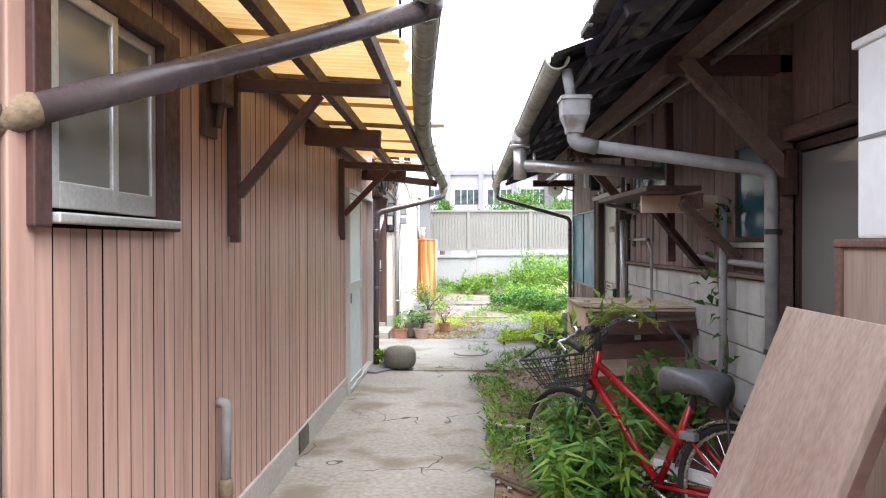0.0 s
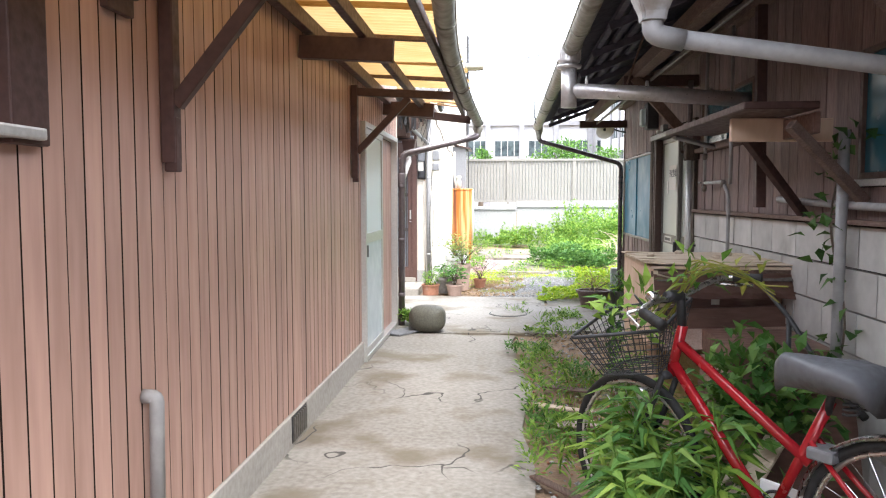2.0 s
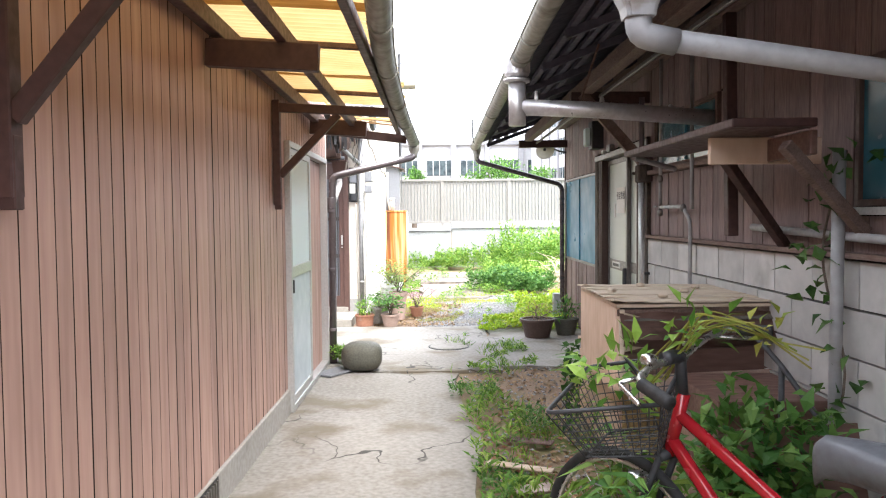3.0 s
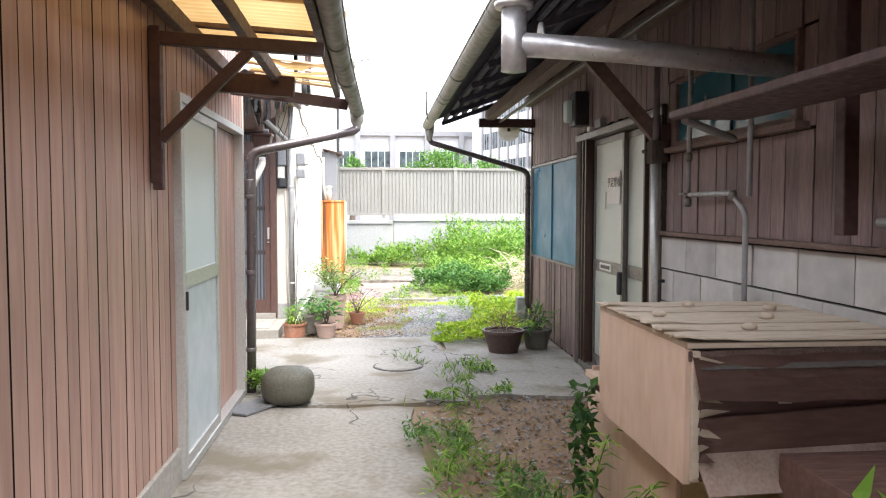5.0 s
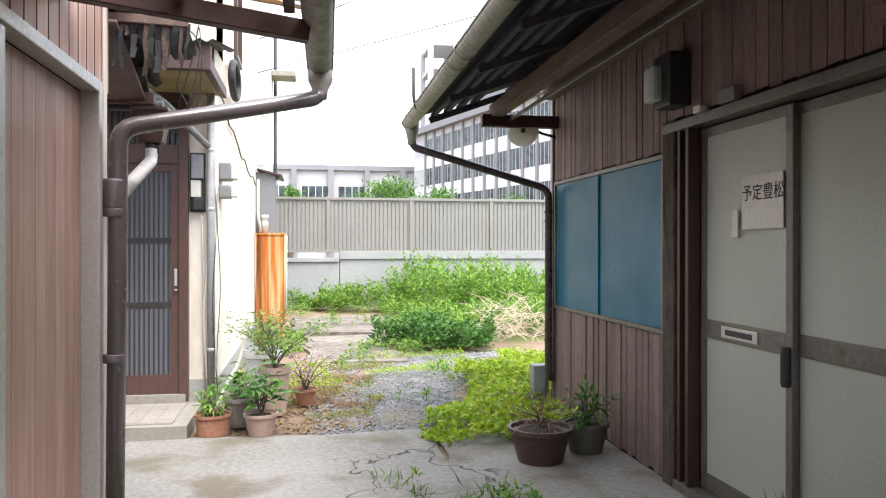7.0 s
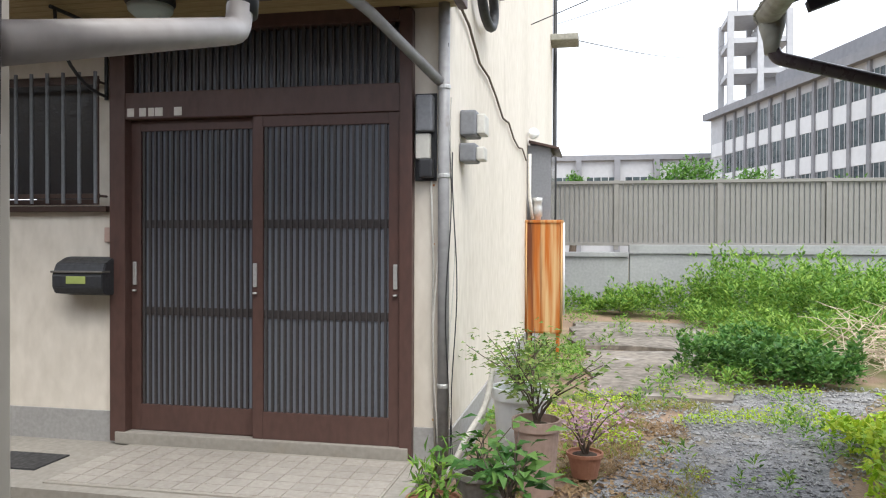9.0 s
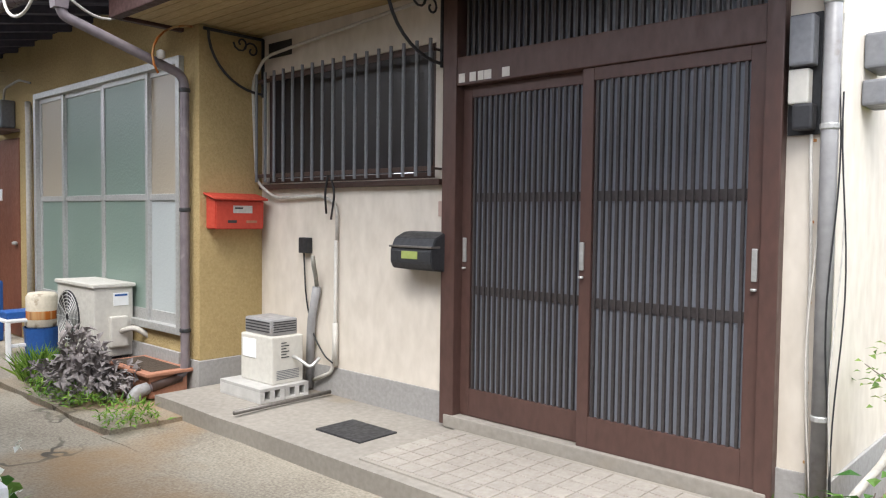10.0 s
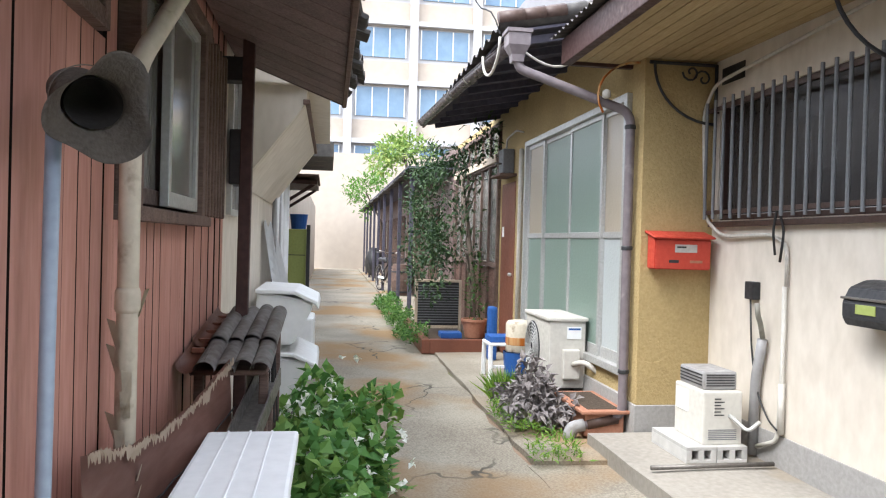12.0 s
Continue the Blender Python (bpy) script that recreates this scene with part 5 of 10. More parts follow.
pane("x", RX + 0.035, 3.9, 4.5, 0.36, 1.98, M_darkglass, w6)
rails("leaf_frame", "x", RX + 0.05, 0.035, 3.2, 3.9, 0.3, 2.04, 0.05, M_aludark, w6)
pane("x", RX + 0.065, 3.25, 3.85, 0.36, 1.98, M_darkglass, w6)

# eave, purlin and struts
er = thing("long_eave", (1.2, 6, 2.5), "old tiled eave, boards underneath coloured with a bluish shade tint", "eave")
SL = 0.36


def roofz(x):
    return 2.47 + (x - 0.62) * SL


bm = bmesh.new()
n = 70
g = {}
for i in range(n + 1):
    y = -5 + 17.75 * i / n
    for j, x in enumerate((0.60, 1.3, 2.2, 3.6)):
        e = 0.12 + 0.05 * noise.noise((y * 3, 2, 1)) if j == 0 and y < 4.4 else 0
        g[i, j] = bm.verts.new((x + e, y, roofz(x) + 0.012 + (0.02 * noise.noise((y * 2, x, 4)) if y < 4.4 else 0)))
for i in range(n):
    for j in range(3):
        bm.faces.new((g[i, j], g[i, j + 1], g[i + 1, j + 1], g[i + 1, j]))
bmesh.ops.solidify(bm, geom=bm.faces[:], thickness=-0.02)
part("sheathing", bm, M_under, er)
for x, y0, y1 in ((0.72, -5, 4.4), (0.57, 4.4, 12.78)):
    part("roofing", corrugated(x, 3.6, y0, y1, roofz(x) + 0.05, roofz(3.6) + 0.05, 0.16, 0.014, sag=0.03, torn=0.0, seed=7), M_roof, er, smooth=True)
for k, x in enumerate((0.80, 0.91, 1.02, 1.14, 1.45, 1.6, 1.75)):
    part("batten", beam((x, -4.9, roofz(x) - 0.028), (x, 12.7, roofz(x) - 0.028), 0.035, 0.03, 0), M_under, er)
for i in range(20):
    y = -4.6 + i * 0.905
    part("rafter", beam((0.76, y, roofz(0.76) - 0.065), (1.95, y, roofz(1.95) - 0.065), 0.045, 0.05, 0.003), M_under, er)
part("purlin", beam((1.33, -4.5, 2.555), (1.33, 12.66, 2.555), 0.10, 0.11), M_oldwood, er, "weathered brown purlin")
part("wall_plate", beam((1.80, -4.5, 2.72), (1.80, 12.66, 2.72), 0.09, 0.10), M_oldwood, er)
part("lower_rail", beam((1.44, 2.0, 2.48), (1.44, 12.6, 2.48), 0.02, 0.03), M_alugrey, er)
for y in (4.60, 8.58, 12.6):
    part("tie_beam", beam((1.2, y, 2.47), (1.9, y, 2.47), 0.08, 0.10), M_brownpaint, er)
for i in range(42):
    y = -4.5 + i * 0.21
    rng2 = random.Random(i)
    part("eave_tile", box((0.70 + rng2.uniform(-0.03, 0.03), y, roofz(0.76) + 0.03 + rng2.uniform(-0.01, 0.015)), (1.0, y + 0.2, roofz(0.76) + 0.06 + rng2.uniform(0, 0.02)), 0.008), M_roof, er)
for y in (4.58, 8.55):
    st = thing("eave_strut", (RX, y, 1.88), "diagonal weathered timber strut propping the eave", "strut", "eave struts")
    part("strut", beam((1.85, y - 0.05, 1.86), (1.29, y, 2.50), 0.07, 0.085), M_oldwood, st)
    part("wall_block", box((1.80, y - 0.11, 1.76), (1.86, y + 0.02, 2.0), 0.006), M_brownpaint, st)

g2 = gutter("gutter_eave", [(0.60, 4.5, 2.50), (0.60, 7.0, 2.485), (0.60, 10.0, 2.47), (0.60, 12.66, 2.45)], 0.06, M_gutter, "stained half-round gutter along the tiled eave")
part("end_funnel", lathe([(0.034, -0.16), (0.04, -0.10), (0.06, -0.03), (0.065, 0.03), (0.06, 0.035)], (0.62, 12.66, 2.42), 16), M_gutter, g2, smooth=True)
part("hook", tube(bend([(0.60, 11.9, 2.44), (0.55, 11.9, 2.42), (0.53, 11.9, 2.5), (0.53, 11.9, 2.72)], 0.05), 0.012, 8), M_dark, g2, smooth=True)
part("ring", tube([(0.53 + 0.022 * math.cos(a), 11.9, 2.742 + 0.022 * math.sin(a)) for a in [2 * math.pi * k / 14 for k in range(14)]], 0.005, 6, closed=True), M_alu, g2, smooth=True)
rd = thing("lot_downpipe", (1.80, 12.62, 0.3), "dark downpipe slanting from the gutter end to the house corner", "downpipe", "downpipes")
part("pipe", tube(bend([(0.62, 12.66, 2.3), (0.64, 12.66, 2.24), (1.76, 12.65, 1.92), (1.80, 12.64, 1.86), (1.80, 12.64, 0.32), (1.84, 12.66, 0.28)], 0.07), 0.032, 14), M_pvcbrown, rd, smooth=True)
for z in (1.7, 1.62, 0.6):
    part("clip", lathe([(0.034, 0), (0.036, 0.004), (0.036, 0.02), (0.034, 0.024)], (1.80, 12.64, z), 14), M_dark, rd)

jp = thing("jamb_downpipe", (1.77, 8.47, 0.03), "grey steel pipe with a black clamp beside the sliding doors", "downpipe", "downpipes")
# lit lower length and darker upper length are put into two pipe colours
part("pipe", tube([(1.775, 8.47, 0.03), (1.775, 8.47, 1.0), (1.775, 8.47, 1.80)], 0.027, 14), M_alu, jp, smooth=True)
part("upper_pipe", tube([(1.775, 8.47, 1.80), (1.775, 8.47, 2.46)], 0.022, 14), M_mauve, jp, smooth=True)
part("clamp", box((1.73, 8.42, 1.75), (1.84, 8.53, 1.90), 0.02), M_char, jp, "black tarred clamp")
part("clamp_bolt", tube([(1.72, 8.50, 1.83), (1.735, 8.58, 1.835)], 0.014, 8), M_char, jp, smooth=True)
part("bracket", box((1.77, 8.455, 0.98), (1.86, 8.485, 1.0), 0.003), M_dark, jp)
hop = thing("gutter_hopper", (0.7, 4.55, 2.1), "grey rainwater hopper feeding a rust-stained slanting pipe", "hopper")
bm = bmesh.new()
rings = []
for hw, z in ((0.045, 2.10), (0.05, 2.13), (0.072, 2.19), (0.075, 2.27), (0.082, 2.275), (0.082, 2.295)):
    c = [(0.70 + sx * hw, 4.56 + sy * hw * 1.1, z) for sx, sy in ((-1, -1), (1, -1), (1, 1), (-1, 1))]
    rings.append([bm.verts.new(p) for p in c])
for r0, r1 in zip(rings, rings[1:]):
    for k in range(4):
        bm.faces.new((r0[k], r0[(k + 1) % 4], r1[(k + 1) % 4], r1[k]))
bm.faces.new(rings[0][::-1])
bmesh.ops.bevel(bm, geom=[e for e in bm.edges if abs(e.verts[0].co.z - e.verts[1].co.z) > 0.004], offset=0.012, segments=2, affect="EDGES")
part("bowl", bm, M_pvcgrey, hop)
part("outlet", tube([(0.66, 4.58, 2.45), (0.69, 4.57, 2.27)], 0.03, 12), M_pvcgrey, hop, smooth=True)
part("elbow", tube(bend([(0.70, 4.56, 2.13), (0.70, 4.56, 2.05), (0.82, 4.56, 2.025)], 0.05), 0.042, 16), M_pvcgrey, hop, "rust-stained elbow", smooth=True)
part("pipe", tube(bend([(0.77, 4.56, 2.036), (1.76, 4.57, 1.895), (1.77, 4.57, 0.03)], 0.07), 0.036, 16), M_pvcgrey, hop, smooth=True)
for z in (1.55, 0.9):
    part("clip", lathe([(0.044, 0), (0.047, 0.005), (0.047, 0.025), (0.044, 0.03)], (1.77, 4.57, z), 16), M_dark, hop)

fl = thing("flue", (0.49, 7.15, 2.1), "heat-stained stainless flue with a louvred cap through the wall", "flue")
part("tee", tube([(0.59, 7.1, 2.07), (0.59, 7.1, 2.35)], 0.056, 24), M_steel, fl, smooth=True)
part("rain_collar", lathe([(0.05, 0), (0.085, 0.005), (0.09, 0.025), (0.055, 0.03)], (0.59, 7.1, 2.345), 24), M_steel, fl, smooth=True)
part("cap", lathe([(0.055, 0), (0.075, 0.01), (0.08, 0.02), (0.08, 0.15), (0.075, 0.155)], (0.59, 7.1, 2.38), 24), M_steel, fl)
for k in range(24):
    a = 2 * math.pi * k / 24
    part("louvre", beam((0.59 + 0.082 * math.cos(a), 7.10 + 0.082 * math.sin(a), 2.41), (0.59 + 0.082 * math.cos(a), 7.10 + 0.082 * math.sin(a), 2.525), 0.006, 0.006, 0), M_steel, fl)
part("pipe", tube([(0.62, 7.1, 2.19), (1.1, 7.08, 2.165), (1.9, 7.05, 2.1)], 0.053, 24), M_steel, fl, smooth=True)
for x, z in ((0.72, 2.245), (1.15, 2.205), (1.6, 2.152)):
    part("seam", tube([(x - 0.006, 7.14, z), (x + 0.006, 7.14, z)], 0.056, 24), M_steel, fl, smooth=True)
part("hanger", tube([(1, 7.09, 2.23), (1.12, 7.09, 2.59)], 0.008, 6), M_oldwood, fl)

shf = thing("plank_shelf", (1.6, 6.0, 1.85), "weathered plank shelf on diagonal wall brackets", "shelf")
part("plank", beam((1.40, 5.15, 1.845), (1.42, 6.95, 1.865), 0.34, 0.035, 0.005), M_brownpaint, shf)
part("apron", beam((1.30, 5.6, 1.77), (1.82, 5.62, 1.77), 0.03, 0.12), M_ply, shf)
part("apron", beam((1.58, 5.2, 1.77), (1.58, 5.6, 1.77), 0.03, 0.10), M_veneer, shf)
part("bracket", beam((1.38, 5.66, 1.76), (1.86, 6.02, 1.30), 0.045, 0.05), M_brownpaint, shf)
part("bracket", beam((1.45, 5.18, 1.76), (1.85, 5.3, 1.40), 0.045, 0.05), M_oldwood, shf)
part("pipe", tube([(1.30, 6.9, 1.84), (1.62, 7.1, 1.78)], 0.018), M_pvcgrey, shf)

wpz = thing("water_pipes", (1.8, 7.6, 1.3), "grey water pipes with taps running down the boards", "pipes")
part("riser", tube([(1.79, 7.98, 2.75), (1.79, 7.99, 1.50)], 0.014, 10), M_pvcgrey, wpz, smooth=True)
part("riser", tube([(1.79, 7.28, 2.75), (1.79, 7.27, 1.60), (1.79, 7.27, 1.52)], 0.014, 10), M_pvcgrey, wpz, smooth=True)
part("crosspipe", tube(bend([(1.79, 7.97, 1.54), (1.79, 7.45, 1.54), (1.79, 7.40, 1.5), (1.79, 7.30, 1.44), (1.79, 7.30, 0.05)], 0.05), 0.014, 10), M_pvcgrey, wpz, smooth=True)
for y, z in ((7.98, 1.50), (7.98, 1.76), (7.43, 1.53)):
    part("tap", lathe([(0.012, 0), (0.022, 0.012), (0.022, 0.04), (0.012, 0.055)], (1.785, y, z - 0.03), 10), M_alugrey, wpz, smooth=True)
part("tap_handle", tube([(1.745, 7.93, 1.545), (1.745, 8.01, 1.545)], 0.007, 8), M_alugrey, wpz)
cp = thing("conduit_run", (1.82, 6, 1.3), "horizontal grey conduit clipped above the block wall", "conduit")
part("pipe", tube([(1.82, 6.35, 1.41), (1.82, 5.5, 1.385), (1.82, 4.7, 1.37)], 0.02, 10), M_pvcgrey, cp, smooth=True)
part("riser", tube([(1.78, 5.38, 1.75), (1.78, 5.40, 0.1)], 0.027, 12), M_pvcgrey, cp, smooth=True)
part("post", beam((1.70, 6.4, 2.6), (1.72, 6.4, 1.36), 0.06, 0.06), M_brownpaint, cp)
dsh = thing("satellite_dish", (1.56, 12.64, 2.38), "small pale round dish on an arm at the house corner", "dish")
bm = bmesh.new()
rings = []
for r, d in ((0.0, 0.03), (0.05, 0.027), (0.1, 0.015), (0.13, 0.0), (0.13, -0.006)):
    rings.append([bm.verts.new((r * math.cos(2 * math.pi * k / 24), r * math.sin(2 * math.pi * k / 24), d)) for k in range(24)] if r else [bm.verts.new((0, 0, d))])
for k in range(24):
    bm.faces.new((rings[0][0], rings[1][k], rings[1][(k + 1) % 24]))
for r0, r1 in zip(rings[1:], rings[2:]):
    for k in range(24):
        bm.faces.new((r0[k], r1[k], r1[(k + 1) % 24], r0[(k + 1) % 24]))
bmesh.ops.solidify(bm, geom=bm.faces[:], thickness=0.004)
bm.transform(Matrix.LocRotScale((1.56, 12.6, 2.38), Euler((radians(70), radians(15), radians(-25))), None))
part("reflector", bm, M_beige, dsh, smooth=True)
part("arm", tube(bend([(1.57, 12.62, 2.38), (1.66, 12.64, 2.42), (1.74, 12.64, 2.38), (1.88, 12.64, 2.35)], 0.05), 0.012, 8), M_dark, dsh, smooth=True)
part("feed", lathe([(0.012, 0), (0.02, 0.01), (0.02, 0.03), (0.01, 0.04)], (1.55, 12.56, 2.37), 10), M_dark, dsh)

# ---- house with the latticed door ----
GY = 12.97
wall("wall_front", "y", GY, 0.14, -5.0, -1.0, 0.13, 3.1, M_cream, holes=((-3.02, -1.235, 0.2, 2.62), (-4.92, -3.2, 1.58, 2.38)), label="cream rendered house front")
wall("wall_side", "x", -1.0, -0.14, GY + 0.14, 23.4, 0.0, 6.2, M_cream, holes=((14.6, 15.2, 3.4, 4.4), (17.95, 18.75, 1.55, 2.5)), label="cream rendered side wall with rain streaks")
tagged(part("wall_front_upper", box((-5.0, GY + 0.5, 3.1), (-1.14, GY + 0.64, 6.2)), M_cream), "cream upper storey wall", "wall", kind="structure")
tagged(part("wall_corner_block", box((-1.14, GY, 3.1), (-1.0, GY + 0.64, 6.2)), M_cream), "cream rendered corner of the upper storey", "wall", kind="structure")
tagged(part("wall_north", box((-5.0, 23.26, 0), (-1.14, 23.4, 6.2)), M_cream), "cream rear wall of the house", "wall", kind="structure")
tagged(part("ceiling_front", box((-5.0, GY + 0.14, 6.2), (-1.0, 23.4, 6.3)), M_bldgrey), "flat roof of the cream house", "ceiling", kind="structure")
tagged(part("room_front", box((-5.0, 14.6, 0), (-1.14, 14.7, 3.0)), M_interior), "inner wall behind the entrance, coloured dim", "wall", kind="structure")
tagged(part("wall_pier", box((-5.2, 12.45, 0.30), (-4.99, GY + 0.2, 3.0), 0.004), M_yellow), "rough mustard-coloured rendered return wall", "wall", kind="structure")
tagged(part("baseboard_front", box((-5.0, GY - 0.012, 0.10), (-3.06, GY, 0.31), 0.004), M_skirt), "grey plinth band under the cream wall", "plinth", kind="structure")
tagged(part("baseboard_corner", box((-1.215, GY - 0.012, 0.10), (-0.99, GY, 0.31), 0.004), M_skirt), "grey plinth at the wall corner", "plinth", kind="structure")
tagged(part("baseboard_side", box((-0.999, GY, 0.0), (-0.985, 23.4, 0.3), 0.004), M_skirt), "grey plinth along the side wall", "plinth", kind="structure")
tagged(part("baseboard_pier", box((-5.22, 12.435, 0.03), (-4.975, GY + 0.2, 0.30), 0.004), M_skirt), "grey plinth under the mustard return wall", "plinth", kind="structure")

step = thing("entrance_step", (-3.1, 12.5, 0), "low concrete entrance step with a tiled panel", "step", kind="structure")
part("slab", slab(-4.96, -1.09, 12.1, GY, 0.0, 0.126, ragged=0.012, wave=0.004, seed=12), M_step, step)
part("grout_bed", box((-2.95, 12.17, 0.118), (-1.2, 12.92, 0.131)), M_grout, step)
tm = None
for i in range(15):
    for j in range(6):
        if tm is None:
            bmt = box((-0.0545, -0.0525, 0), (0.0545, 0.0525, 0.006), 0.002)
            tm = bpy.data.meshes.new("tile")
            bmt.to_mesh(tm)
            bmt.free()
            tm.materials.append(M_tilef)
        o = new("tile", tm)
        o.parent = step
        o.location = (-2.89 + i * 0.116 + 3.1, 12.25 + j * 0.112 - 12.5, 0.129)
tagged(part("drain_grate", box((-3.52, 12.34, 0.118), (-3.14, 12.62, 0.134), 0.003), M_dark), "dark rubber mat sunk in the step", "mat")

ed = thing("door_4", (-2.13, GY, 0.14), "brown aluminium latticed sliding entrance doors, sky sheen coloured into the ribbed glass", "door", kind="structure")
part("jamb", box((-3.09, GY - 0.06, 0.14), (-2.985, GY + 0.1, 2.66), 0.006), M_brownframe, ed)
part("jamb", box((-1.275, GY - 0.06, 0.14), (-1.2, GY + 0.1, 2.66), 0.006), M_brownframe, ed)
part("transom", box((-2.985, GY - 0.055, 2.09), (-1.275, GY + 0.08, 2.25), 0.006), M_brownframe, ed)
part("head", box((-2.985, GY - 0.06, 2.60), (-1.275, GY + 0.1, 2.68), 0.006), M_brownframe, ed)
part("threshold", box((-3.05, GY - 0.07, 0.128), (-1.22, GY + 0.1, 0.20), 0.006), M_step, ed, "concrete threshold")
pane("y", GY + 0.03, -2.98, -1.28, 2.25, 2.6, M_ribglass, ed, "transom_glass")
for x in np.arange(-2.94, -1.29, 0.045):
    part("lattice_bar", box((x - 0.008, GY - 0.02, 2.25), (x + 0.008, GY + 0.005, 2.6), 0.002), M_lattice, ed)
for x0, x1, y in ((-2.985, -2.10, GY + 0.005), (-2.165, -1.275, GY - 0.04)):
    rails("leaf_frame", "y", y, 0.035, x0, x1, 0.2, 2.09, 0.065, M_brownframe, ed, bottom=0.16, top=0.065)
    pane("y", y + 0.022, x0 + 0.065, x1 - 0.065, 0.36, 2.025, M_ribglass, ed)
    nb_ = 20
    for k in range(nb_):
        x = x0 + 0.085 + (x1 - x0 - 0.17) * k / (nb_ - 1)
        part("lattice_bar", box((x - 0.007, y + 0.002, 0.36), (x + 0.007, y + 0.02, 2.025), 0.002), M_lattice, ed)
    for z in (0.93, 1.46):
        part("lattice_rail", box((x0 + 0.065, y + 0.014, z - 0.025), (x1 - 0.065, y + 0.0215, z + 0.025), 0.002), M_lattice, ed)
for x, z, y in ((-2.145, 1.16, GY - 0.055), (-1.30, 1.16, GY - 0.05), (-2.955, 1.16, GY - 0.01)):
    part("handle", box((x - 0.012, y, z - 0.07), (x + 0.012, y + 0.012, z + 0.07), 0.004), M_alu, ed)
    part("lock", lathe([(0.012, 0), (0.014, 0.006), (0.012, 0.01)], (x, y, z - 0.11), 10), M_alu, ed)
for i, (x, w) in enumerate(((-2.97, 0.045), (-2.89, 0.045), (-2.83, 0.04), (-2.785, 0.05), (-2.66, 0.05))):
    st_ = tagged(part("door_sticker", box((x, GY - 0.0575, 2.105), (x + w, GY - 0.0555, 2.105 + 0.05)), M_paper), "small white paper sticker on the door transom", "sticker", "stickers on the transom")

gw = thing("window_6", (-4.09, GY, 1.5), "dim window behind a rusty iron grille", "window", kind="structure")
rails("window_frame", "y", GY + 0.02, 0.05, -4.93, -3.19, 1.57, 2.39, 0.045, M_aludark, gw)
pane("y", GY + 0.05, -4.89, -4.05, 1.62, 2.35, M_grilleglass, gw)
pane("y", GY + 0.04, -4.07, -3.23, 1.62, 2.35, M_grilleglass, gw)
part("window_sill", box((-4.96, GY - 0.05, 1.535), (-3.12, GY + 0.02, 1.57), 0.004), M_aludark, gw)
gr = thing("window_grille", (-4.09, GY - 0.08, 1.55), "rusty dark iron bar grille over the window", "grille")
for i in range(17):
    x = -4.93 + i * 0.1105
    part("bar", tube([(x, GY - 0.09, 1.585), (x, GY - 0.09, 2.38)], 0.011, 8), M_meter, gr)
for z in (1.63, 2.32):
    part("rail", box((-4.95, GY - 0.085, z - 0.014), (-3.14, GY - 0.075, z + 0.014), 0.002), M_aludark, gr)
for x in (-4.94, -3.15):
    for z in (1.63, 2.32):
        part("stay", tube([(x, GY - 0.08, z), (x, GY + 0.01, z)], 0.008, 6), M_aludark, gr)

# eave over the entrance
ev = thing("entrance_eave", (-3.2, 12.5, 2.66), "wide eave with a varnished board soffit over the entrance", "eave")
for i in range(11):
    y = 12.0 + i * 0.09
    part("soffit_board", box((-5.2, y + 0.003, 2.675), (-0.95, y + 0.087, 2.69)), M_soffit, ev)
part("fascia", box((-5.24, 11.93, 2.65), (-0.9, 12.0, 2.83), 0.008), M_brownpaint, ev)
part("end_board", box((-5.25, 12.0, 2.65), (-5.2, 12.97, 2.73), 0.006), M_brownpaint, ev)
part("end_board", box((-0.95, 12.0, 2.65), (-0.9, 12.97, 2.73), 0.006), M_brownpaint, ev)
part("roof_sheet", corrugated(-5.3, -0.86, 11.86, 13.5, 2.84, 3.18, 0.09, 0.012, along="y", seed=11), M_roof, ev, smooth=True)
sp = thing("ceiling_lamp", (-2.9, 12.45, 2.55), "round milky glass lamp on a dark base under the soffit", "lamp")
part("base", lathe([(0.12, 0), (0.13, 0.01), (0.13, 0.05), (0.12, 0.055)], (-2.55, 12.5, 2.62), 24), M_dark, sp, smooth=True)
part("shade", lathe([(0.02, 0), (0.08, 0.01), (0.115, 0.04), (0.12, 0.07)], (-2.55, 12.5, 2.55), 24), M_frost, sp, smooth=True)


def scroll_bracket(x):
    b = thing("scroll_bracket", (x, GY, 2.3), "black wrought iron scroll bracket under the eave", "bracket", "scroll brackets")
    part("upright", tube([(x, GY - 0.015, 2.22), (x, GY - 0.015, 2.65)], 0.012, 8), M_dark, b)
    part("top_bar", tube([(x, GY - 0.015, 2.645), (x, GY - 0.5, 2.645)], 0.012, 8), M_dark, b)
    part("curve", tube([(x, GY - 0.015 - 0.45 * math.sin(a), 2.64 - 0.4 * math.cos(a)) for a in [math.pi / 2 * k / 10 for k in range(11)]], 0.010, 8), M_dark, b)
    for c, s in (((0.11, 2.55), 1), ((0.2, 2.59), -1)):
        part("scroll", tube([(x, GY - c[0] - (0.065 - 0.0045 * k) * math.cos(s * k * 0.6), c[1] + (0.065 - 0.0045 * k) * math.sin(s * k * 0.6)) for k in range(13)], 0.007, 6), M_dark, b)


scroll_bracket(-4.96)
scroll_bracket(-3.14)

mb = thing("letter_box_black", (-3.17, GY - 0.1, 1.0), "black curved-lid letter box with a yellow slot plate", "letter box")
bm = bmesh.new()
pf = [(0, 0.0), (0.13, 0.02), (0.15, 0.06), (0.15, 0.13), (0.12, 0.2), (0.05, 0.235), (0.0, 0.24)]
f = [[bm.verts.new((x, GY - d * 1.15, 1.02 + h)) for d, h in pf] for x in (-3.40, -3.06)]
bm.faces.new(f[0])
bm.faces.new(f[1][::-1])
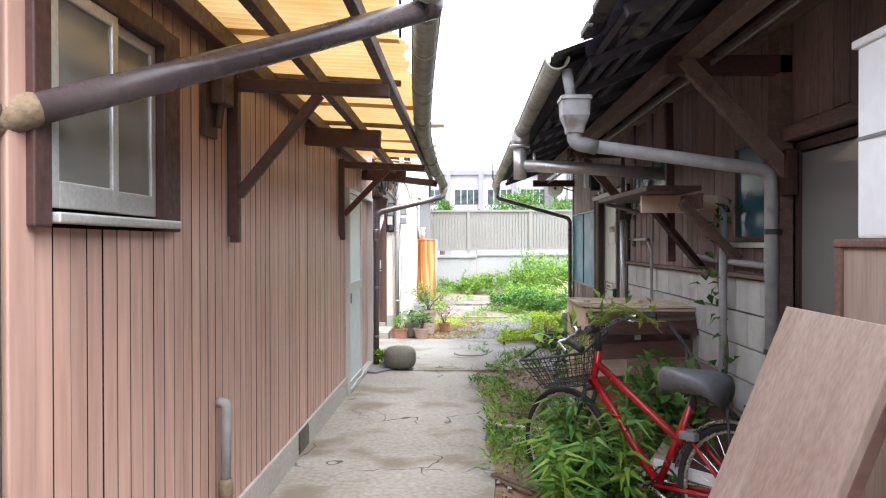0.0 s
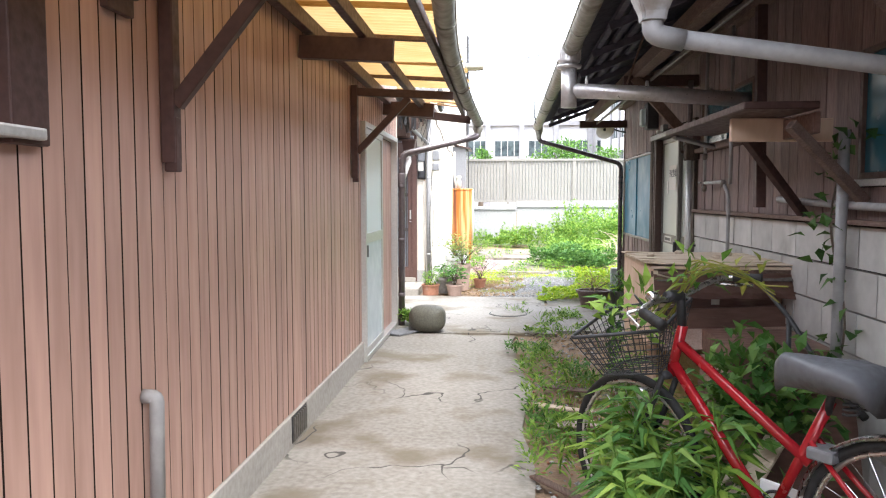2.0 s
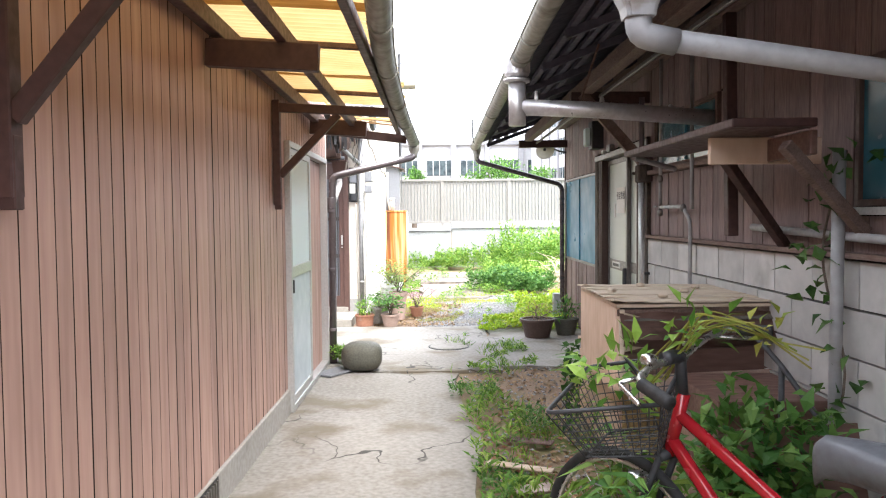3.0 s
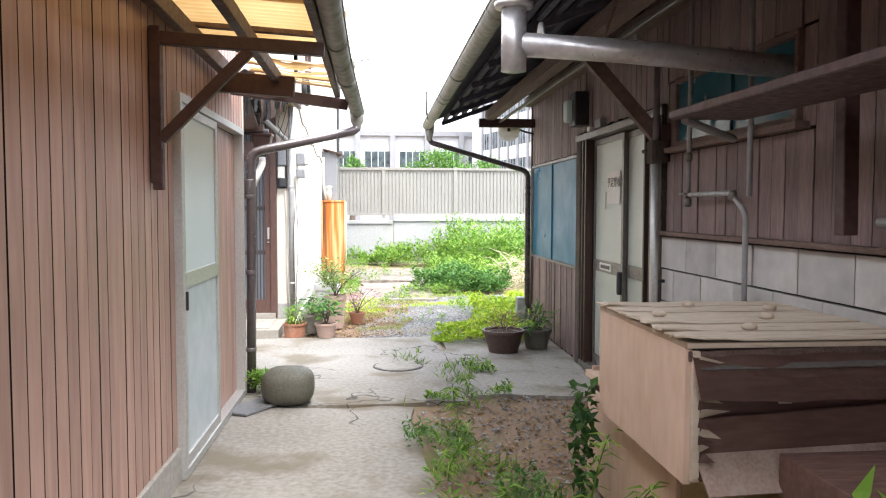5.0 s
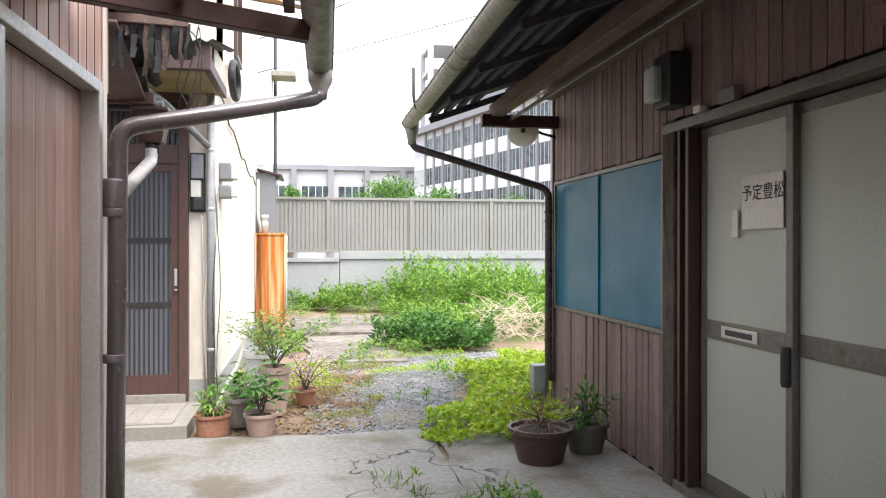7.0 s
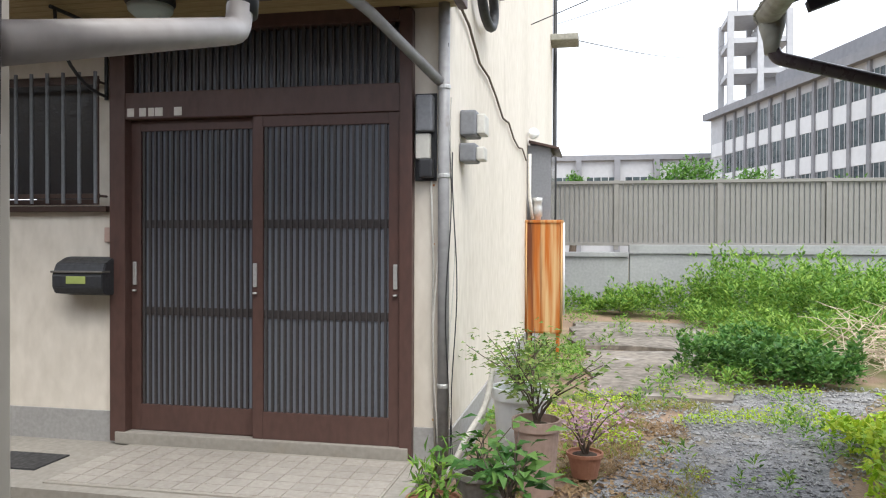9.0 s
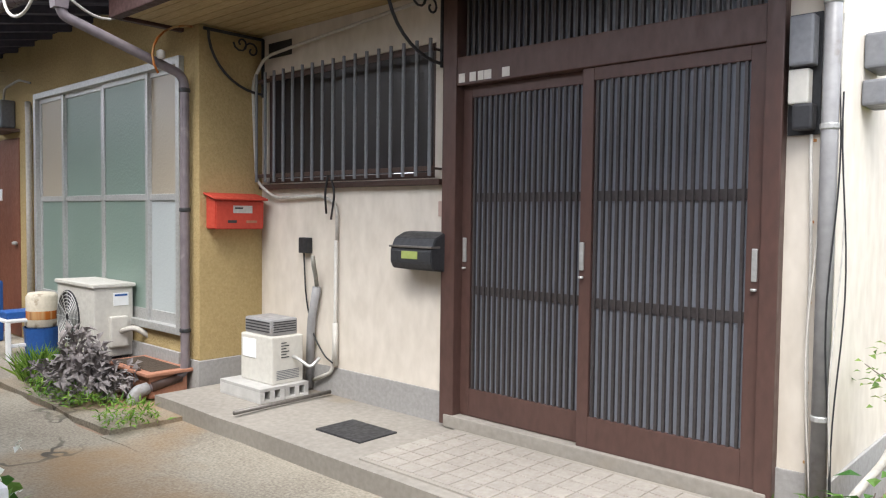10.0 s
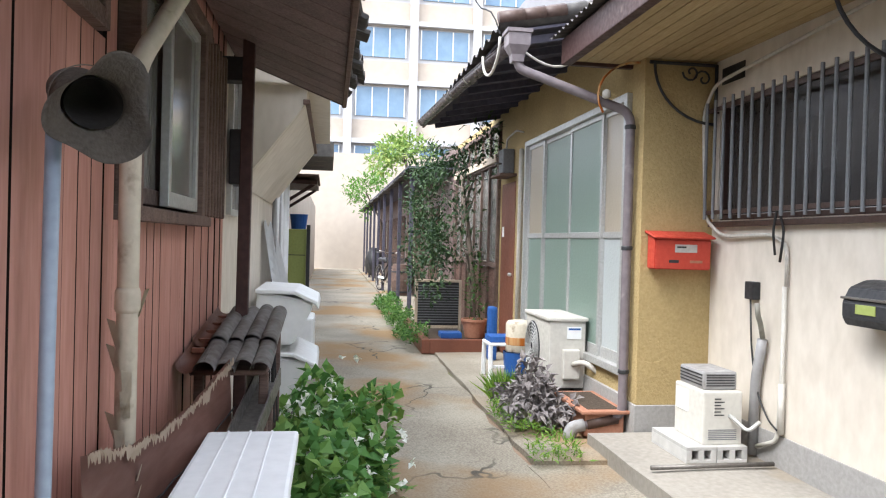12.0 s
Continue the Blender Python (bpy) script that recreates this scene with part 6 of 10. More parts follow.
for k in range(len(pf)):
    bm.faces.new((f[0][k], f[1][k], f[1][(k + 1) % len(pf)], f[0][(k + 1) % len(pf)]))
bmesh.ops.recalc_face_normals(bm, faces=bm.faces)
bmesh.ops.bevel(bm, geom=bm.edges[:], offset=0.006, segments=2, affect="EDGES")
part("body", bm, M_dark, mb)
part("lid_seam", box((-3.405, GY - 0.178, 1.165), (-3.055, GY - 0.10, 1.177), 0.003), M_alugrey, mb)
part("name_plate", box((-3.30, GY - 0.177, 1.10), (-3.17, GY - 0.171, 1.145), 0.002), M_green, mb, "yellow-green name plate")
rb = thing("letter_box_red", (-4.99, 12.7, 1.24), "faded red letter box with a pitched top on the return wall", "letter box")
bm = bmesh.new()
pf = [(0.0, 0.0), (0.125, 0.0), (0.13, 0.205), (0.0, 0.245)]
f = [[bm.verts.new((-4.988 + d, y, 1.24 + h)) for d, h in pf] for y in (12.50, 12.90)]
bm.faces.new(f[0])
bm.faces.new(f[1][::-1])
for k in range(4):
    bm.faces.new((f[0][k], f[1][k], f[1][(k + 1) % 4], f[0][(k + 1) % 4]))
bmesh.ops.recalc_face_normals(bm, faces=bm.faces)
bmesh.ops.bevel(bm, geom=bm.edges[:], offset=0.008, segments=2, affect="EDGES")
part("body", bm, M_redbox, rb)
bm = beam((-4.915, 12.48, 1.474), (-4.915, 12.92, 1.474), 0.165, 0.014, 0.004)
for v in bm.verts:
    v.co.z -= (v.co.x + 4.915) * 0.25
part("lid", bm, M_redbox, rb)
part("slot_plate", box((-4.866, 12.64, 1.355), (-4.858, 12.80, 1.41), 0.003), M_alu, rb)
part("slot", box((-4.860, 12.655, 1.385), (-4.856, 12.72, 1.397)), M_dark, rb)
part("latch", box((-4.866, 12.60, 1.285), (-4.858, 12.67, 1.305), 0.002), M_dark, rb)
part("name_strip", box((-4.866, 12.75, 1.285), (-4.859, 12.84, 1.303), 0.002), M_terra, rb)
tagged(part("door_bell", box((-3.155, GY - 0.018, 1.35), (-3.11, GY - 0.001, 1.44), 0.004), M_pinkpot), "small beige door bell plate", "door bell")

ht = thing("water_heater", (-4.54, 12.62, 0.2), "beige gas water heater on concrete blocks", "water heater")
part("body", box((-4.66, 12.53, 0.22), (-4.26, 12.81, 0.62), 0.014), M_beige, ht)
part("flue_hood", box((-4.64, 12.55, 0.62), (-4.3, 12.79, 0.76), 0.02), M_pvcgrey, ht, "grey slotted flue hood")
for i in range(4):
    part("hood_slot", box((-4.62, 12.546, 0.65 + i * 0.025), (-4.32, 12.551, 0.66 + i * 0.025)), M_dark, ht)
for i in range(5):
    part("hood_slot", box((-4.302, 12.57, 0.65 + i * 0.02), (-4.297, 12.77, 0.658 + i * 0.02)), M_dark, ht)
for i in range(6):
    part("vent_slot", box((-4.262, 12.57, 0.26 + i * 0.014), (-4.258, 12.77, 0.266 + i * 0.014)), M_meter, ht)
part("panel_plate", box((-4.63, 12.525, 0.42), (-4.46, 12.532, 0.58), 0.003), M_white, ht)
for i in range(6):
    part("label_bar", box((-4.262, 12.61, 0.56 - i * 0.024), (-4.257, 12.61 + (0.07 if i % 2 else 0.045), 0.568 - i * 0.024)), M_dark, ht)
part("valve", tube(bend([(-4.26, 12.72, 0.44), (-4.17, 12.72, 0.42), (-4.11, 12.76, 0.36), (-4.09, 12.83, 0.44)], 0.04), 0.014, 10), M_alu, ht, smooth=True)
low_ = Matrix.Translation((-4.26, 12.80, 0.222)) @ Matrix.Diagonal((0.92, 0.9, 0.80, 1)) @ Matrix.Translation((4.26, -12.80, -0.222))
for o_ in ht.children_recursive:
    o_.data.transform(WM[ht.name].inverted() @ low_ @ WM[ht.name])
for i in range(2):
    y0 = 12.44 + i * 0.195
    blk = thing("concrete_block", (-4.5, y0 + 0.095, 0.126), "hollow grey concrete block under the heater", "concrete block", "heater blocks")
    part("bottom_face", box((-4.70, y0, 0.126), (-4.22, y0 + 0.19, 0.145), 0.003), M_block, blk)
    part("top_face", box((-4.70, y0, 0.2), (-4.22, y0 + 0.19, 0.222), 0.003), M_block, blk)
    for k in range(3):
        yy = y0 + k * 0.0775
        part("web", box((-4.70, yy, 0.145), (-4.22, yy + 0.035, 0.2), 0.002), M_block, blk)
wp2 = thing("supply_pipes", (-4.17, 12.93, 0.15), "wrapped water pipes and tap rising beside the heater", "pipes")
part("pipe", tube(bend([(-4.35, 12.93, 0.14), (-4.33, 12.93, 0.6), (-4.27, 12.93, 0.85)], 0.05), 0.03, 10), M_pvcgrey, wp2, smooth=True)
part("pipe", tube(bend([(-4.3, 12.93, 0.2), (-4.11, 12.94, 0.28), (-4.08, 12.94, 0.6), (-4.08, 12.94, 1.18)], 0.05), 0.013, 8), M_beige, wp2, smooth=True)
part("sleeve", tube([(-4.08, 12.94, 0.33), (-4.08, 12.94, 0.62)], 0.019, 10), M_beige, wp2, smooth=True)
part("tap", tube(bend([(-4.27, 12.93, 0.86), (-4.25, 12.9, 0.95), (-4.23, 12.87, 1), (-4.24, 12.87, 1.07)], 0.02), 0.016, 8), M_gutter, wp2, smooth=True)
part("drain_bar", tube([(-4.08, 12.16, 0.15), (-4.105, 12.92, 0.15)], 0.014, 8), M_alugrey, wp2, "loose grey iron bar on the step", smooth=True)
sk = thing("outdoor_socket", (-4.280, GY, 1.1), "black outdoor socket with a hanging black lead", "socket")
part("cover", box((-4.47, GY - 0.05, 1.08), (-4.37, GY, 1.19), 0.008), M_dark, sk)
part("lead", tube(bend([(-4.43, GY - 0.03, 1.08), (-4.42, GY - 0.02, 0.75), (-4.3, GY - 0.04, 0.5), (-4.16, GY - 0.05, 0.38), (-4.08, GY - 0.05, 0.35)], 0.15), 0.006, 6), M_cable, sk, smooth=True)
cb = thing("wall_cable", (-4.1, GY, 1.5), "pale cable looping along the window and eave", "cable")
part("cable", tube(bend([(-4.08, 12.95, 1.18), (-4.08, 12.95, 1.42), (-4.23, 12.95, 1.48), (-4.78, 12.93, 1.47), (-4.96, 12.9, 1.59), (-4.98, 12.88, 2.33), (-4.83, 12.88, 2.49), (-4.4, 12.93, 2.55), (-3.23, 12.93, 2.63)], 0.08), 0.012, 8), M_cablew, cb, smooth=True)
part("loose_loop", tube(bend([(-4.17, 12.93, 1.36), (-4.15, 12.9, 1.5), (-4.11, 12.9, 1.65), (-4.07, 12.92, 1.5), (-4.12, 12.93, 1.32)], 0.05), 0.008, 6), M_cable, cb, smooth=True)
tagged(part("wall_vent", box((-4.9, GY - 0.006, 2.50), (-4.62, GY + 0.002, 2.61), 0.002), M_dark), "dark vent opening under the eave", "vent")

mt = thing("electric_meters", (-1.13, GY, 1.7), "grey electricity meter and switch box beside the door", "meter")
part("backboard", box((-1.195, GY - 0.015, 1.7), (-1.07, GY, 2.19), 0.003), M_dark, mt)
part("meter_case", box((-1.175, GY - 0.09, 1.97), (-1.08, GY - 0.015, 2.17), 0.012), M_meter, mt)
part("switch_case", box((-1.18, GY - 0.07, 1.82), (-1.10, GY - 0.015, 1.96), 0.008), M_beige, mt)
part("switch_case", box((-1.16, GY - 0.08, 1.715), (-1.08, GY - 0.015, 1.82), 0.012), M_dark, mt)
for z, y0, w, mm in ((2.0, 13.28, 0.24, M_meter), (1.84, 13.26, 0.2, M_meter)):
    b = thing("side_meter", (-0.99, y0, z), "grey utility box with a glass face on the side wall", "meter", "side wall meters")
    part("case", box((-0.998, y0, z), (-0.90, y0 + w, z + (0.15 if z > 1.9 else 0.11)), 0.012), mm, b)
    part("face", box((-0.90, y0 + 0.03, z + 0.01), (-0.85, y0 + w - 0.03, z + (0.13 if z > 1.9 else 0.09)), 0.01), M_beige, b)
gdp = thing("entrance_downpipe", (-1.03, 12.92, 0.1), "grey downpipe at the entrance corner with cable beside it", "downpipe", "downpipes")
part("pipe", tube(bend([(-1.02, 12.91, 2.95), (-1.02, 12.91, 0.08)], 0.02), 0.032, 14), M_pvcgrey, gdp, smooth=True)
part("branch", tube(bend([(-1.5, 12.05, 2.62), (-1.3, 12.4, 2.5), (-1.04, 12.89, 2.24)], 0.05), 0.028, 12), M_pvcgrey, gdp, smooth=True)
for z in (2.2, 1.71, 0.55):
    part("clip", lathe([(0.034, 0), (0.037, 0.004), (0.037, 0.02), (0.034, 0.024)], (-1.02, 12.91, z), 14), M_alu, gdp)
part("cable", tube(bend([(-1.10, 12.95, 1.70), (-1.085, 12.95, 1.2), (-1.09, 12.95, 0.9), (-1.07, 12.95, 0.1)], 0.1), 0.006, 6), M_cablew, gdp, smooth=True)
part("elbow_foot", tube(bend([(-1.02, 12.86, 0.06), (-0.97, 12.82, 0.10), (-0.88, 12.9, 0.30), (-0.80, 13.05, 0.42), (-0.78, 13.2, 0.62)], 0.1), 0.017, 10), M_cablew, gdp, "white hose at the foot of the pipe", smooth=True)
for k, (dx, ph_) in enumerate(((0.03, 0.0), (0.05, 1.3), (0.062, 2.4), (-0.04, 0.7))):
    part("wire", tube([(-1.02 + dx + 0.012 * math.sin(z_ * 5 + ph_), 12.90 + 0.02 * math.cos(z_ * 3.3 + ph_), z_) for z_ in [0.15 + 0.1 * i_ for i_ in range(24 - 3 * k)]], 0.0035, 5, cap=False), M_cablew if k % 2 else M_cable, gdp)
for k in range(5):
    part("screw", box((-1.095, GY - 0.006, 0.35 + k * 0.33), (-1.083, GY + 0.002, 0.362 + k * 0.33), 0.002), M_rust, gdp)
ct = thing("side_cable", (-0.98, 15, 2.3), "sagging bundle of cables across the side wall", "cable")
part("cable", tube([(-0.98, 13.05 + 0.45 * k, 2.75 - 0.42 * math.sin(k * 0.155) + 0.04 * math.sin(k * 2.3)) for k in range(11)], 0.009, 6), M_bark, ct, smooth=True)
part("coil", tube([(-0.93, 14.0 + 0.32 * math.cos(a), 3.02 + 0.16 * math.sin(a)) for a in [2 * math.pi * k / 28 for k in range(28)]], 0.035, 8, closed=True), M_cable, ct, "thick coil of black cable", smooth=True)
sw = thing("window_7", (-1.0, 18.35, 1.5), "small projecting window with grey shutter in the side wall", "window", kind="structure")
part("shutter_box", box((-1.0, 17.95, 1.55), (-0.72, 18.75, 2.52), 0.01), M_meter, sw)
part("pane", box((-0.719, 18.0, 1.6), (-0.712, 18.7, 2.45)), M_darkglass, sw)
part("hood", beam((-0.98, 18.35, 2.56), (-0.62, 18.35, 2.47), 0.95, 0.03), M_aludark, sw)
sw2 = thing("window_8", (-1.0, 14.9, 3.4), "upstairs window with a metal frame in the side wall", "window", kind="structure")
rails("window_frame", "x", -1.01, 0.05, 14.6, 15.2, 3.4, 4.4, 0.05, M_aludark, sw2)
pane("x", -1.02, 14.65, 15.15, 3.45, 4.35, M_darkglass, sw2)
tagged(part("corner_pipe", tube([(-0.95, 23.3, 0.0), (-0.95, 23.3, 6.0)], 0.04, 10), M_dark, smooth=True), "dark rain pipe at the far house corner", "downpipe", "downpipes")
tagged(part("small_canopy", box((-1.0, 22.6, 5.0), (-0.5, 23.2, 5.12), 0.02), M_gutter), "little metal canopy at the far corner", "canopy")
cam_ = thing("security_bulb", (-0.95, 17.9, 2.55), "white round outdoor lamp above the shutter", "lamp")
part("bulb", lathe([(0.02, 0), (0.06, 0.03), (0.07, 0.07), (0.05, 0.11), (0.02, 0.13)], (-0.92, 17.85, 2.58), 14), M_white, cam_, smooth=True)

tk = thing("rusty_tank", (-0.83, 17.8, 0.0), "streaky rust-orange steel heating tank on legs", "tank")
part("drum", box((-1.09 + 0.1, 17.68, 0.28), (-0.57, 18.0, 1.6), 0.03), M_rust, tk)
for x in (-0.95, -0.62):
    for y in (17.72, 17.96):
        part("leg", beam((x, y, 0), (x, y, 0.3), 0.035, 0.035), M_rust, tk)
for x, y in ((-0.985, 17.675), (-0.575, 17.675)):
    part("edge_bead", tube([(x, y, 0.3), (x, y, 1.58)], 0.012, 8), M_rust, tk, smooth=True)
part("top_rim", box((-1.0, 17.665, 1.575), (-0.56, 18.01, 1.612), 0.01), M_rust, tk, "dark rusted rim")
part("filler_cap", lathe([(0.03, 0), (0.045, 0.01), (0.045, 0.05), (0.06, 0.06), (0.06, 0.16), (0.05, 0.22), (0.06, 0.23), (0.06, 0.28)], (-0.87, 17.85, 1.6), 14), M_alu, tk, smooth=True)
part("hose", tube(bend([(-0.96, 17.82, 2.4), (-0.96, 17.8, 1.9), (-0.92, 17.8, 1.62)], 0.05), 0.02, 8), M_cablew, tk, smooth=True)
part("side_pipe", tube([(-0.55, 17.7, 1.58), (-0.55, 17.7, 0.5)], 0.012, 8), M_white, tk, smooth=True)

# ---- things in the alley ----
bk = thing("bicycle", m=pose(1.05, 4.15, 0.035, 0, 0, 127.5), label="red city bicycle with a wire basket, overgrown by weeds", category="bicycle")


def wheel(x, name):
    w = part(name, tube([(x + 0.32 * math.cos(a), 0, 0.335 + 0.32 * math.sin(a)) for a in [2 * math.pi * k / 48 for k in range(48)]], 0.018, 8, closed=True), M_rubber, bk, "black tyre", local=True, smooth=True)
    part("rim", tube([(x + 0.297 * math.cos(a), 0, 0.335 + 0.297 * math.sin(a)) for a in [2 * math.pi * k / 48 for k in range(48)]], 0.010, 6, closed=True), M_chrome, w, local=True, smooth=True)
    part("hub", tube([(x, -0.05, 0.335), (x, 0.05, 0.335)], 0.02, 12), M_chrome, w, local=True, smooth=True)
    bm = bmesh.new()
    for k in range(28):
        a = 2 * math.pi * k / 28
        s = 0.03 if k % 2 else -0.03
        tube([(x + 0.02 * math.cos(a + 1.2), s, 0.335 + 0.02 * math.sin(a + 1.2)), (x + 0.295 * math.cos(a), 0, 0.335 + 0.295 * math.sin(a))], 0.0014, 4, bm, cap=False)
    part("spokes", bm, M_chrome, w, local=True)


wheel(0.62, "front_wheel")
wheel(-0.45, "rear_wheel")


def btube(name, pts, r, m=M_red, label=""):
    return part(name, tube(pts, r, 14), m, bk, label, local=True, smooth=True)


btube("head_tube", [(0.385, 0, 0.90), (0.44, 0, 0.70)], 0.02)
btube("top_tube", [(0.40, 0, 0.83), (-0.14, 0, 0.52)], 0.019)
btube("down_tube", [(0.43, 0, 0.75), (0.02, 0, 0.31)], 0.021)
btube("seat_tube", [(0.0, 0, 0.29), (-0.20, 0, 0.74)], 0.018)
for s in (-0.045, 0.045):
    btube("chain_stay", [(0.0, s * 0.6, 0.29), (-0.45, s * 1.2, 0.335)], 0.010)
    btube("seat_stay", [(-0.15, s * 0.5, 0.60), (-0.45, s * 1.2, 0.335)], 0.009)
    btube("fork_blade", bend([(0.44, s, 0.70), (0.52, s * 1.1, 0.5), (0.62, s * 1.1, 0.335)], 0.1), 0.012, M_dark)
    btube("rack_strut", [(-0.45, s * 1.5, 0.34), (-0.42, s * 1.5, 0.74)], 0.006, M_dark)
btube("fork_crown", [(0.44, -0.05, 0.70), (0.44, 0.05, 0.70)], 0.018, M_dark)
btube("seat_post", [(-0.19, 0, 0.70), (-0.225, 0.03, 0.80)], 0.0135, M_dark)
btube("stem", [(0.39, 0, 0.89), (0.398, 0, 1.0), (0.40, 0, 1.02)], 0.0175, M_dark)
btube("clamp", bend([(0.40, 0, 1.01), (0.405, 0.03, 1.015), (0.408, 0.07, 1.01)], 0.02), 0.022, M_dark)
btube("handlebar", bend([(0.22, 0.315, 0.955), (0.35, 0.28, 0.985), (0.41, 0.13, 1.0), (0.40, -0.03, 1.012), (0.44, -0.17, 1.035), (0.44, -0.30, 1.065), (0.31, -0.36, 1.065)], 0.06), 0.011, M_chrome)
for a, b in (((0.21, 0.318, 0.953), (0.325, 0.287, 0.98)), ((0.30, -0.362, 1.065), (0.40, -0.318, 1.065))):
    btube("grip", [a, Vector(a).lerp(Vector(b), 0.1), b], 0.019, M_rubber)
btube("brake_lever", bend([(0.37, 0.23, 0.985), (0.42, 0.27, 0.965), (0.29, 0.345, 0.94)], 0.02), 0.007, M_chrome)
btube("brake_lever", bend([(0.45, -0.26, 1.05), (0.48, -0.32, 1.03), (0.36, -0.39, 1.03)], 0.02), 0.007, M_chrome)
btube("brake_cable", bend([(0.40, 0.2, 0.99), (0.50, 0.16, 1.03), (0.50, 0.05, 0.92), (0.44, 0.02, 0.72)], 0.06), 0.003, M_dark)
part("bell", lathe([(0.024, 0), (0.027, 0.012), (0.021, 0.026), (0.004, 0.032)], (0.405, 0.15, 1.008), 16), M_chrome, bk, local=True, smooth=True)
bm = bmesh.new()
prof = [(-0.38, 0.09, 0.815), (-0.35, 0.118, 0.845), (-0.28, 0.12, 0.855), (-0.21, 0.092, 0.85), (-0.13, 0.052, 0.85), (-0.06, 0.036, 0.845), (-0.035, 0.02, 0.82)]
rings = []
for x, w, z in prof:
    rings.append([bm.verts.new((x, 0.035 + w * math.cos(a), z + 0.034 * math.sin(a) * (1 if math.sin(a) > 0 else 2.4))) for a in [2 * math.pi * k / 16 for k in range(16)]])
for r0, r1 in zip(rings, rings[1:]):
    for k in range(16):
        bm.faces.new((r0[k], r0[(k + 1) % 16], r1[(k + 1) % 16], r1[k]))
bm.faces.new(rings[0][::-1])
bm.faces.new(rings[-1])
bmesh.ops.recalc_face_normals(bm, faces=bm.faces)
sd = part("saddle", bm, M_saddle, bk, "grey vinyl saddle", local=True, smooth=True)
for s in (-0.05, 0.05):
    part("spring", tube([(-0.31 + 0.022 * math.cos(k * 0.9), 0.035 + s + 0.022 * math.sin(k * 0.9), 0.735 + k * 0.0022) for k in range(28)], 0.004, 5), M_dark, sd, local=True)
for name, x, a0, a1 in (("rear_mudguard", -0.45, 10, 190),):
    bm = bmesh.new()
    rr = []
    for k in range(25):
        a = radians(a0 + (a1 - a0) * k / 24)
        rr.append([bm.verts.new((x + (0.352 + d) * math.cos(a), s, 0.335 + (0.352 + d) * math.sin(a))) for s, d in ((-0.028, -0.014), (-0.018, 0), (0.018, 0), (0.028, -0.014))])
    for r0, r1 in zip(rr, rr[1:]):
        for k in range(3):
            bm.faces.new((r0[k], r0[k + 1], r1[k + 1], r1[k]))
    bmesh.ops.solidify(bm, geom=bm.faces[:], thickness=0.002)
    part(name, bm, M_chrome, bk, local=True, smooth=True)
part("chainring", tube([(0.075 * math.cos(a), -0.05, 0.29 + 0.075 * math.sin(a)) for a in [2 * math.pi * k / 24 for k in range(24)]], 0.006, 6, closed=True), M_dark, bk, local=True)
part("chain_guard", box((-0.4, -0.07, 0.33), (0.08, -0.055, 0.39), 0.008), M_white, bk, local=True)
for s, dx in ((-1, 0.16), (1, -0.16)):
    btube("crank", [(0, s * 0.07, 0.29), (dx, s * 0.08, 0.24)], 0.009, M_chrome)
    part("pedal", box((dx - 0.045, s * 0.13 - 0.04, 0.225), (dx + 0.045, s * 0.13 + 0.04, 0.25), 0.006), M_rubber, bk, local=True)
part("lock", box((-0.24, -0.05, 0.55), (-0.15, 0.05, 0.59), 0.01), M_meter, bk, "grey ring lock", local=True)
part("front_lamp", lathe([(0.01, 0), (0.03, 0.01), (0.035, 0.05), (0.03, 0.06)], (0.50, 0.075, 0.58), 14), M_chrome, bk, local=True, smooth=True)
top = [(0.335, 0.185, 0.905), (0.642, 0.34, 0.845), (0.83, -0.07, 0.905), (0.52, -0.22, 0.975)]
bot = [(0.40, 0.115, 0.725), (0.60, 0.205, 0.69), (0.71, -0.04, 0.70), (0.52, -0.14, 0.75)]
bm = bmesh.new()
for k in range(9):
    f = k / 8
    tube([Vector(bot[0]).lerp(Vector(bot[1]), f), Vector(bot[3]).lerp(Vector(bot[2]), f)], 0.002, 4, bm, cap=False)
    tube([Vector(bot[0]).lerp(Vector(bot[3]), f), Vector(bot[1]).lerp(Vector(bot[2]), f)], 0.002, 4, bm, cap=False)
bsk = part("basket", bm, M_dark, bk, "black wire basket", local=True)
part("base_ring", tube(bend(bot + [bot[0]], 0.03), 0.004, 8), M_dark, bsk, local=True, smooth=True)
part("rim", tube(bend(top + [top[0]], 0.03), 0.007, 8), M_dark, bsk, local=True, smooth=True)
for i in range(4):
    a0, a1, b0, b1 = Vector(top[i]), Vector(top[(i + 1) % 4]), Vector(bot[i]), Vector(bot[(i + 1) % 4])
    bm = bmesh.new()
    for k in range(11):
        tube([a0.lerp(a1, k / 10), b0.lerp(b1, k / 10)], 0.002, 4, bm, cap=False)
    for k in range(1, 7):
        tube([a0.lerp(b0, k / 7), a1.lerp(b1, k / 7)], 0.002, 4, bm, cap=False)
    part("mesh_side", bm, M_dark, bsk, local=True)

lp = thing("plywood_sheet", (0.8, 2.3, 0.03), "large scuffed brown panel leaning on stored furniture", "panel")
bm = box((-0.016, -0.29, 0), (0.016, 0.29, 1.40), 0.003)
bm.transform(Matrix.LocRotScale((0.51, 2.33, 0.02), Euler((0, radians(22), 0)), None))
part("panel", bm, M_panel, lp)
bm = box((0.004, -0.293, 0.0), (0.03, -0.286, 1.39), 0.002)
bm.transform(Matrix.LocRotScale((0.51, 2.33, 0.02), Euler((0, radians(22), 0)), None))
part("edge_strip", bm, M_veneer, lp)
cbn = thing("stored_cabinet", (1.5, 2.6, 0.03), "brown wooden cabinet with a darker rim against the wall", "cabinet")
part("body", box((1.26, 2.2, 0.03), (1.83, 2.80, 1.49), 0.008), M_panel, cbn)
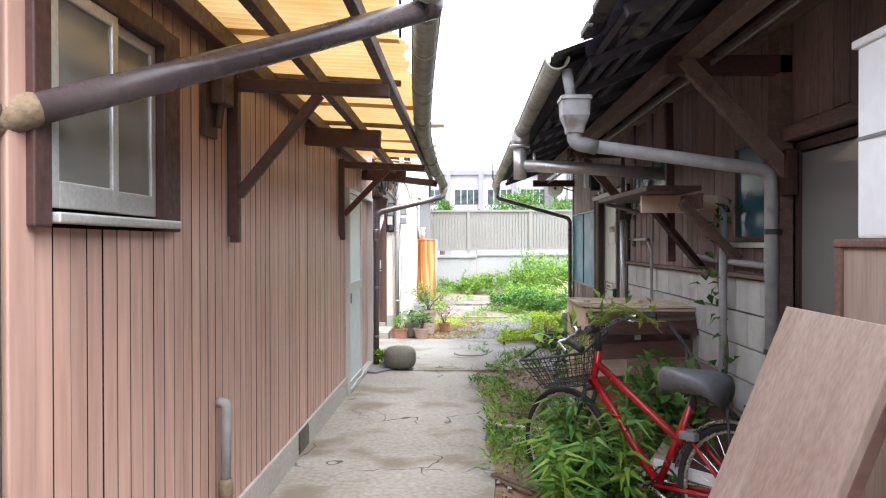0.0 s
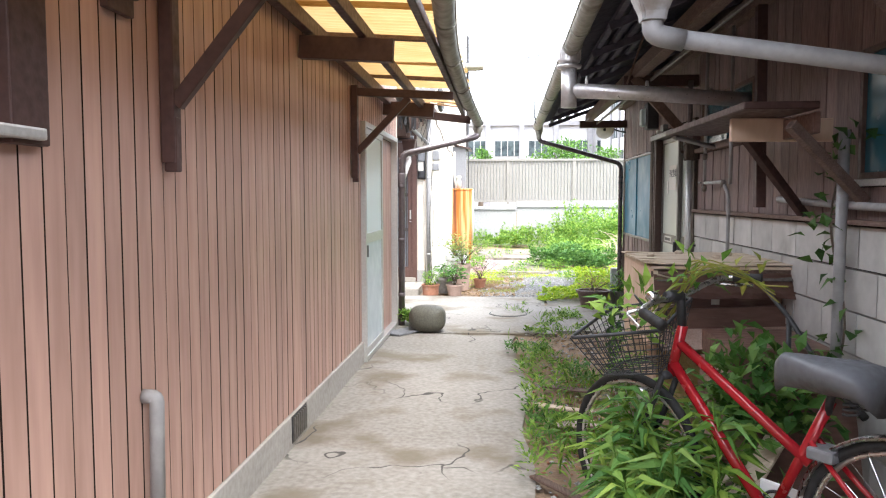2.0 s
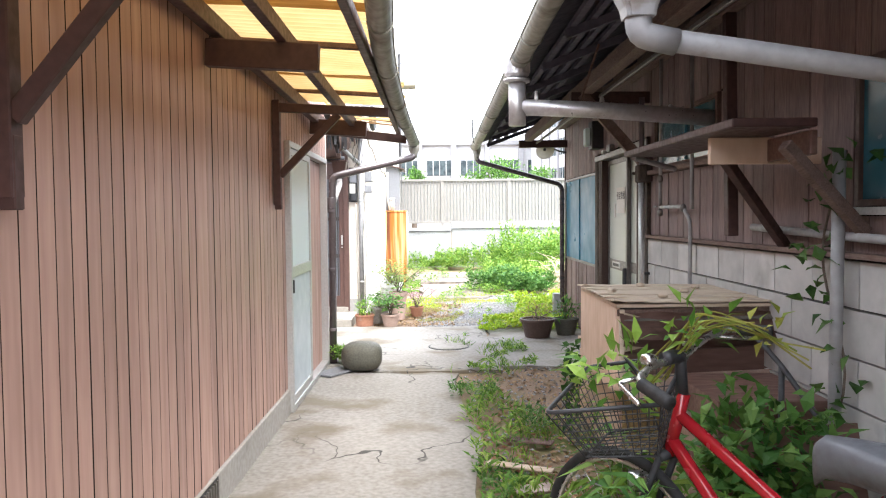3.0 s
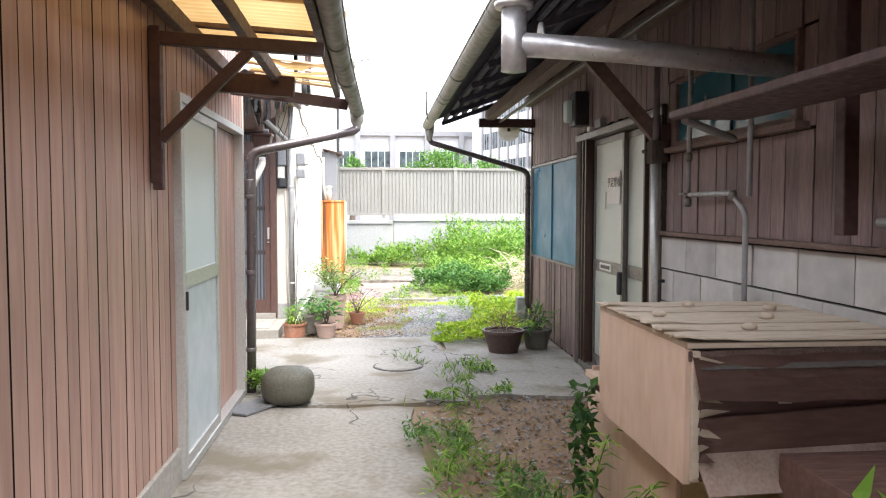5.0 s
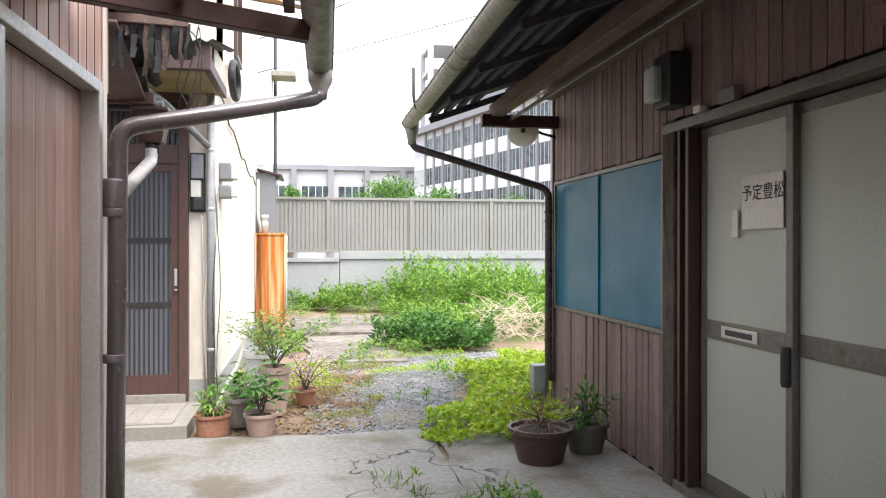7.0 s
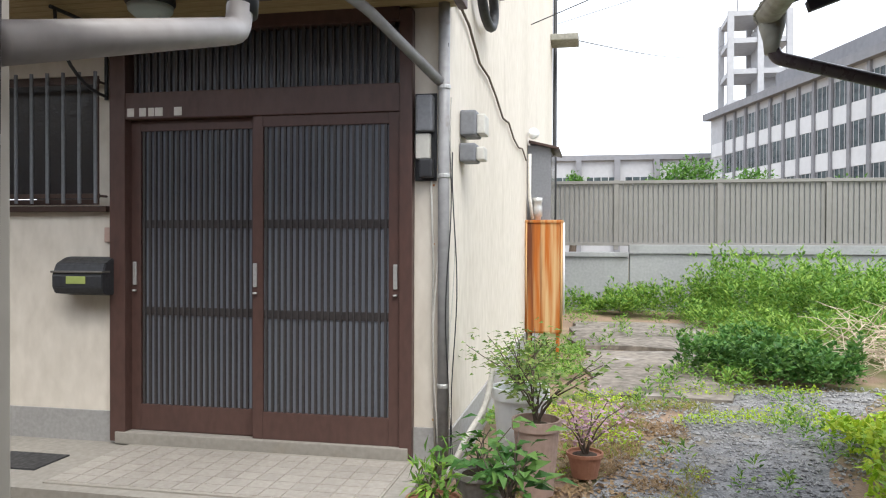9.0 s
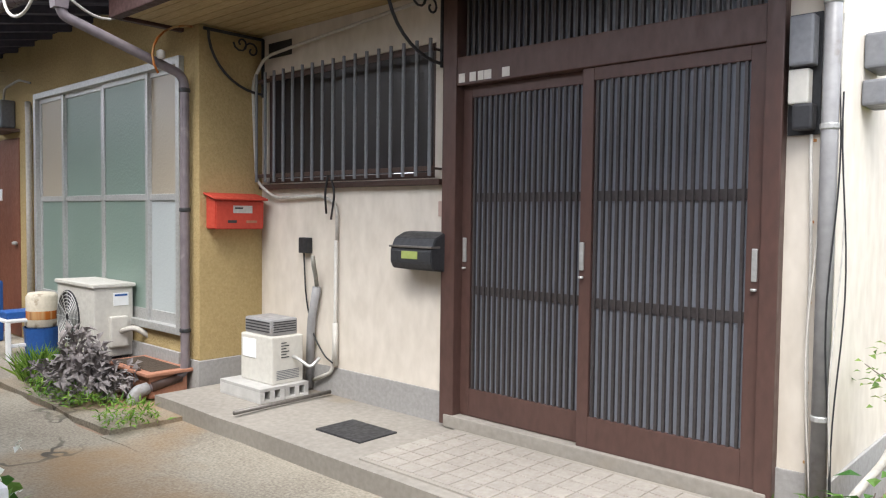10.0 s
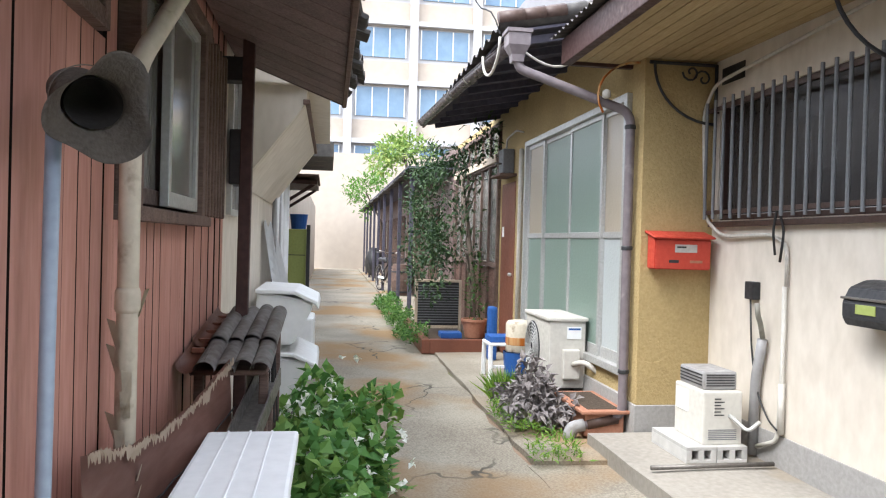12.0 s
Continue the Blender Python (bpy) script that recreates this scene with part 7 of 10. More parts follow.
part("top", box((1.245, 2.19, 1.49), (1.84, 2.82, 1.515), 0.005), M_veneer, cbn)
part("side_trim", box((1.25, 2.78, 0.03), (1.275, 2.82, 1.49), 0.004), M_veneer, cbn)
wcb = thing("white_locker", (1.5, 2.6, 1.51), "white steel cupboard standing on the wooden cabinet", "cupboard")
part("body", box((1.31, 2.25, 1.516), (1.82, 2.80, 2.10), 0.01), M_white, wcb)
part("lid", box((1.30, 2.24, 2.10), (1.83, 2.82, 2.125), 0.006), M_white, wcb)
part("seam", box((1.304, 2.26, 1.815), (1.312, 2.79, 1.825)), M_meter, wcb)

# crate of old drawers on lower boxes
cr_ = thing("old_chest", (1.46, 6.62, 0.51), "broken plywood chest with peeling veneer lying on boxes", "chest")
part("side", box((1.01, 6.17, 0.52), (1.035, 7.13, 0.99), 0.003), M_ply, cr_, "pale plywood side")
part("side", box((1.86, 6.19, 0.52), (1.885, 7.13, 0.99), 0.003), M_ply, cr_)
part("back", box((1.035, 7.1, 0.52), (1.86, 7.125, 0.99), 0.003), M_veneer, cr_)
part("bottom", box((1.035, 6.19, 0.52), (1.86, 7.1, 0.54), 0.003), M_veneer, cr_)
part("top", box((1.01, 6.15, 0.99), (1.89, 7.14, 1.008), 0.003), M_peel, cr_)
part("front_panel", box((1.05, 6.29, 0.54), (1.85, 6.305, 0.94), 0.003), M_veneer, cr_, "dark brown veneer front")
part("front_panel", beam((1.04, 6.22, 0.66), (1.86, 6.24, 0.7), 0.02, 0.14, 0.003), M_veneer, cr_)
part("front_rail", beam((1.02, 6.17, 0.96), (1.88, 6.18, 0.98), 0.02, 0.035, 0.003), M_oldwood, cr_)
part("flap", beam((1.05, 6.205, 0.965), (1.89, 6.195, 0.972), 0.17, 0.006, 0.001, up=(0.06, -0.58, 0.96)), M_alugrey, cr_, "loose grey-brown sheet along the top edge")
part("flap", beam((1.06, 6.14, 0.56), (1.86, 6.12, 0.595), 0.16, 0.006, 0.001, up=(0.06, -0.83, 0.96)), M_panel, cr_, "pale broken sheet at the bottom edge")
part("corner_post", beam((1.045, 6.165, 0.53), (1.045, 6.17, 0.98), 0.03, 0.025, 0.004), M_peel, cr_, "frayed corner batten")
rngk = random.Random(14)
for k in range(14):
    z_ = 0.54 + k * 0.03
    bm = bmesh.new()
    x_ = 1.05
    vs = [bm.verts.new(c) for c in ((x_, 6.155, z_), (x_ + rngk.uniform(0.03, 0.11), 6.15 - rngk.uniform(0, 0.03), z_ + rngk.uniform(-0.01, 0.03)), (x_ + rngk.uniform(0.0, 0.03), 6.153, z_ + 0.035))]
    bm.faces.new(vs)
    bmesh.ops.solidify(bm, geom=bm.faces[:], thickness=0.003)
    part("splinter", bm, M_peel if k % 2 else M_veneer, cr_)
part("label", box((1.41, 6.286, 0.76), (1.46, 6.289, 0.82)), M_paper, cr_)
rngc = random.Random(4)
for i in range(6):
    y0 = 6.14 + i * 0.165
    bm = bmesh.new()
    lay = []
    for h in (0.0, 0.007):
        g = {}
        for a in range(13):
            for b in range(4):
                rc = random.Random(i * 100 + a * 7 + b)
                x = 0.99 + 0.9 * a / 12 + rc.uniform(-0.01, 0.01)
                y = y0 + 0.155 * b / 3 + 0.014 * noise.noise((x * 6, y0, b))
                curl = 0.02 * max(0, 0.25 - a / 12) * 4 * rc.uniform(0.3, 1) * (1 if b == 0 else 0.3)
                g[a, b] = bm.verts.new((x, y, 1.014 + h + 0.002 * (i % 3) + curl + 0.004 * noise.noise((x * 3, y * 4, i))))
        lay.append(g)
    lo, hi = lay
    for a in range(12):
        for b in range(3):
            bm.faces.new((hi[a, b], hi[a + 1, b], hi[a + 1, b + 1], hi[a, b + 1]))
            bm.faces.new((lo[a, b], lo[a, b + 1], lo[a + 1, b + 1], lo[a + 1, b]))
    edge = [(a, 0) for a in range(13)] + [(12, b) for b in (1, 2, 3)] + [(a, 3) for a in range(11, -1, -1)] + [(0, 2), (0, 1)]
    for p, q in zip(edge, edge[1:] + edge[:1]):
        bm.faces.new((lo[p], lo[q], hi[q], hi[p]))
    part("peeling_strip", bm, M_peel, cr_, "curling pale veneer strip")
for x, y in ((1.31, 6.32), (1.51, 6.57), (1.66, 6.82), (1.36, 6.97), (1.11, 6.67)):
    part("knob", lathe([(0.02, 0), (0.028, 0.006), (0.026, 0.018), (0.012, 0.024)], (x, y, 1.024), 12), M_peel, cr_, smooth=True)
bm = bmesh.new()
g = {}
for a in range(17):
    for b in range(5):
        x = 1.03 + 0.82 * a / 16
        g[a, b] = bm.verts.new((x, 6.16 - 0.02 * b + 0.02 * noise.noise((x * 5, b, 3)), 0.97 - 0.035 * b - 0.03 * abs(noise.noise((x * 4, 1, 1)))))
for a in range(16):
    for b in range(4):
        bm.faces.new((g[a, b], g[a + 1, b], g[a + 1, b + 1], g[a, b + 1]))
bmesh.ops.solidify(bm, geom=bm.faces[:], thickness=0.004)
part("hanging_veneer", bm, M_veneer, cr_, "torn sheet of brown veneer hanging at the front")
lb1 = thing("lower_box", (1.36, 7.27, 0.03), "mustard plywood box carrying the chest", "box")
part("side", box((1.09, 6.42, 0.035), (1.11, 7.59, 0.521), 0.003), M_ply, lb1)
part("front", box((1.11, 6.42, 0.035), (1.86, 6.44, 0.502), 0.003), M_yellow, lb1, "mustard front board")
part("back", box((1.11, 7.57, 0.035), (1.86, 7.59, 0.632), 0.003), M_ply, lb1)
part("end_lip", box((1.08, 7.17, 0.577), (1.16, 7.61, 0.609), 0.004), M_ply, lb1)
part("shelf", box((1.11, 6.44, 0.279), (1.86, 7.57, 0.298), 0.003), M_veneer, lb1)
part("top", box((1.11, 6.17, 0.502), (1.86, 7.15, 0.519), 0.003), M_oldwood, lb1)
lb2 = thing("slatted_crate", (1.6, 5.75, 0.03), "dark stack of boards and drawers under the creeper", "drawers")
for k in range(4):
    part("drawer", box((1.28 + 0.01 * k, 5.55 - 0.02 * k, 0.035 + k * 0.155), (1.82, 6.1, 0.18 + k * 0.155), 0.006), M_veneer if k % 2 else M_panel, lb2)

stn = thing("pickling_stone", (-0.66, 9.25, 0.04), "large smooth grey rounded stone by the doorway", "stone")
bm = bmesh.new()
bmesh.ops.create_uvsphere(bm, u_segments=32, v_segments=20, radius=1)
for v in bm.verts:
    c = v.co
    k = 1.0 / (abs(c.x) ** 3 + abs(c.y) ** 3 + abs(c.z) ** 3) ** (1 / 3)
    v.co = Vector((c.x * k * 0.19, c.y * k * 0.17, c.z * k * 0.135)) * (1 + 0.02 * noise.noise(c * 1.5))
bm.transform(Matrix.Translation((-0.66, 9.25, 0.172)))
part("stone", bm, M_stone, stn, smooth=True)
tagged(part("flat_slate", beam((-1.0, 8.95, 0.05), (-0.72, 9.4, 0.05), 0.22, 0.02, 0.005), M_meter), "flat grey slab lying beside the round stone", "slab")
mh = thing("manhole_cover", (0.18, 10.5, 0.03), "round concrete manhole cover set in the slab", "manhole cover")
part("cover", lathe([(0.21, 0), (0.21, 0.012), (0.18, 0.015), (0.01, 0.017)], (0.18, 10.5, 0.03), 36), M_conc, mh)
part("rim", tube([(0.18 + 0.222 * math.cos(a), 10.5 + 0.222 * math.sin(a), 0.032) for a in [2 * math.pi * k / 36 for k in range(36)]], 0.008, 6, closed=True), M_dark, mh, smooth=True)


def pot(name, at, r, h, material, label, cat="flower pot", group="flower pots", taper=0.72):
    p = thing(name, at, label, cat, group)
    x, y, z = at
    part("pot", lathe([(r * taper, 0), (r * 0.97, h * 0.86), (r * 1.06, h * 0.87), (r * 1.06, h), (r * 0.95, h), (r * 0.92, h * 0.9), (0.01, h * 0.88)], at, 28), material, p, smooth=False)
    part("soil", lathe([(r * 0.92, h * 0.86), (r * 0.5, h * 0.93), (0.01, h * 0.92)], at, 20), M_soil, p)
    return p


def sprig(p, at, n, size, length, width, material, seed, stems=6, label=""):
    """Stems and leaves rising from a pot."""
    rng = np.random.default_rng(seed)
    bm = bmesh.new()
    for k in range(stems):
        q = np.array(at) + np.array([rng.normal(0, size[0] * 0.55), rng.normal(0, size[1] * 0.55), size[2] * rng.uniform(0.7, 1.5)])
        m_ = (np.array(at) + q) / 2 + rng.normal(0, 0.03, 3)
        tube([at, tuple(m_), tuple(q)], 0.005, 5, bm, cap=False, radii=[0.007, 0.005, 0.002])
    part("stalk", bm, M_bark, p)
    c = (at[0], at[1], at[2] + size[2] * 0.8)
    pos, way = scatter(n, c, size, seed)
    part("foliage", leaves(pos, way, length, width, seed=seed, material=material), material, p, label)


def bush(p, at, stems, h, spread, per, length, width, material, seed, up=0.5):
    """Thin bowed stems with leaves on their upper halves."""
    rng = np.random.default_rng(seed)
    bm, ps, ws = bmesh.new(), [], []
    for k in range(stems):
        a = 2.4 * k + rng.normal(0, 0.4)
        reach, hh = spread * rng.uniform(0.25, 1.1), h * rng.uniform(0.55, 1.1)
        line_ = [Vector((at[0] + math.cos(a) * reach * t ** 1.6 + 0.012 * math.sin(9 * t + k), at[1] + math.sin(a) * reach * t ** 1.6, at[2] - 0.03 + hh * t)) for t in (0, 0.25, 0.5, 0.75, 1.0)]
        tube(line_, 0.004, 5, bm, cap=False, radii=[0.007, 0.006, 0.005, 0.003, 0.002])
        for t in rng.uniform(0.42, 1.0, per):
            i_ = min(int(t * 4), 3)
            q_ = line_[i_].lerp(line_[i_ + 1], t * 4 - i_)
            b_ = rng.uniform(0, 6.283)
            ps.append((q_.x + 0.10 * math.cos(b_) * rng.uniform(0.1, 1.3), q_.y + 0.10 * math.sin(b_) * rng.uniform(0.1, 1.3), q_.z + rng.normal(0, 0.035)))
            ws.append((math.cos(b_), math.sin(b_), up * rng.uniform(-0.3, 1)))
    part("stalk", bm, M_bark, p)
    part("foliage", leaves(ps, ws, length, width, seed=seed, material=material), material, p)


p1 = pot("flower_pot", (1.25, 11.12, 0.034), 0.20, 0.22, M_potbrown, "wide dark brown pot with dry stalks on the apron")
sprig(p1, (1.25, 11.12, 0.25), 110, (0.16, 0.16, 0.1), 0.10, 0.012, L_dry, 3)
p2 = pot("flower_pot", (1.62, 11.28, 0.034), 0.15, 0.20, M_stone, "grey clay pot with weeds beside the boards")
sprig(p2, (1.62, 11.28, 0.22), 160, (0.17, 0.15, 0.14), 0.09, 0.025, L_mid, 4)
p3 = pot("flower_pot", (-0.92, 12.20, 0.033), 0.125, 0.15, M_terra, "square terracotta pot with small green plants", taper=0.9)
sprig(p3, (-0.92, 12.20, 0.17), 130, (0.12, 0.12, 0.12), 0.08, 0.02, L_weed, 5)
p4 = pot("flower_pot", (-0.57, 12.12, 0.033), 0.12, 0.16, M_pinkpot, "pinkish clay pot with a leafy shrub")
bush(p4, (-0.57, 12.12, 0.18), 9, 0.34, 0.16, 12, 0.10, 0.05, L_mid, 6)
p5 = pot("flower_pot", (-0.74, 12.45, 0.033), 0.13, 0.22, M_ridge, "pale grey-green pot between the others")
bush(p5, (-0.74, 12.45, 0.24), 7, 0.26, 0.14, 10, 0.08, 0.04, L_mid, 7)
p6 = pot("flower_pot", (-0.50, 12.85, 0.02), 0.125, 0.40, M_pinkpot, "tall pinkish urn with a thin-stemmed rose bush")
bush(p6, (-0.50, 12.85, 0.42), 11, 0.46, 0.40, 46, 0.048, 0.027, L_rose, 8, 0.3)
p7 = pot("flower_pot", (-0.62, 13.2, 0.02), 0.16, 0.50, M_white, "white plastic planter behind the rose bush")
bush(p7, (-0.62, 13.2, 0.52), 9, 0.38, 0.34, 36, 0.045, 0.026, L_rose, 9, 0.3)
p8 = pot("flower_pot", (-0.25, 13.2, 0.02), 0.10, 0.14, M_terra, "terracotta pot hidden under pinkish blossoms")
bush(p8, (-0.25, 13.2, 0.16), 9, 0.34, 0.32, 22, 0.04, 0.03, L_pink, 10)
tagged(part("dead_shrub", leaves(*blades(140, (1.62, 1.78, 8.75, 9.25), 0.3, 21, lean=0.16), 0.34, 0.014, seed=3, material=L_grey), L_grey), "withered grey stalks standing before the sliding door", "dead plant", kind="stuff")
tagged(part("concrete_post", box((1.70, 12.74, 0.0), (1.84, 12.88, 0.38), 0.012), M_retain), "short pale concrete post by the downpipe", "post")
for i, (a, b, w) in enumerate((((1.86, 12.72, 0.02), (1.90, 12.70, 1.0), 0.10), ((1.80, 12.76, 0.02), (1.87, 12.72, 0.75), 0.06))):
    tagged(part("leaning_plank", beam(a, b, w, 0.02), M_oldwood), "bare weathered plank leaning at the house corner", "plank", "leaning planks")
tagged(part("wood_scrap", beam((0.28, 5.2, 0.05), (0.62, 4.75, 0.05), 0.05, 0.015), M_oldwood), "pale splintered stick of wood on the path edge", "wood scrap", "wood scraps")
tagged(part("wood_scrap", beam((0.42, 7.0, 0.05), (0.78, 6.85, 0.05), 0.09, 0.012), M_oldwood), "flat wood offcut on the earth", "wood scrap", "wood scraps")
tagged(part("wood_scrap", beam((0.34, 6.50, 0.05), (0.70, 6.33, 0.05), 0.07, 0.014), M_peel), "pale flat lath on the red-brown earth", "wood scrap", "wood scraps")
tagged(part("wood_scrap", beam((0.45, 6.05, 0.045), (0.72, 6.12, 0.045), 0.12, 0.01), M_panel), "thin brown board offcut on the earth", "wood scrap", "wood scraps")
bm = box((-0.26, -0.012, 0.0), (0.26, 0.012, 0.62), 0.003)
bm.transform(Matrix.LocRotScale((1.52, 5.0, 0.03), Euler((radians(-14), 0, radians(8))), None))
tagged(part("veneered_board", bm, M_veneer), "dark red-brown veneered board leaning under the creeper", "board")
hb = thing("handlebar", (1.56, 5.3, 0.78), "black bicycle handlebar end sticking out of the creeper", "handlebar")
part("bar", tube(bend([(1.50, 5.62, 0.95), (1.56, 5.42, 0.82), (1.60, 5.1, 0.62), (1.66, 4.95, 0.52)], 0.05), 0.012, 10), M_dark, hb, smooth=True)
part("grip", tube([(1.64, 5.0, 0.555), (1.69, 4.87, 0.47)], 0.018, 12), M_rubber, hb, smooth=True)
part("foot", tube([(1.56, 5.42, 0.82), (1.60, 5.5, 0.03)], 0.013, 10), M_dark, hb, smooth=True)
tagged(part("wood_scrap", beam((1.0, 4.6, 0.05), (1.35, 4.95, 0.35), 0.10, 0.02), M_peel), "pale broken board propped in the weeds", "wood scrap", "wood scraps")
tagged(part("wood_scrap", beam((0.9, 4.85, 0.05), (1.5, 5.1, 0.3), 0.05, 0.03), M_peel), "pale lath lying in the weeds", "wood scrap", "wood scraps")

# ---- lane: house fronts past the pier ----
FY = 12.45
wall("wall_lane", "y", FY, 0.14, -33.0, -5.2, 0.05, 3.0, M_yellow, holes=((-7.98, -5.24, 0.5, 2.46), (-9.18, -8.52, 0.06, 2.1), (-12.5, -9.36, 0.06, 2.88)), label="mustard rendered house front along the lane")
lw = thing("window_9", (-6.6, FY, 0.46), "tall pale-green sliding glass doors with silver frames", "window", kind="structure")
rails("window_frame", "y", FY - 0.04, 0.09, -8.03, -5.2, 0.46, 2.48, 0.055, M_alu, lw)
for k, (x0, x1, y) in enumerate(((-7.98, -7.4, FY + 0.0), (-7.44, -6.6, FY + 0.02), (-6.58, -5.76, FY + 0.0), (-5.80, -5.25, FY + 0.02))):
    rails("leaf_frame", "y", y, 0.03, x0, x1, 0.51, 2.43, 0.045, M_alu, lw, mids=((1.47, 0.05),), bottom=0.09)
    pane("y", y + 0.012, x0 + 0.045, x1 - 0.045, 1.495, 2.39, M_tanglass if k in (0, 3) else M_frostgreen, lw)
    pane("y", y + 0.012, x0 + 0.045, x1 - 0.045, 0.6, 1.445, M_paleglass if k == 3 else M_frostgreen, lw)
tagged(part("baseboard_lane", box((-8.1, FY - 0.03, 0.05), (-5.23, FY - 0.001, 0.33), 0.004), M_skirt), "grey plinth under the glass doors", "plinth", kind="structure")
dd = thing("door_5", (-8.85, FY, 0.06), "red-brown timber entrance door", "door", kind="structure")
part("leaf", box((-9.18, FY - 0.01, 0.06), (-8.52, FY + 0.04, 2.1), 0.006), M_doorbrown, dd)
part("handle", lathe([(0.012, 0), (0.03, 0.01), (0.03, 0.03), (0.01, 0.04)], (-8.6, FY - 0.03, 1.0), 10), M_alu, dd)
part("bell_plate", box((-9.1, FY - 0.016, 1.46), (-9.02, FY - 0.009, 1.58), 0.003), M_white, dd)
tagged(part("white_conduit", tube(bend([(-8.15, FY - 0.04, 0.06), (-8.15, FY - 0.04, 2.3), (-8.22, FY - 0.02, 2.42)], 0.06), 0.03, 10), M_cablew, smooth=True), "white pipe rising beside the glass doors", "pipe")
lm = thing("lane_meter", (-8.75, FY, 2.2), "grey electric meter box on a little timber shelf", "meter")
part("case", box((-8.85, FY - 0.14, 2.2), (-8.62, FY - 0.002, 2.48), 0.015), M_meter, lm)
part("dial", lathe([(0.05, 0), (0.055, 0.01), (0.05, 0.02)], (-8.73, FY - 0.16, 2.3), 14), M_alugrey, lm)
part("shelf", beam((-9.0, FY - 0.10, 2.17), (-8.5, FY - 0.10, 2.17), 0.2, 0.03), M_oldwood, lm)
part("cable", tube(bend([(-8.72, FY - 0.08, 2.48), (-8.7, FY - 0.08, 2.6), (-8.4, FY - 0.04, 2.66), (-8.1, FY - 0.04, 2.6)], 0.05), 0.012, 6), M_cablew, lm, smooth=True)
dw = thing("window_10", (-11.0, FY, 0.06), "dark timber-framed glazed front with a row of transom panes", "window", kind="structure")
rails("window_frame", "y", FY - 0.04, 0.08, -12.55, -9.3, 0.05, 2.9, 0.07, M_oldwood, dw, mids=((2.42, 0.10), (1.1, 0.06)))
for k in range(6):
    x0 = -12.48 + k * 0.52
    part("mullion", box((x0 + 0.48, FY - 0.03, 0.1), (x0 + 0.52, FY + 0.03, 2.86), 0.004), M_oldwood, dw)
    pane("y", FY + 0.0, x0, x0 + 0.48, 2.48, 2.82, M_darkglass, dw)
    pane("y", FY + 0.0, x0, x0 + 0.48, 1.14, 2.36, M_darkglass, dw)
    pane("y", FY + 0.0, x0, x0 + 0.48, 0.12, 1.06, M_veneer, dw, "lower_panel", 0.01)
part("head_board", box((-12.5, FY - 0.07, 2.40), (-9.35, FY - 0.045, 2.50), 0.004), M_peel, dw, "pale weathered head board")
tagged(part("wall_lane_dark", box((-33.0, FY - 0.06, 0.05), (-12.58, FY - 0.005, 2.6)), M_darkwood), "dark timber fronts further down the lane", "wall", kind="structure")
for k in range(8):
    x0 = -30.6 + k * 2.2
    sc_ = thing("bay_window", (x0, FY - 0.09, 0.1), "pale latticed window bay on a dark house front", "window", "lane bay windows")
    part("backing", box((x0, FY - 0.078, 0.6), (x0 + 1.3, FY - 0.062, 2.0)), M_curtain if k % 2 else M_darkglass, sc_)
    for j in range(6):
        part("bar", box((x0 + j * 0.24, FY - 0.12, 0.55), (x0 + 0.05 + j * 0.24, FY - 0.078, 2.05), 0.004), M_oldwood, sc_)
le = thing("lane_eave", (-7.5, 12.0, 2.8), "low dark eave with a bent gutter along the lane", "eave")
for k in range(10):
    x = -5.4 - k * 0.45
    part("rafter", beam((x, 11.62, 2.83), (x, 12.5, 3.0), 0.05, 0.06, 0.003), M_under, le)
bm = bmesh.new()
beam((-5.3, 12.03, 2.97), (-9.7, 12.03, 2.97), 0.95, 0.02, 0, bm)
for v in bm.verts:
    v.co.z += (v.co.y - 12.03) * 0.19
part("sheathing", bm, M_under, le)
part("roofing", corrugated(-9.8, -5.25, 11.48, 12.9, 2.90, 3.18, 0.24, 0.025, along="y", sag=0.02, seed=21), M_roof, le, smooth=True)
part("fascia", beam((-5.3, 11.6, 2.86), (-9.7, 11.5, 2.88), 0.03, 0.09), M_oldwood, le)
for k in range(9):
    part("ridge_tile", tube([(-5.35 - 0.02 * k, 11.5 + 0.16 * k, 2.98 + 0.035 * k), (-5.35 - 0.02 * k, 11.68 + 0.16 * k, 3.02 + 0.035 * k)], 0.05, 10), M_potbrown if k < 3 else M_roof, le, smooth=True)
gutter("gutter_lane", [(-5.2, 11.6, 2.80), (-6.8, 11.54, 2.85), (-9.2, 11.43, 2.84)], 0.055, M_pvcbrown, "bent dark gutter along the lane eave")
lh = thing("lane_downpipe", (-5.1, 12.4, 0.05), "grey downpipe with a slanting top arm and brown foot", "downpipe", "downpipes")
bm = bmesh.new()
rings = []
for hw, z in ((0.04, 2.64), (0.045, 2.69), (0.075, 2.75), (0.078, 2.83), (0.088, 2.835), (0.088, 2.86)):
    rings.append([bm.verts.new((-5.2 + sx * hw, 11.6 + sy * hw, z)) for sx, sy in ((-1, -1), (1, -1), (1, 1), (-1, 1))])
for r0, r1 in zip(rings, rings[1:]):
    for k in range(4):
        bm.faces.new((r0[k], r0[(k + 1) % 4], r1[(k + 1) % 4], r1[k]))
bm.faces.new(rings[0][::-1])
part("hopper", bm, M_mauve, lh)
part("pipe", tube(bend([(-5.2, 11.6, 2.68), (-5.2, 11.62, 2.60), (-5.1, 12.36, 2.33), (-5.09, 12.395, 2.27), (-5.09, 12.395, 0.22), (-5.1, 12.3, 0.17), (-5.1, 12.06, 0.13), (-5.1, 12.03, 0.05)], 0.07), 0.033, 14), M_mauve, lh, smooth=True)
part("foot", tube([(-5.1, 12.36, 0.185), (-5.1, 12.14, 0.145)], 0.04, 14), M_potbrown, lh, smooth=True)
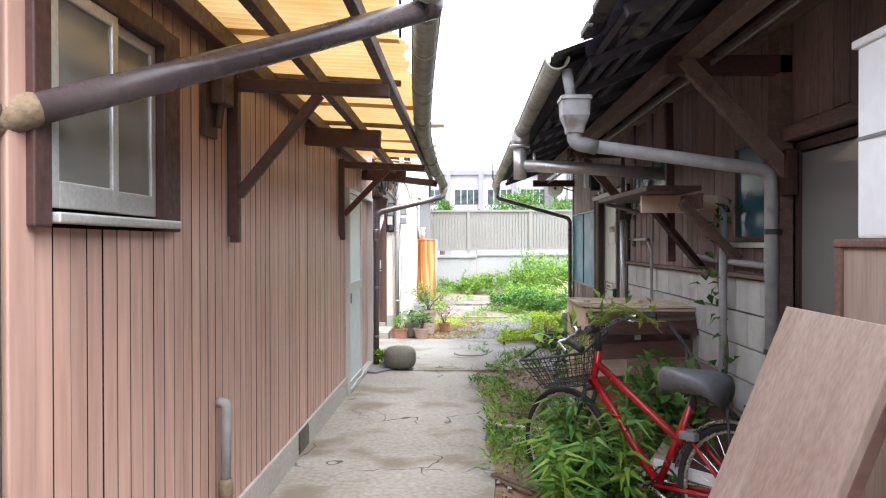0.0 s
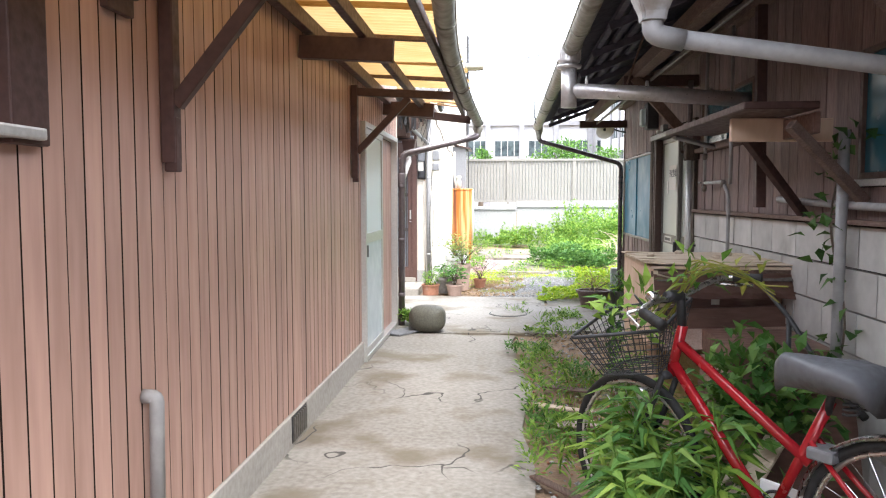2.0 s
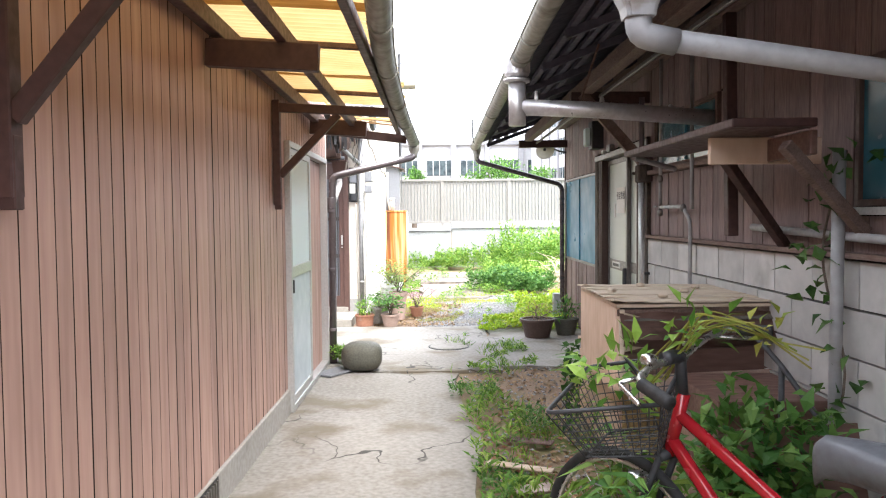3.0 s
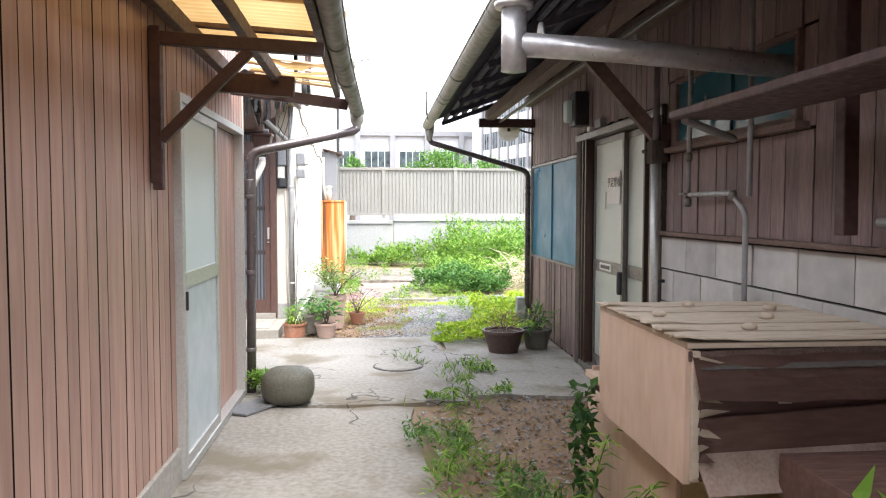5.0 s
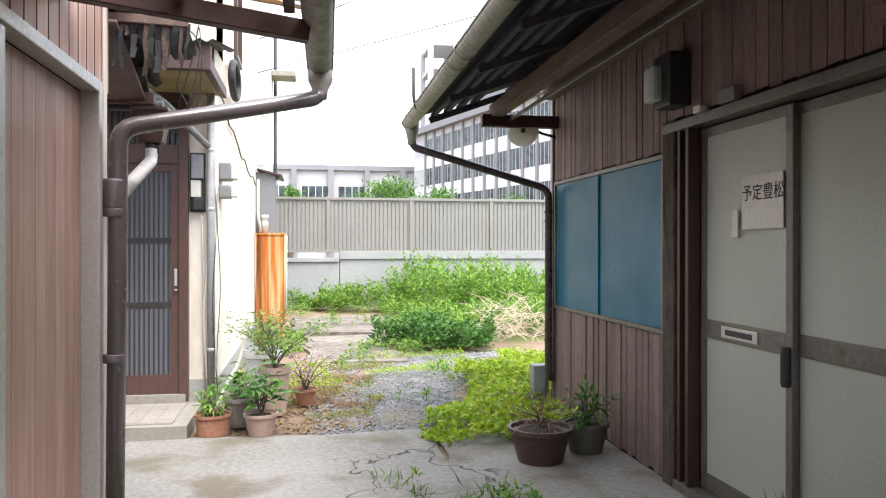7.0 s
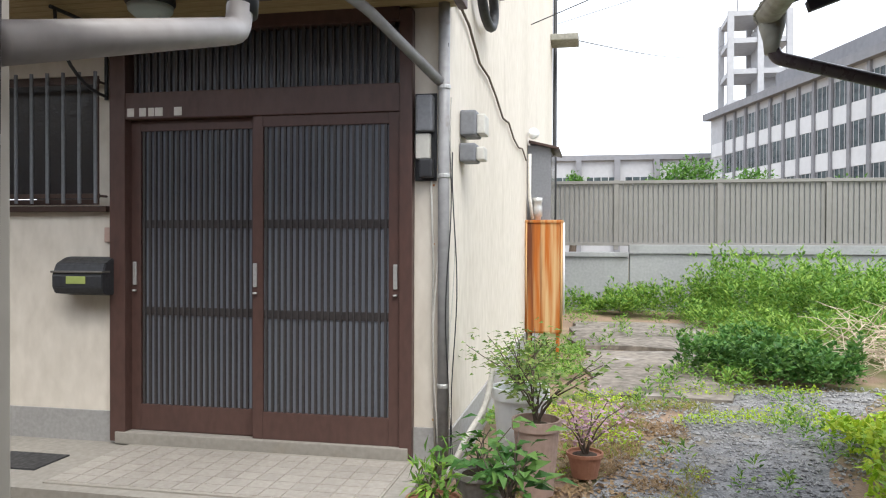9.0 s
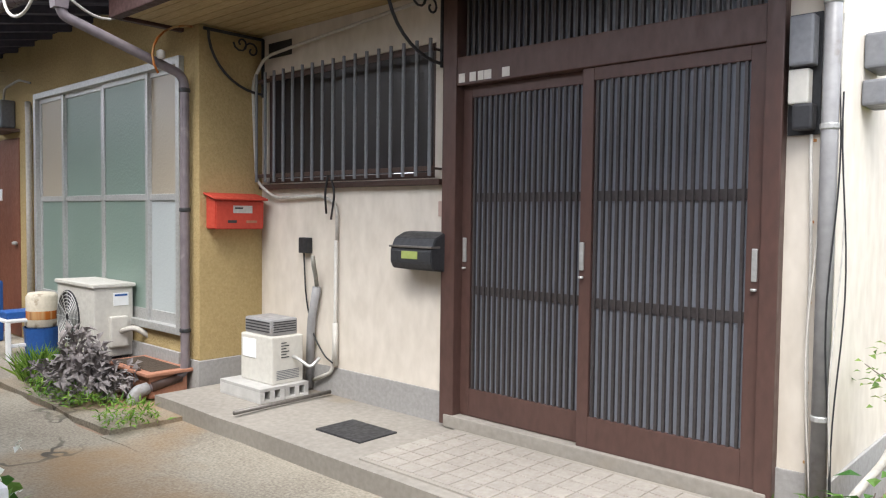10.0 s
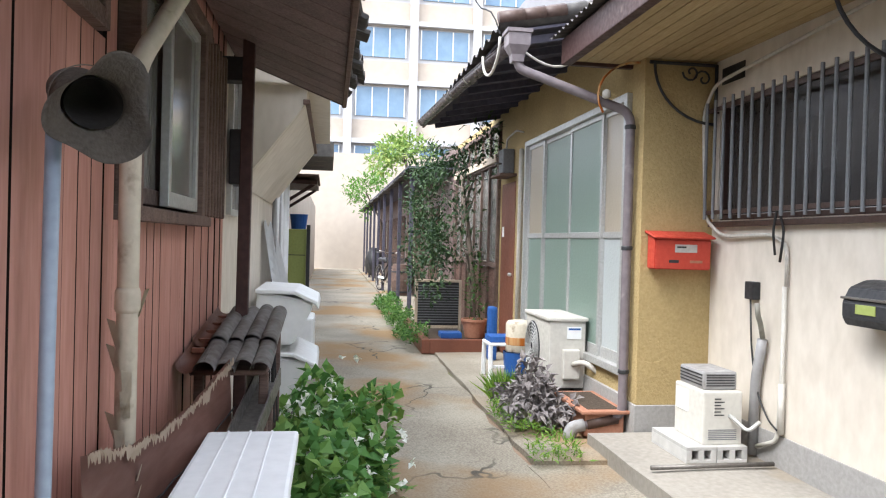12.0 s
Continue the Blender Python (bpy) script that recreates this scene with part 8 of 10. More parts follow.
part("foot_elbow", tube(bend([(-5.1, 12.12, 0.14), (-5.1, 12.03, 0.125), (-5.1, 12.01, 0.03)], 0.05), 0.044, 12), M_pvcgrey, lh, smooth=True)
for z in (2.2, 1.36, 0.5):
    part("clip", lathe([(0.035, 0), (0.039, 0.004), (0.039, 0.024), (0.035, 0.03)], (-5.09, 12.395, z), 14), M_dark, lh)
lc = thing("lane_cable", (-5.2, 11.6, 2.6), "loops of pale cable hanging at the gutter end", "cable")
part("cable", tube([(-5.6 + 0.3 * math.cos(a), 11.5, 2.84 + 0.2 * math.sin(a)) for a in [math.pi + math.pi * k / 12 for k in range(13)]], 0.011, 6), M_cablew, lc, smooth=True)
part("cable", tube([(-5.15 - 0.15 * k / 10, 11.62 + 0.62 * k / 10, 2.72 - 0.16 * math.sin(math.pi * k / 10) + 0.16 * k / 10) for k in range(11)], 0.009, 6), M_cablew, lc, smooth=True)
part("wire", tube([(-5.3 - 0.4 * k / 12, 11.5 - 0.35 * k / 12, 2.86 + 0.75 * k / 12 + 0.05 * math.sin(k)) for k in range(13)], 0.006, 5), M_cable, lc)
hl = thing("hook_bracket", (-5.1, 12.3, 2.6), "rusty curved iron hook with a pale insulator", "hook")
part("hook", tube([(-5.05, 12.44 - 0.3 * math.sin(a), 2.42 + 0.24 * math.cos(a)) for a in [math.pi * k / 12 for k in range(9)]], 0.008, 6), M_rust, hl, smooth=True)
part("insulator", lathe([(0.02, 0), (0.03, 0.01), (0.028, 0.05), (0.012, 0.06)], (-5.05, 12.2, 2.40), 12), M_cablew, hl, smooth=True)

ac = thing("air_conditioner_unit", (-6.37, 12.29, 0.17), "beige outdoor air conditioner unit with a round fan grille", "air conditioner")
part("case", box((-6.69, 12.12, 0.22), (-5.97, 12.43, 0.78), 0.018), M_beige, ac)
part("top_cover", box((-6.705, 12.105, 0.765), (-5.955, 12.445, 0.795), 0.008), M_beige, ac)
bm = bmesh.new()
for k in range(7):
    tube([(-6.45 + (0.04 + 0.028 * k) * math.cos(a), 12.108, 0.50 + (0.04 + 0.028 * k) * math.sin(a)) for a in [2 * math.pi * j / 28 for j in range(28)]], 0.004, 4, bm, closed=True)
for k in range(12):
    a = 2 * math.pi * k / 12
    tube([(-6.45 + 0.03 * math.cos(a), 12.108, 0.50 + 0.03 * math.sin(a)), (-6.45 + 0.215 * math.cos(a), 12.108, 0.50 + 0.215 * math.sin(a))], 0.003, 4, bm)
part("fan_grille", bm, M_alu, ac)
bm = bmesh.new()
bmesh.ops.create_cone(bm, cap_ends=True, segments=32, radius1=0.22, radius2=0.22, depth=0.006, matrix=Matrix.LocRotScale((-6.45, 12.118, 0.5), Euler((radians(90), 0, 0)), None))
part("fan_opening", bm, M_dark, ac)
part("valve_cover", box((-5.973, 12.23, 0.3), (-5.92, 12.37, 0.54), 0.012), M_beige, ac)
part("label_plate", box((-5.972, 12.27, 0.62), (-5.966, 12.39, 0.72), 0.002), M_white, ac)
part("label_bar", box((-5.966, 12.28, 0.695), (-5.964, 12.38, 0.71)), M_bluepl, ac)
for y in (12.17, 12.37):
    part("foot", box((-6.67, y - 0.03, 0.05), (-5.99, y + 0.03, 0.22), 0.006), M_dark, ac)
part("pipe", tube(bend([(-5.93, 12.31, 0.42), (-5.83, 12.37, 0.46), (-5.77, 12.49, 0.37), (-5.79, 12.55, 0.27)], 0.05), 0.022, 10), M_cablew, ac, smooth=True)
stl = thing("plastic_stool", (-7.4, 12.05, 0.05), "white plastic stool with boxes on it", "stool")
part("seat", box((-7.57, 11.9, 0.38), (-7.23, 12.2, 0.41), 0.012), M_white, stl)
for x in (-7.55, -7.25):
    for y in (11.92, 12.18):
        part("leg", beam((x + (0.02 if x > -7.4 else -0.02), y, 0.05), (x, y, 0.385), 0.04, 0.04, 0.006), M_white, stl)
part("stretcher", beam((-7.25, 11.92, 0.18), (-7.25, 12.18, 0.18), 0.02, 0.03), M_white, stl)
tagged(part("blue_box", box((-7.53, 11.92, 0.412), (-7.27, 12.16, 0.47), 0.008), M_bluepl), "blue lidded box on the white stool", "box")
bkt = thing("paint_drum", (-7.25, 12.28, 0.05), "white rust-stained drum standing in a blue bucket", "drum")
part("bucket", lathe([(0.13, 0), (0.15, 0.27), (0.155, 0.28), (0.145, 0.28), (0.14, 0.2), (0.01, 0.2)], (-7.25, 12.2, 0.05), 24), M_bluepl, bkt, "blue bucket", smooth=False)
part("rust_band", lathe([(0.1312, 0.0), (0.1316, 0.004), (0.1316, 0.07), (0.1312, 0.075)], (-7.25, 12.2, 0.4), 24), M_rust, bkt, "rust stain round the drum", smooth=True)
part("drum", lathe([(0.125, 0), (0.13, 0.01), (0.13, 0.27), (0.11, 0.3), (0.04, 0.31)], (-7.25, 12.2, 0.33), 24), M_creampipe, bkt, smooth=True)
tagged(part("blue_bag", box((-8.55, 12.15, 0.05), (-8.4, 12.25, 0.66), 0.03), M_bluepl), "tall blue plastic sack by the door", "sack")
pl = thing("brick_planter", (-10.0, 11.9, 0.05), "low brown-red planter box edged in brick", "planter")
part("edge", box((-11.6, 11.47, 0.03), (-9.05, 11.57, 0.2), 0.008), M_doorbrown, pl)
part("edge", box((-9.15, 11.57, 0.03), (-9.05, 12.4, 0.2), 0.008), M_doorbrown, pl)
part("edge", box((-11.6, 12.3, 0.03), (-9.15, 12.4, 0.2), 0.008), M_doorbrown, pl)
part("soil", box((-11.55, 11.57, 0.03), (-9.15, 12.3, 0.17)), M_soil, pl)
fp = thing("framed_screen", (-10.1, 11.8, 0.2), "dark mesh panel in a pale wooden frame propped in the planter", "screen")
part("screen_cloth", box((-10.06, 11.52, 0.26), (-10.05, 12.10, 0.84)), M_dark, fp)
for y in (11.51, 12.10):
    part("stile", box((-10.07, y - 0.018, 0.17), (-10.035, y + 0.018, 0.87), 0.004), M_peel, fp)
for z in (0.24, 0.855):
    part("rail", box((-10.07, 11.53, z - 0.018), (-10.035, 12.08, z + 0.018), 0.004), M_peel, fp)
for z in np.arange(0.30, 0.82, 0.035):
    part("slat", box((-10.05, 11.53, z - 0.006), (-10.04, 12.08, z + 0.006)), M_meter, fp)
p9 = pot("flower_pot", (-9.32, 12.16, 0.2), 0.16, 0.23, M_terra, "terracotta pot standing on the planter")
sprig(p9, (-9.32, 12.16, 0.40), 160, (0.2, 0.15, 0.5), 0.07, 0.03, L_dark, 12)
tagged(part("blue_tray", box((-9.4, 11.72, 0.2), (-9.16, 11.98, 0.27), 0.01), M_bluepl), "small blue plastic tray on the planter", "tray")
bt = thing("brick_tray", (-5.48, 12.27, 0.05), "rust-red clay trough full of litter", "trough")
part("tray", box((-5.73, 12.12, 0.06), (-5.08, 12.41, 0.22), 0.02), M_terra, bt)
part("rim", box((-5.76, 12.09, 0.22), (-5.05, 12.44, 0.245), 0.008), M_terra, bt)
part("soil", box((-5.7, 12.15, 0.243), (-5.11, 12.38, 0.249)), M_soil, bt)

# left side past the eave
tagged(part("wall_lane_left", box((-8.6, 9.66, 0.0), (-4.11, 9.80, 3.2)), M_cream), "cream rendered neighbour house along the lane", "wall", kind="structure")
ov = thing("jettied_bay", (-6, 10.0, 2.2), "cream cantilevered bay jutting over the lane", "bay")
for x0 in (-7.4, -4.78):
    bm = bmesh.new()
    pts = [(9.80, 1.68), (10.19, 2.20), (10.19, 2.9), (9.80, 2.9)]
    f = [[bm.verts.new((x, y, z)) for y, z in pts] for x in (x0, x0 + 0.06)]
    bm.faces.new(f[0])
    bm.faces.new(f[1][::-1])
    for k in range(4):
        bm.faces.new((f[0][k], f[1][k], f[1][(k + 1) % 4], f[0][(k + 1) % 4]))
    bmesh.ops.recalc_face_normals(bm, faces=bm.faces)
    part("cheek", bm, M_cream, ov)
part("sloping_underside", beam((-6.06, 9.80, 1.70), (-6.06, 10.175, 2.20), 2.56, 0.03, 0.003), M_cream, ov)
part("front_wall", box((-7.34, 10.155, 2.20), (-4.78, 10.19, 2.9), 0.003), M_cream, ov)
part("drip_edge", box((-7.42, 10.17, 2.19), (-4.70, 10.21, 2.22), 0.004), M_oldwood, ov)
part("eave_slab", box((-7.5, 9.85, 2.30), (-4.66, 10.33, 2.38), 0.006), M_cream, ov)
nw = thing("window_11", (-4.4, 9.80, 1.6), "narrow silver-framed window in the neighbour's wall", "window", kind="structure")
rails("window_frame", "y", 9.80, 0.03, -4.62, -4.2, 1.5, 2.3, 0.035, M_alu, nw)
pane("y", 9.802, -4.59, -4.23, 1.53, 2.27, M_darkglass, nw)
tagged(part("meter_cabinet", box((-4.36, 9.815, 1.66), (-4.16, 9.92, 1.95), 0.01), M_dark), "dark box on the neighbour's wall", "box")
tagged(part("far_roof_left", beam((-7.9, 10.12, 2.30), (-10.2, 10.12, 2.36), 0.5, 0.16), M_roof), "dark low roof edge over the lane", "roof")
tagged(part("wall_lane_left_far", box((-33, 9.5, 0), (-8.6, 9.72, 2.7)), M_bldtan), "pale house walls further down the lane", "wall", kind="structure")
ph = thing("porch_hood", (-10, 9.95, 1.9), "small brown porch hood on struts", "porch hood")
part("roof", beam((-9.6, 9.95, 2.08), (-11.0, 9.95, 2.08), 0.46, 0.05), M_brownpaint, ph)
part("roof", beam((-9.55, 9.95, 2.16), (-11.0, 9.95, 2.14), 0.5, 0.03), M_oldwood, ph)
for x in (-9.7, -10.9):
    part("strut", beam((x, 9.72, 1.78), (x, 10.14, 2.06), 0.04, 0.04), M_brownpaint, ph)
gc = thing("green_cabinet", (-10.9, 9.9, 0.02), "yellow-green steel cabinet with two doors", "cabinet")
part("body", box((-11.3, 9.74, 0.02), (-10.6, 10.03, 1.5), 0.01), M_green, gc)
part("seam", box((-10.599, 9.75, 1.14), (-10.595, 10.02, 1.15)), M_dark, gc)
part("post", beam((-10.56, 10.06, 0.02), (-10.56, 10.06, 1.56), 0.05, 0.05), M_dark, gc)
part("foot", box((-11.28, 9.76, 0.0), (-10.62, 10.01, 0.025)), M_dark, gc)
tagged(part("blue_tub", lathe([(0.10, 0), (0.125, 0.2), (0.135, 0.2), (0.125, 0.205)], (-10.75, 9.92, 1.503), 18), M_bluepl), "blue tub on top of the green cabinet", "tub")
tagged(part("white_duct", tube([(-8.3, 9.86, 0.02), (-8.3, 9.86, 2.2)], 0.055, 12), M_white, smooth=True), "thick white duct on the neighbour's wall", "duct")
for k in range(4):
    tagged(part("wall_pipe", tube([(-7.2 - k * 0.32, 9.84, 0.3), (-7.2 - k * 0.32, 9.84, 1.9 + 0.1 * (k % 2))], 0.022, 8), M_white if k % 2 else M_pvcgrey, smooth=True), "thin pale pipe on the neighbour's wall", "pipe", "neighbour's wall pipes")
bm = bmesh.new()
g = {}
for i in range(13):
    for j in range(9):
        u, v = i / 12, j / 8
        g[i, j] = bm.verts.new((-6.3 - 1.3 * u, 9.82 + 0.20 * v * (0.6 + 0.4 * math.sin(u * 9)) , 1.5 - 0.75 * v + 0.03 * math.sin(u * 14)))
for i in range(12):
    for j in range(8):
        bm.faces.new((g[i, j], g[i + 1, j], g[i + 1, j + 1], g[i, j + 1]))
bmesh.ops.solidify(bm, geom=bm.faces[:], thickness=0.003)
tagged(part("plastic_drape", bm, M_white, smooth=True), "whitish plastic sheet draped along the wall", "sheet")
tagged(part("small_bin", box((-8.0, 9.85, 0.02), (-7.4, 10.22, 0.62), 0.03), M_white), "low white lidded bin past the storage bins", "bin")

# parked bicycle and barrel down the lane
b2 = copy_thing(bk, pose(-19.6, 11.8, 0.035, 0, 0, 15))
tagged(b2, "old dark bicycle parked by the house fronts", "bicycle")
for o in b2.children_recursive:
    if o.data.materials and o.data.materials[0] == M_red:
        o.data = o.data.copy()
        o.data.materials[0] = M_dark
brl = thing("barrel", (-18.2, 12.1, 0.05), "brown barrel planter by the house fronts", "barrel")
part("cask", lathe([(0.22, 0), (0.27, 0.25), (0.28, 0.35), (0.27, 0.5), (0.23, 0.75)], (-18.2, 12.1, 0.05), 20), M_oldwood, brl)
for z, r in ((0.12, 0.252), (0.6, 0.262)):
    part("hoop", lathe([(r, 0), (r + 0.004, 0.005), (r + 0.004, 0.035), (r, 0.04)], (-18.2, 12.1, z), 20), M_dark, brl)
mp_ = thing("covered_scooter", (-26.5, 11.95, 0.05), "covered dark motor scooter by the wall", "scooter")
bm = bmesh.new()
bmesh.ops.create_uvsphere(bm, u_segments=20, v_segments=12, radius=1, matrix=Matrix.LocRotScale((-26.5, 11.9, 0.6), None, (0.75, 0.3, 0.5)))
for v in bm.verts:
    v.co += Vector((0.1, 0.06, 0.08)) * noise.noise(v.co * 3)
part("cover", bm, M_dark, mp_, smooth=True)
for x in (-27.0, -26.0):
    part("wheel", tube([(x + 0.2 * math.cos(a), 11.9, 0.27 + 0.2 * math.sin(a)) for a in [2 * math.pi * k / 20 for k in range(20)]], 0.05, 8, closed=True), M_rubber, mp_)

# ---- distance ----
tagged(part("wall_lane_end", box((-34.3, 6, 0), (-34, 15.5, 5.2)), M_bldtan), "pale wall closing the end of the lane", "wall", kind="structure")


def window_grid(b, axis, at, us, w, zs, h, glass, deep=0.12, frame_m=None, split=2):
    """Recessed windows on a facade, one part each."""
    for u in us:
        for z in zs:
            lo, hi = ((at, u, z), (at + deep, u + w, z + h)) if axis == "x" else ((u, at, z), (u + w, at + deep, z + h))
            wnd = part("window", box(lo, hi), glass, b)
            for k in range(split + 1):
                uu = u + w * k / split
                lo, hi = ((at - 0.03 if deep > 0 else at + deep - 0.03, uu - 0.03, z), (at + deep + 0.03, uu + 0.03, z + h)) if axis == "x" else ((uu - 0.03, at - 0.03, z), (uu + 0.03, at + deep, z + h))
                part("mullion", box(lo, hi), frame_m or M_bldwhite, wnd)


lre = thing("low_lane_roof", (-18, 12.1, 2.5), "low vine-hung dark roof further down the lane", "roof")
part("roofing", corrugated(-33.0, -12.7, 11.6, 12.9, 2.55, 2.9, 0.24, 0.025, along="y", sag=0.05, torn=0.1, seed=31), M_roof, lre, smooth=True)
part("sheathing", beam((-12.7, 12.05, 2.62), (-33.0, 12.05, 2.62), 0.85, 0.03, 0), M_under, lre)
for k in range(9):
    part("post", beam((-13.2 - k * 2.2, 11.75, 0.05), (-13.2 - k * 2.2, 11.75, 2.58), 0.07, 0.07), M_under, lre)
tagged(part("wall_lane_upper", box((-33.0, 12.42, 2.6), (-12.6, 12.446, 3.0)), M_darkwood), "dark boards above the glazed front", "wall", kind="structure")
apt = thing("apartment_block", (-39, 18, 0), "pale apartment block with window bands and tan spandrels", "building")
part("wall", box((-47, -2, 0), (-39, 40, 22)), M_bldwhite, apt)
us = [1.6 + k * 3.3 for k in range(10)]
zs = [1.6 + k * 3.05 for k in range(7)]
for z in zs:
    part("spandrel", box((-39, -1, z - 1.2), (-38.95, 39, z - 0.2)), M_bldtan, apt)
    part("ledge", box((-39, -1, z + 1.62), (-38.6, 39, z + 1.85)), M_bldwhite, apt)
window_grid(apt, "x", -38.99, us, 2.5, zs, 1.5, M_winblue, 0.06, M_alu, 3)
for u in us:
    part("pilaster", box((-39, u - 0.6, 0), (-38.55, u - 0.2, 22)), M_bldwhite, apt)
gh = thing("metal_clad_house", (-16, 15.7, 0), "upper storey clad in grey corrugated sheet behind the low roofs", "house")
part("wall", box((-15.5, 13.6, 2.5), (-8.5, 17.7, 5.6)), M_bldgrey, gh)
for k in range(48):
    part("rib", box((-8.5, 13.95 + k * 0.084, 2.5), (-8.47, 13.985 + k * 0.084, 5.6)), M_bldgrey, gh)
part("base", box((-15.5, 13.6, 0), (-8.5, 17.7, 2.5)), M_bldgrey, gh)

rt_ = thing("boundary_wall", (3, 24, 0), "pale concrete retaining wall under a slatted fence", "wall", kind="structure")
part("footing", box((-6, 24.0, 0), (0.46, 24.4, 1.05), 0.01), M_retain, rt_)
part("footing", box((0.48, 24.0, 0), (16, 24.4, 1.12), 0.01), M_retain, rt_)
part("coping", box((-6, 23.95, 1.06), (0.46, 24.42, 1.15), 0.01), M_retain, rt_)
part("coping", box((0.47, 23.95, 1.13), (16, 24.42, 1.30), 0.01), M_retain, rt_)
fn = thing("slatted_fence", (3, 24.1, 1.3), "tall beige-grey fence of narrow upright slats", "fence")
sm = bpy.data.meshes.new("slat")
bms = box((-0.034, -0.012, 0), (0.034, 0.012, 1.18))
bms.to_mesh(sm)
bms.free()
sm.materials.append(M_fence)
x = -5.3
n = 0
bm = bmesh.new()
while x < 15.5:
    near = -1.2 < x < 7.2
    if near and n < 300:
        o = new("slat", sm)
        o.parent = fn
        o.location = (x - 3, 0, 0.03)
        n += 1
    else:
        box((x - 0.034, 24.088, 1.33), (x + 0.034, 24.112, 2.51), 0, bm)
    x += 0.095
tagged(part("more_slats", bm, M_fence, fn), kind="stuff")
for k in range(-3, 8):
    xp = 0.22 + 1.94 * k
    part("post", box((xp - 0.045, 24.05, 1.2), (xp + 0.045, 24.15, 2.58), 0.005), M_fence, fn)
for z in (1.31, 2.53):
    part("rail", box((-5.4, 24.04, z - 0.03), (15.6, 24.075, z + 0.03), 0.004), M_fence, fn)
part("backing", box((-5.4, 24.115, 1.3), (15.6, 24.13, 2.5)), M_retain, fn)

ob_ = thing("long_low_building", (3, 75, 0), "long pale three-storey school building with window bands", "building")
part("wall", box((-22, 75, 0), (12.5, 85, 8.3)), M_bldwhite, ob_)
part("roof_edge", box((-22.3, 74.7, 8.3), (12.8, 85, 8.75)), M_bldgrey, ob_)
window_grid(ob_, "y", 74.93, [-20.4 + k * 3.25 for k in range(10)], 2.5, (2.2, 5.4), 1.45, M_windark, 0.1, M_alu, 4)
for k in range(11):
    part("pilaster", box((-21.3 + k * 3.25, 74.5, 0), (-20.8 + k * 3.25, 75, 8.4)), M_bldgrey, ob_)
of = thing("office_block", (14, 58, 0), "white office block with long rows of windows and grey piers", "building")
A, B = Vector((8.6, 70, 0)), Vector((14.6, 47.5, 0))
d = (B - A).normalized()
nrm = Vector((d.y, -d.x, 0))
if nrm.x > 0:
    nrm = -nrm
H = 11.2


def face_box(bm, s0, s1, z0, z1, out0, out1):
    p = [A + d * s + nrm * o for s, o in ((s0, out0), (s1, out0), (s1, out1), (s0, out1))]
    lo = [bm.verts.new((q.x, q.y, z0)) for q in p]
    hi = [bm.verts.new((q.x, q.y, z1)) for q in p]
    bm.faces.new(lo)
    bm.faces.new(hi)
    for k in range(4):
        bm.faces.new((lo[k], lo[(k + 1) % 4], hi[(k + 1) % 4], hi[k]))
    bmesh.ops.recalc_face_normals(bm, faces=bm.faces)
    return bm


LEN = (B - A).length
part("wall", face_box(bmesh.new(), 0, LEN, 0, H, -8, 0), M_bldwhite, of)
part("roof_edge", face_box(bmesh.new(), -0.4, LEN + 0.4, H - 0.5, H, -8, 0.5), M_bldgrey, of)
for z in (1.55, 3.95, 6.35, 8.75):
    part("spandrel", face_box(bmesh.new(), 0.3, LEN, z - 0.95, z + 0.05, 0.0, 0.05), M_span, of, "white spandrel band")
for s in range(12):
    s0 = 2.4 + s * (LEN - 2.4) / 12.2
    part("pier", face_box(bmesh.new(), s0, s0 + 0.26, 0, H - 0.5, 0, 0.16), M_bldgrey, of)
    for z in (1.62, 4.02, 6.42, 8.82):
        if s < 11:
            w_ = part("window", face_box(bmesh.new(), s0 + 0.30, s0 + (LEN - 2.4) / 12.2 - 0.04, z, z + 1.36, 0.005, 0.03), M_windark, of)
            for k in range(3):
                part("mullion", face_box(bmesh.new(), s0 + 0.42 + k * 0.46, s0 + 0.47 + k * 0.46, z, z + 1.36, 0.03, 0.05), M_bldwhite, w_)
part("penthouse", face_box(bmesh.new(), 7, LEN - 1, H, H + 1.6, -6, -1.5), M_bldgrey, of)
og = thing("balcony_block", (19, 47, 0), "white gable block with balconies", "building")
part("wall", box((14.9, 47, 0), (30, 56, 10.6)), M_bldwhite, og)
for z in (3.2, 6.2, 9.0):
    part("balcony", box((18.2, 46.0, z), (27, 47, z + 0.9)), M_bldwhite, og)
window_grid(og, "y", 46.94, (18.6, 21.4, 24.0), 1.4, (4.1, 7.1), 1.6, M_windark, 0.08, M_alu, 2)
tw = thing("open_frame_tower", (12, 70, 0), "white open concrete frame stair tower", "tower")
part("shaft", box((10.0, 70.8, 0), (14.55, 75.3, 11.0)), M_bldwhite, tw)
for x in (9.9, 12.1, 14.2):
    for y in (70.6, 75):
        part("column", box((x, y, 9), (x + 0.45, y + 0.45, 19.3)), M_bldwhite, tw)
for z in (12.0, 14.4, 16.8, 18.9):
    part("floor_slab", box((10.05, 70.75, z), (14.5, 75.3, z + 0.4)), M_bldwhite, tw)
part("core", box((12.4, 72.5, 9), (14.0, 74.8, 18.5)), M_bldwhite, tw)
part("mast", tube([(11.0, 73, 19.3), (11.0, 73, 22)], 0.05, 6), M_bldgrey, tw)
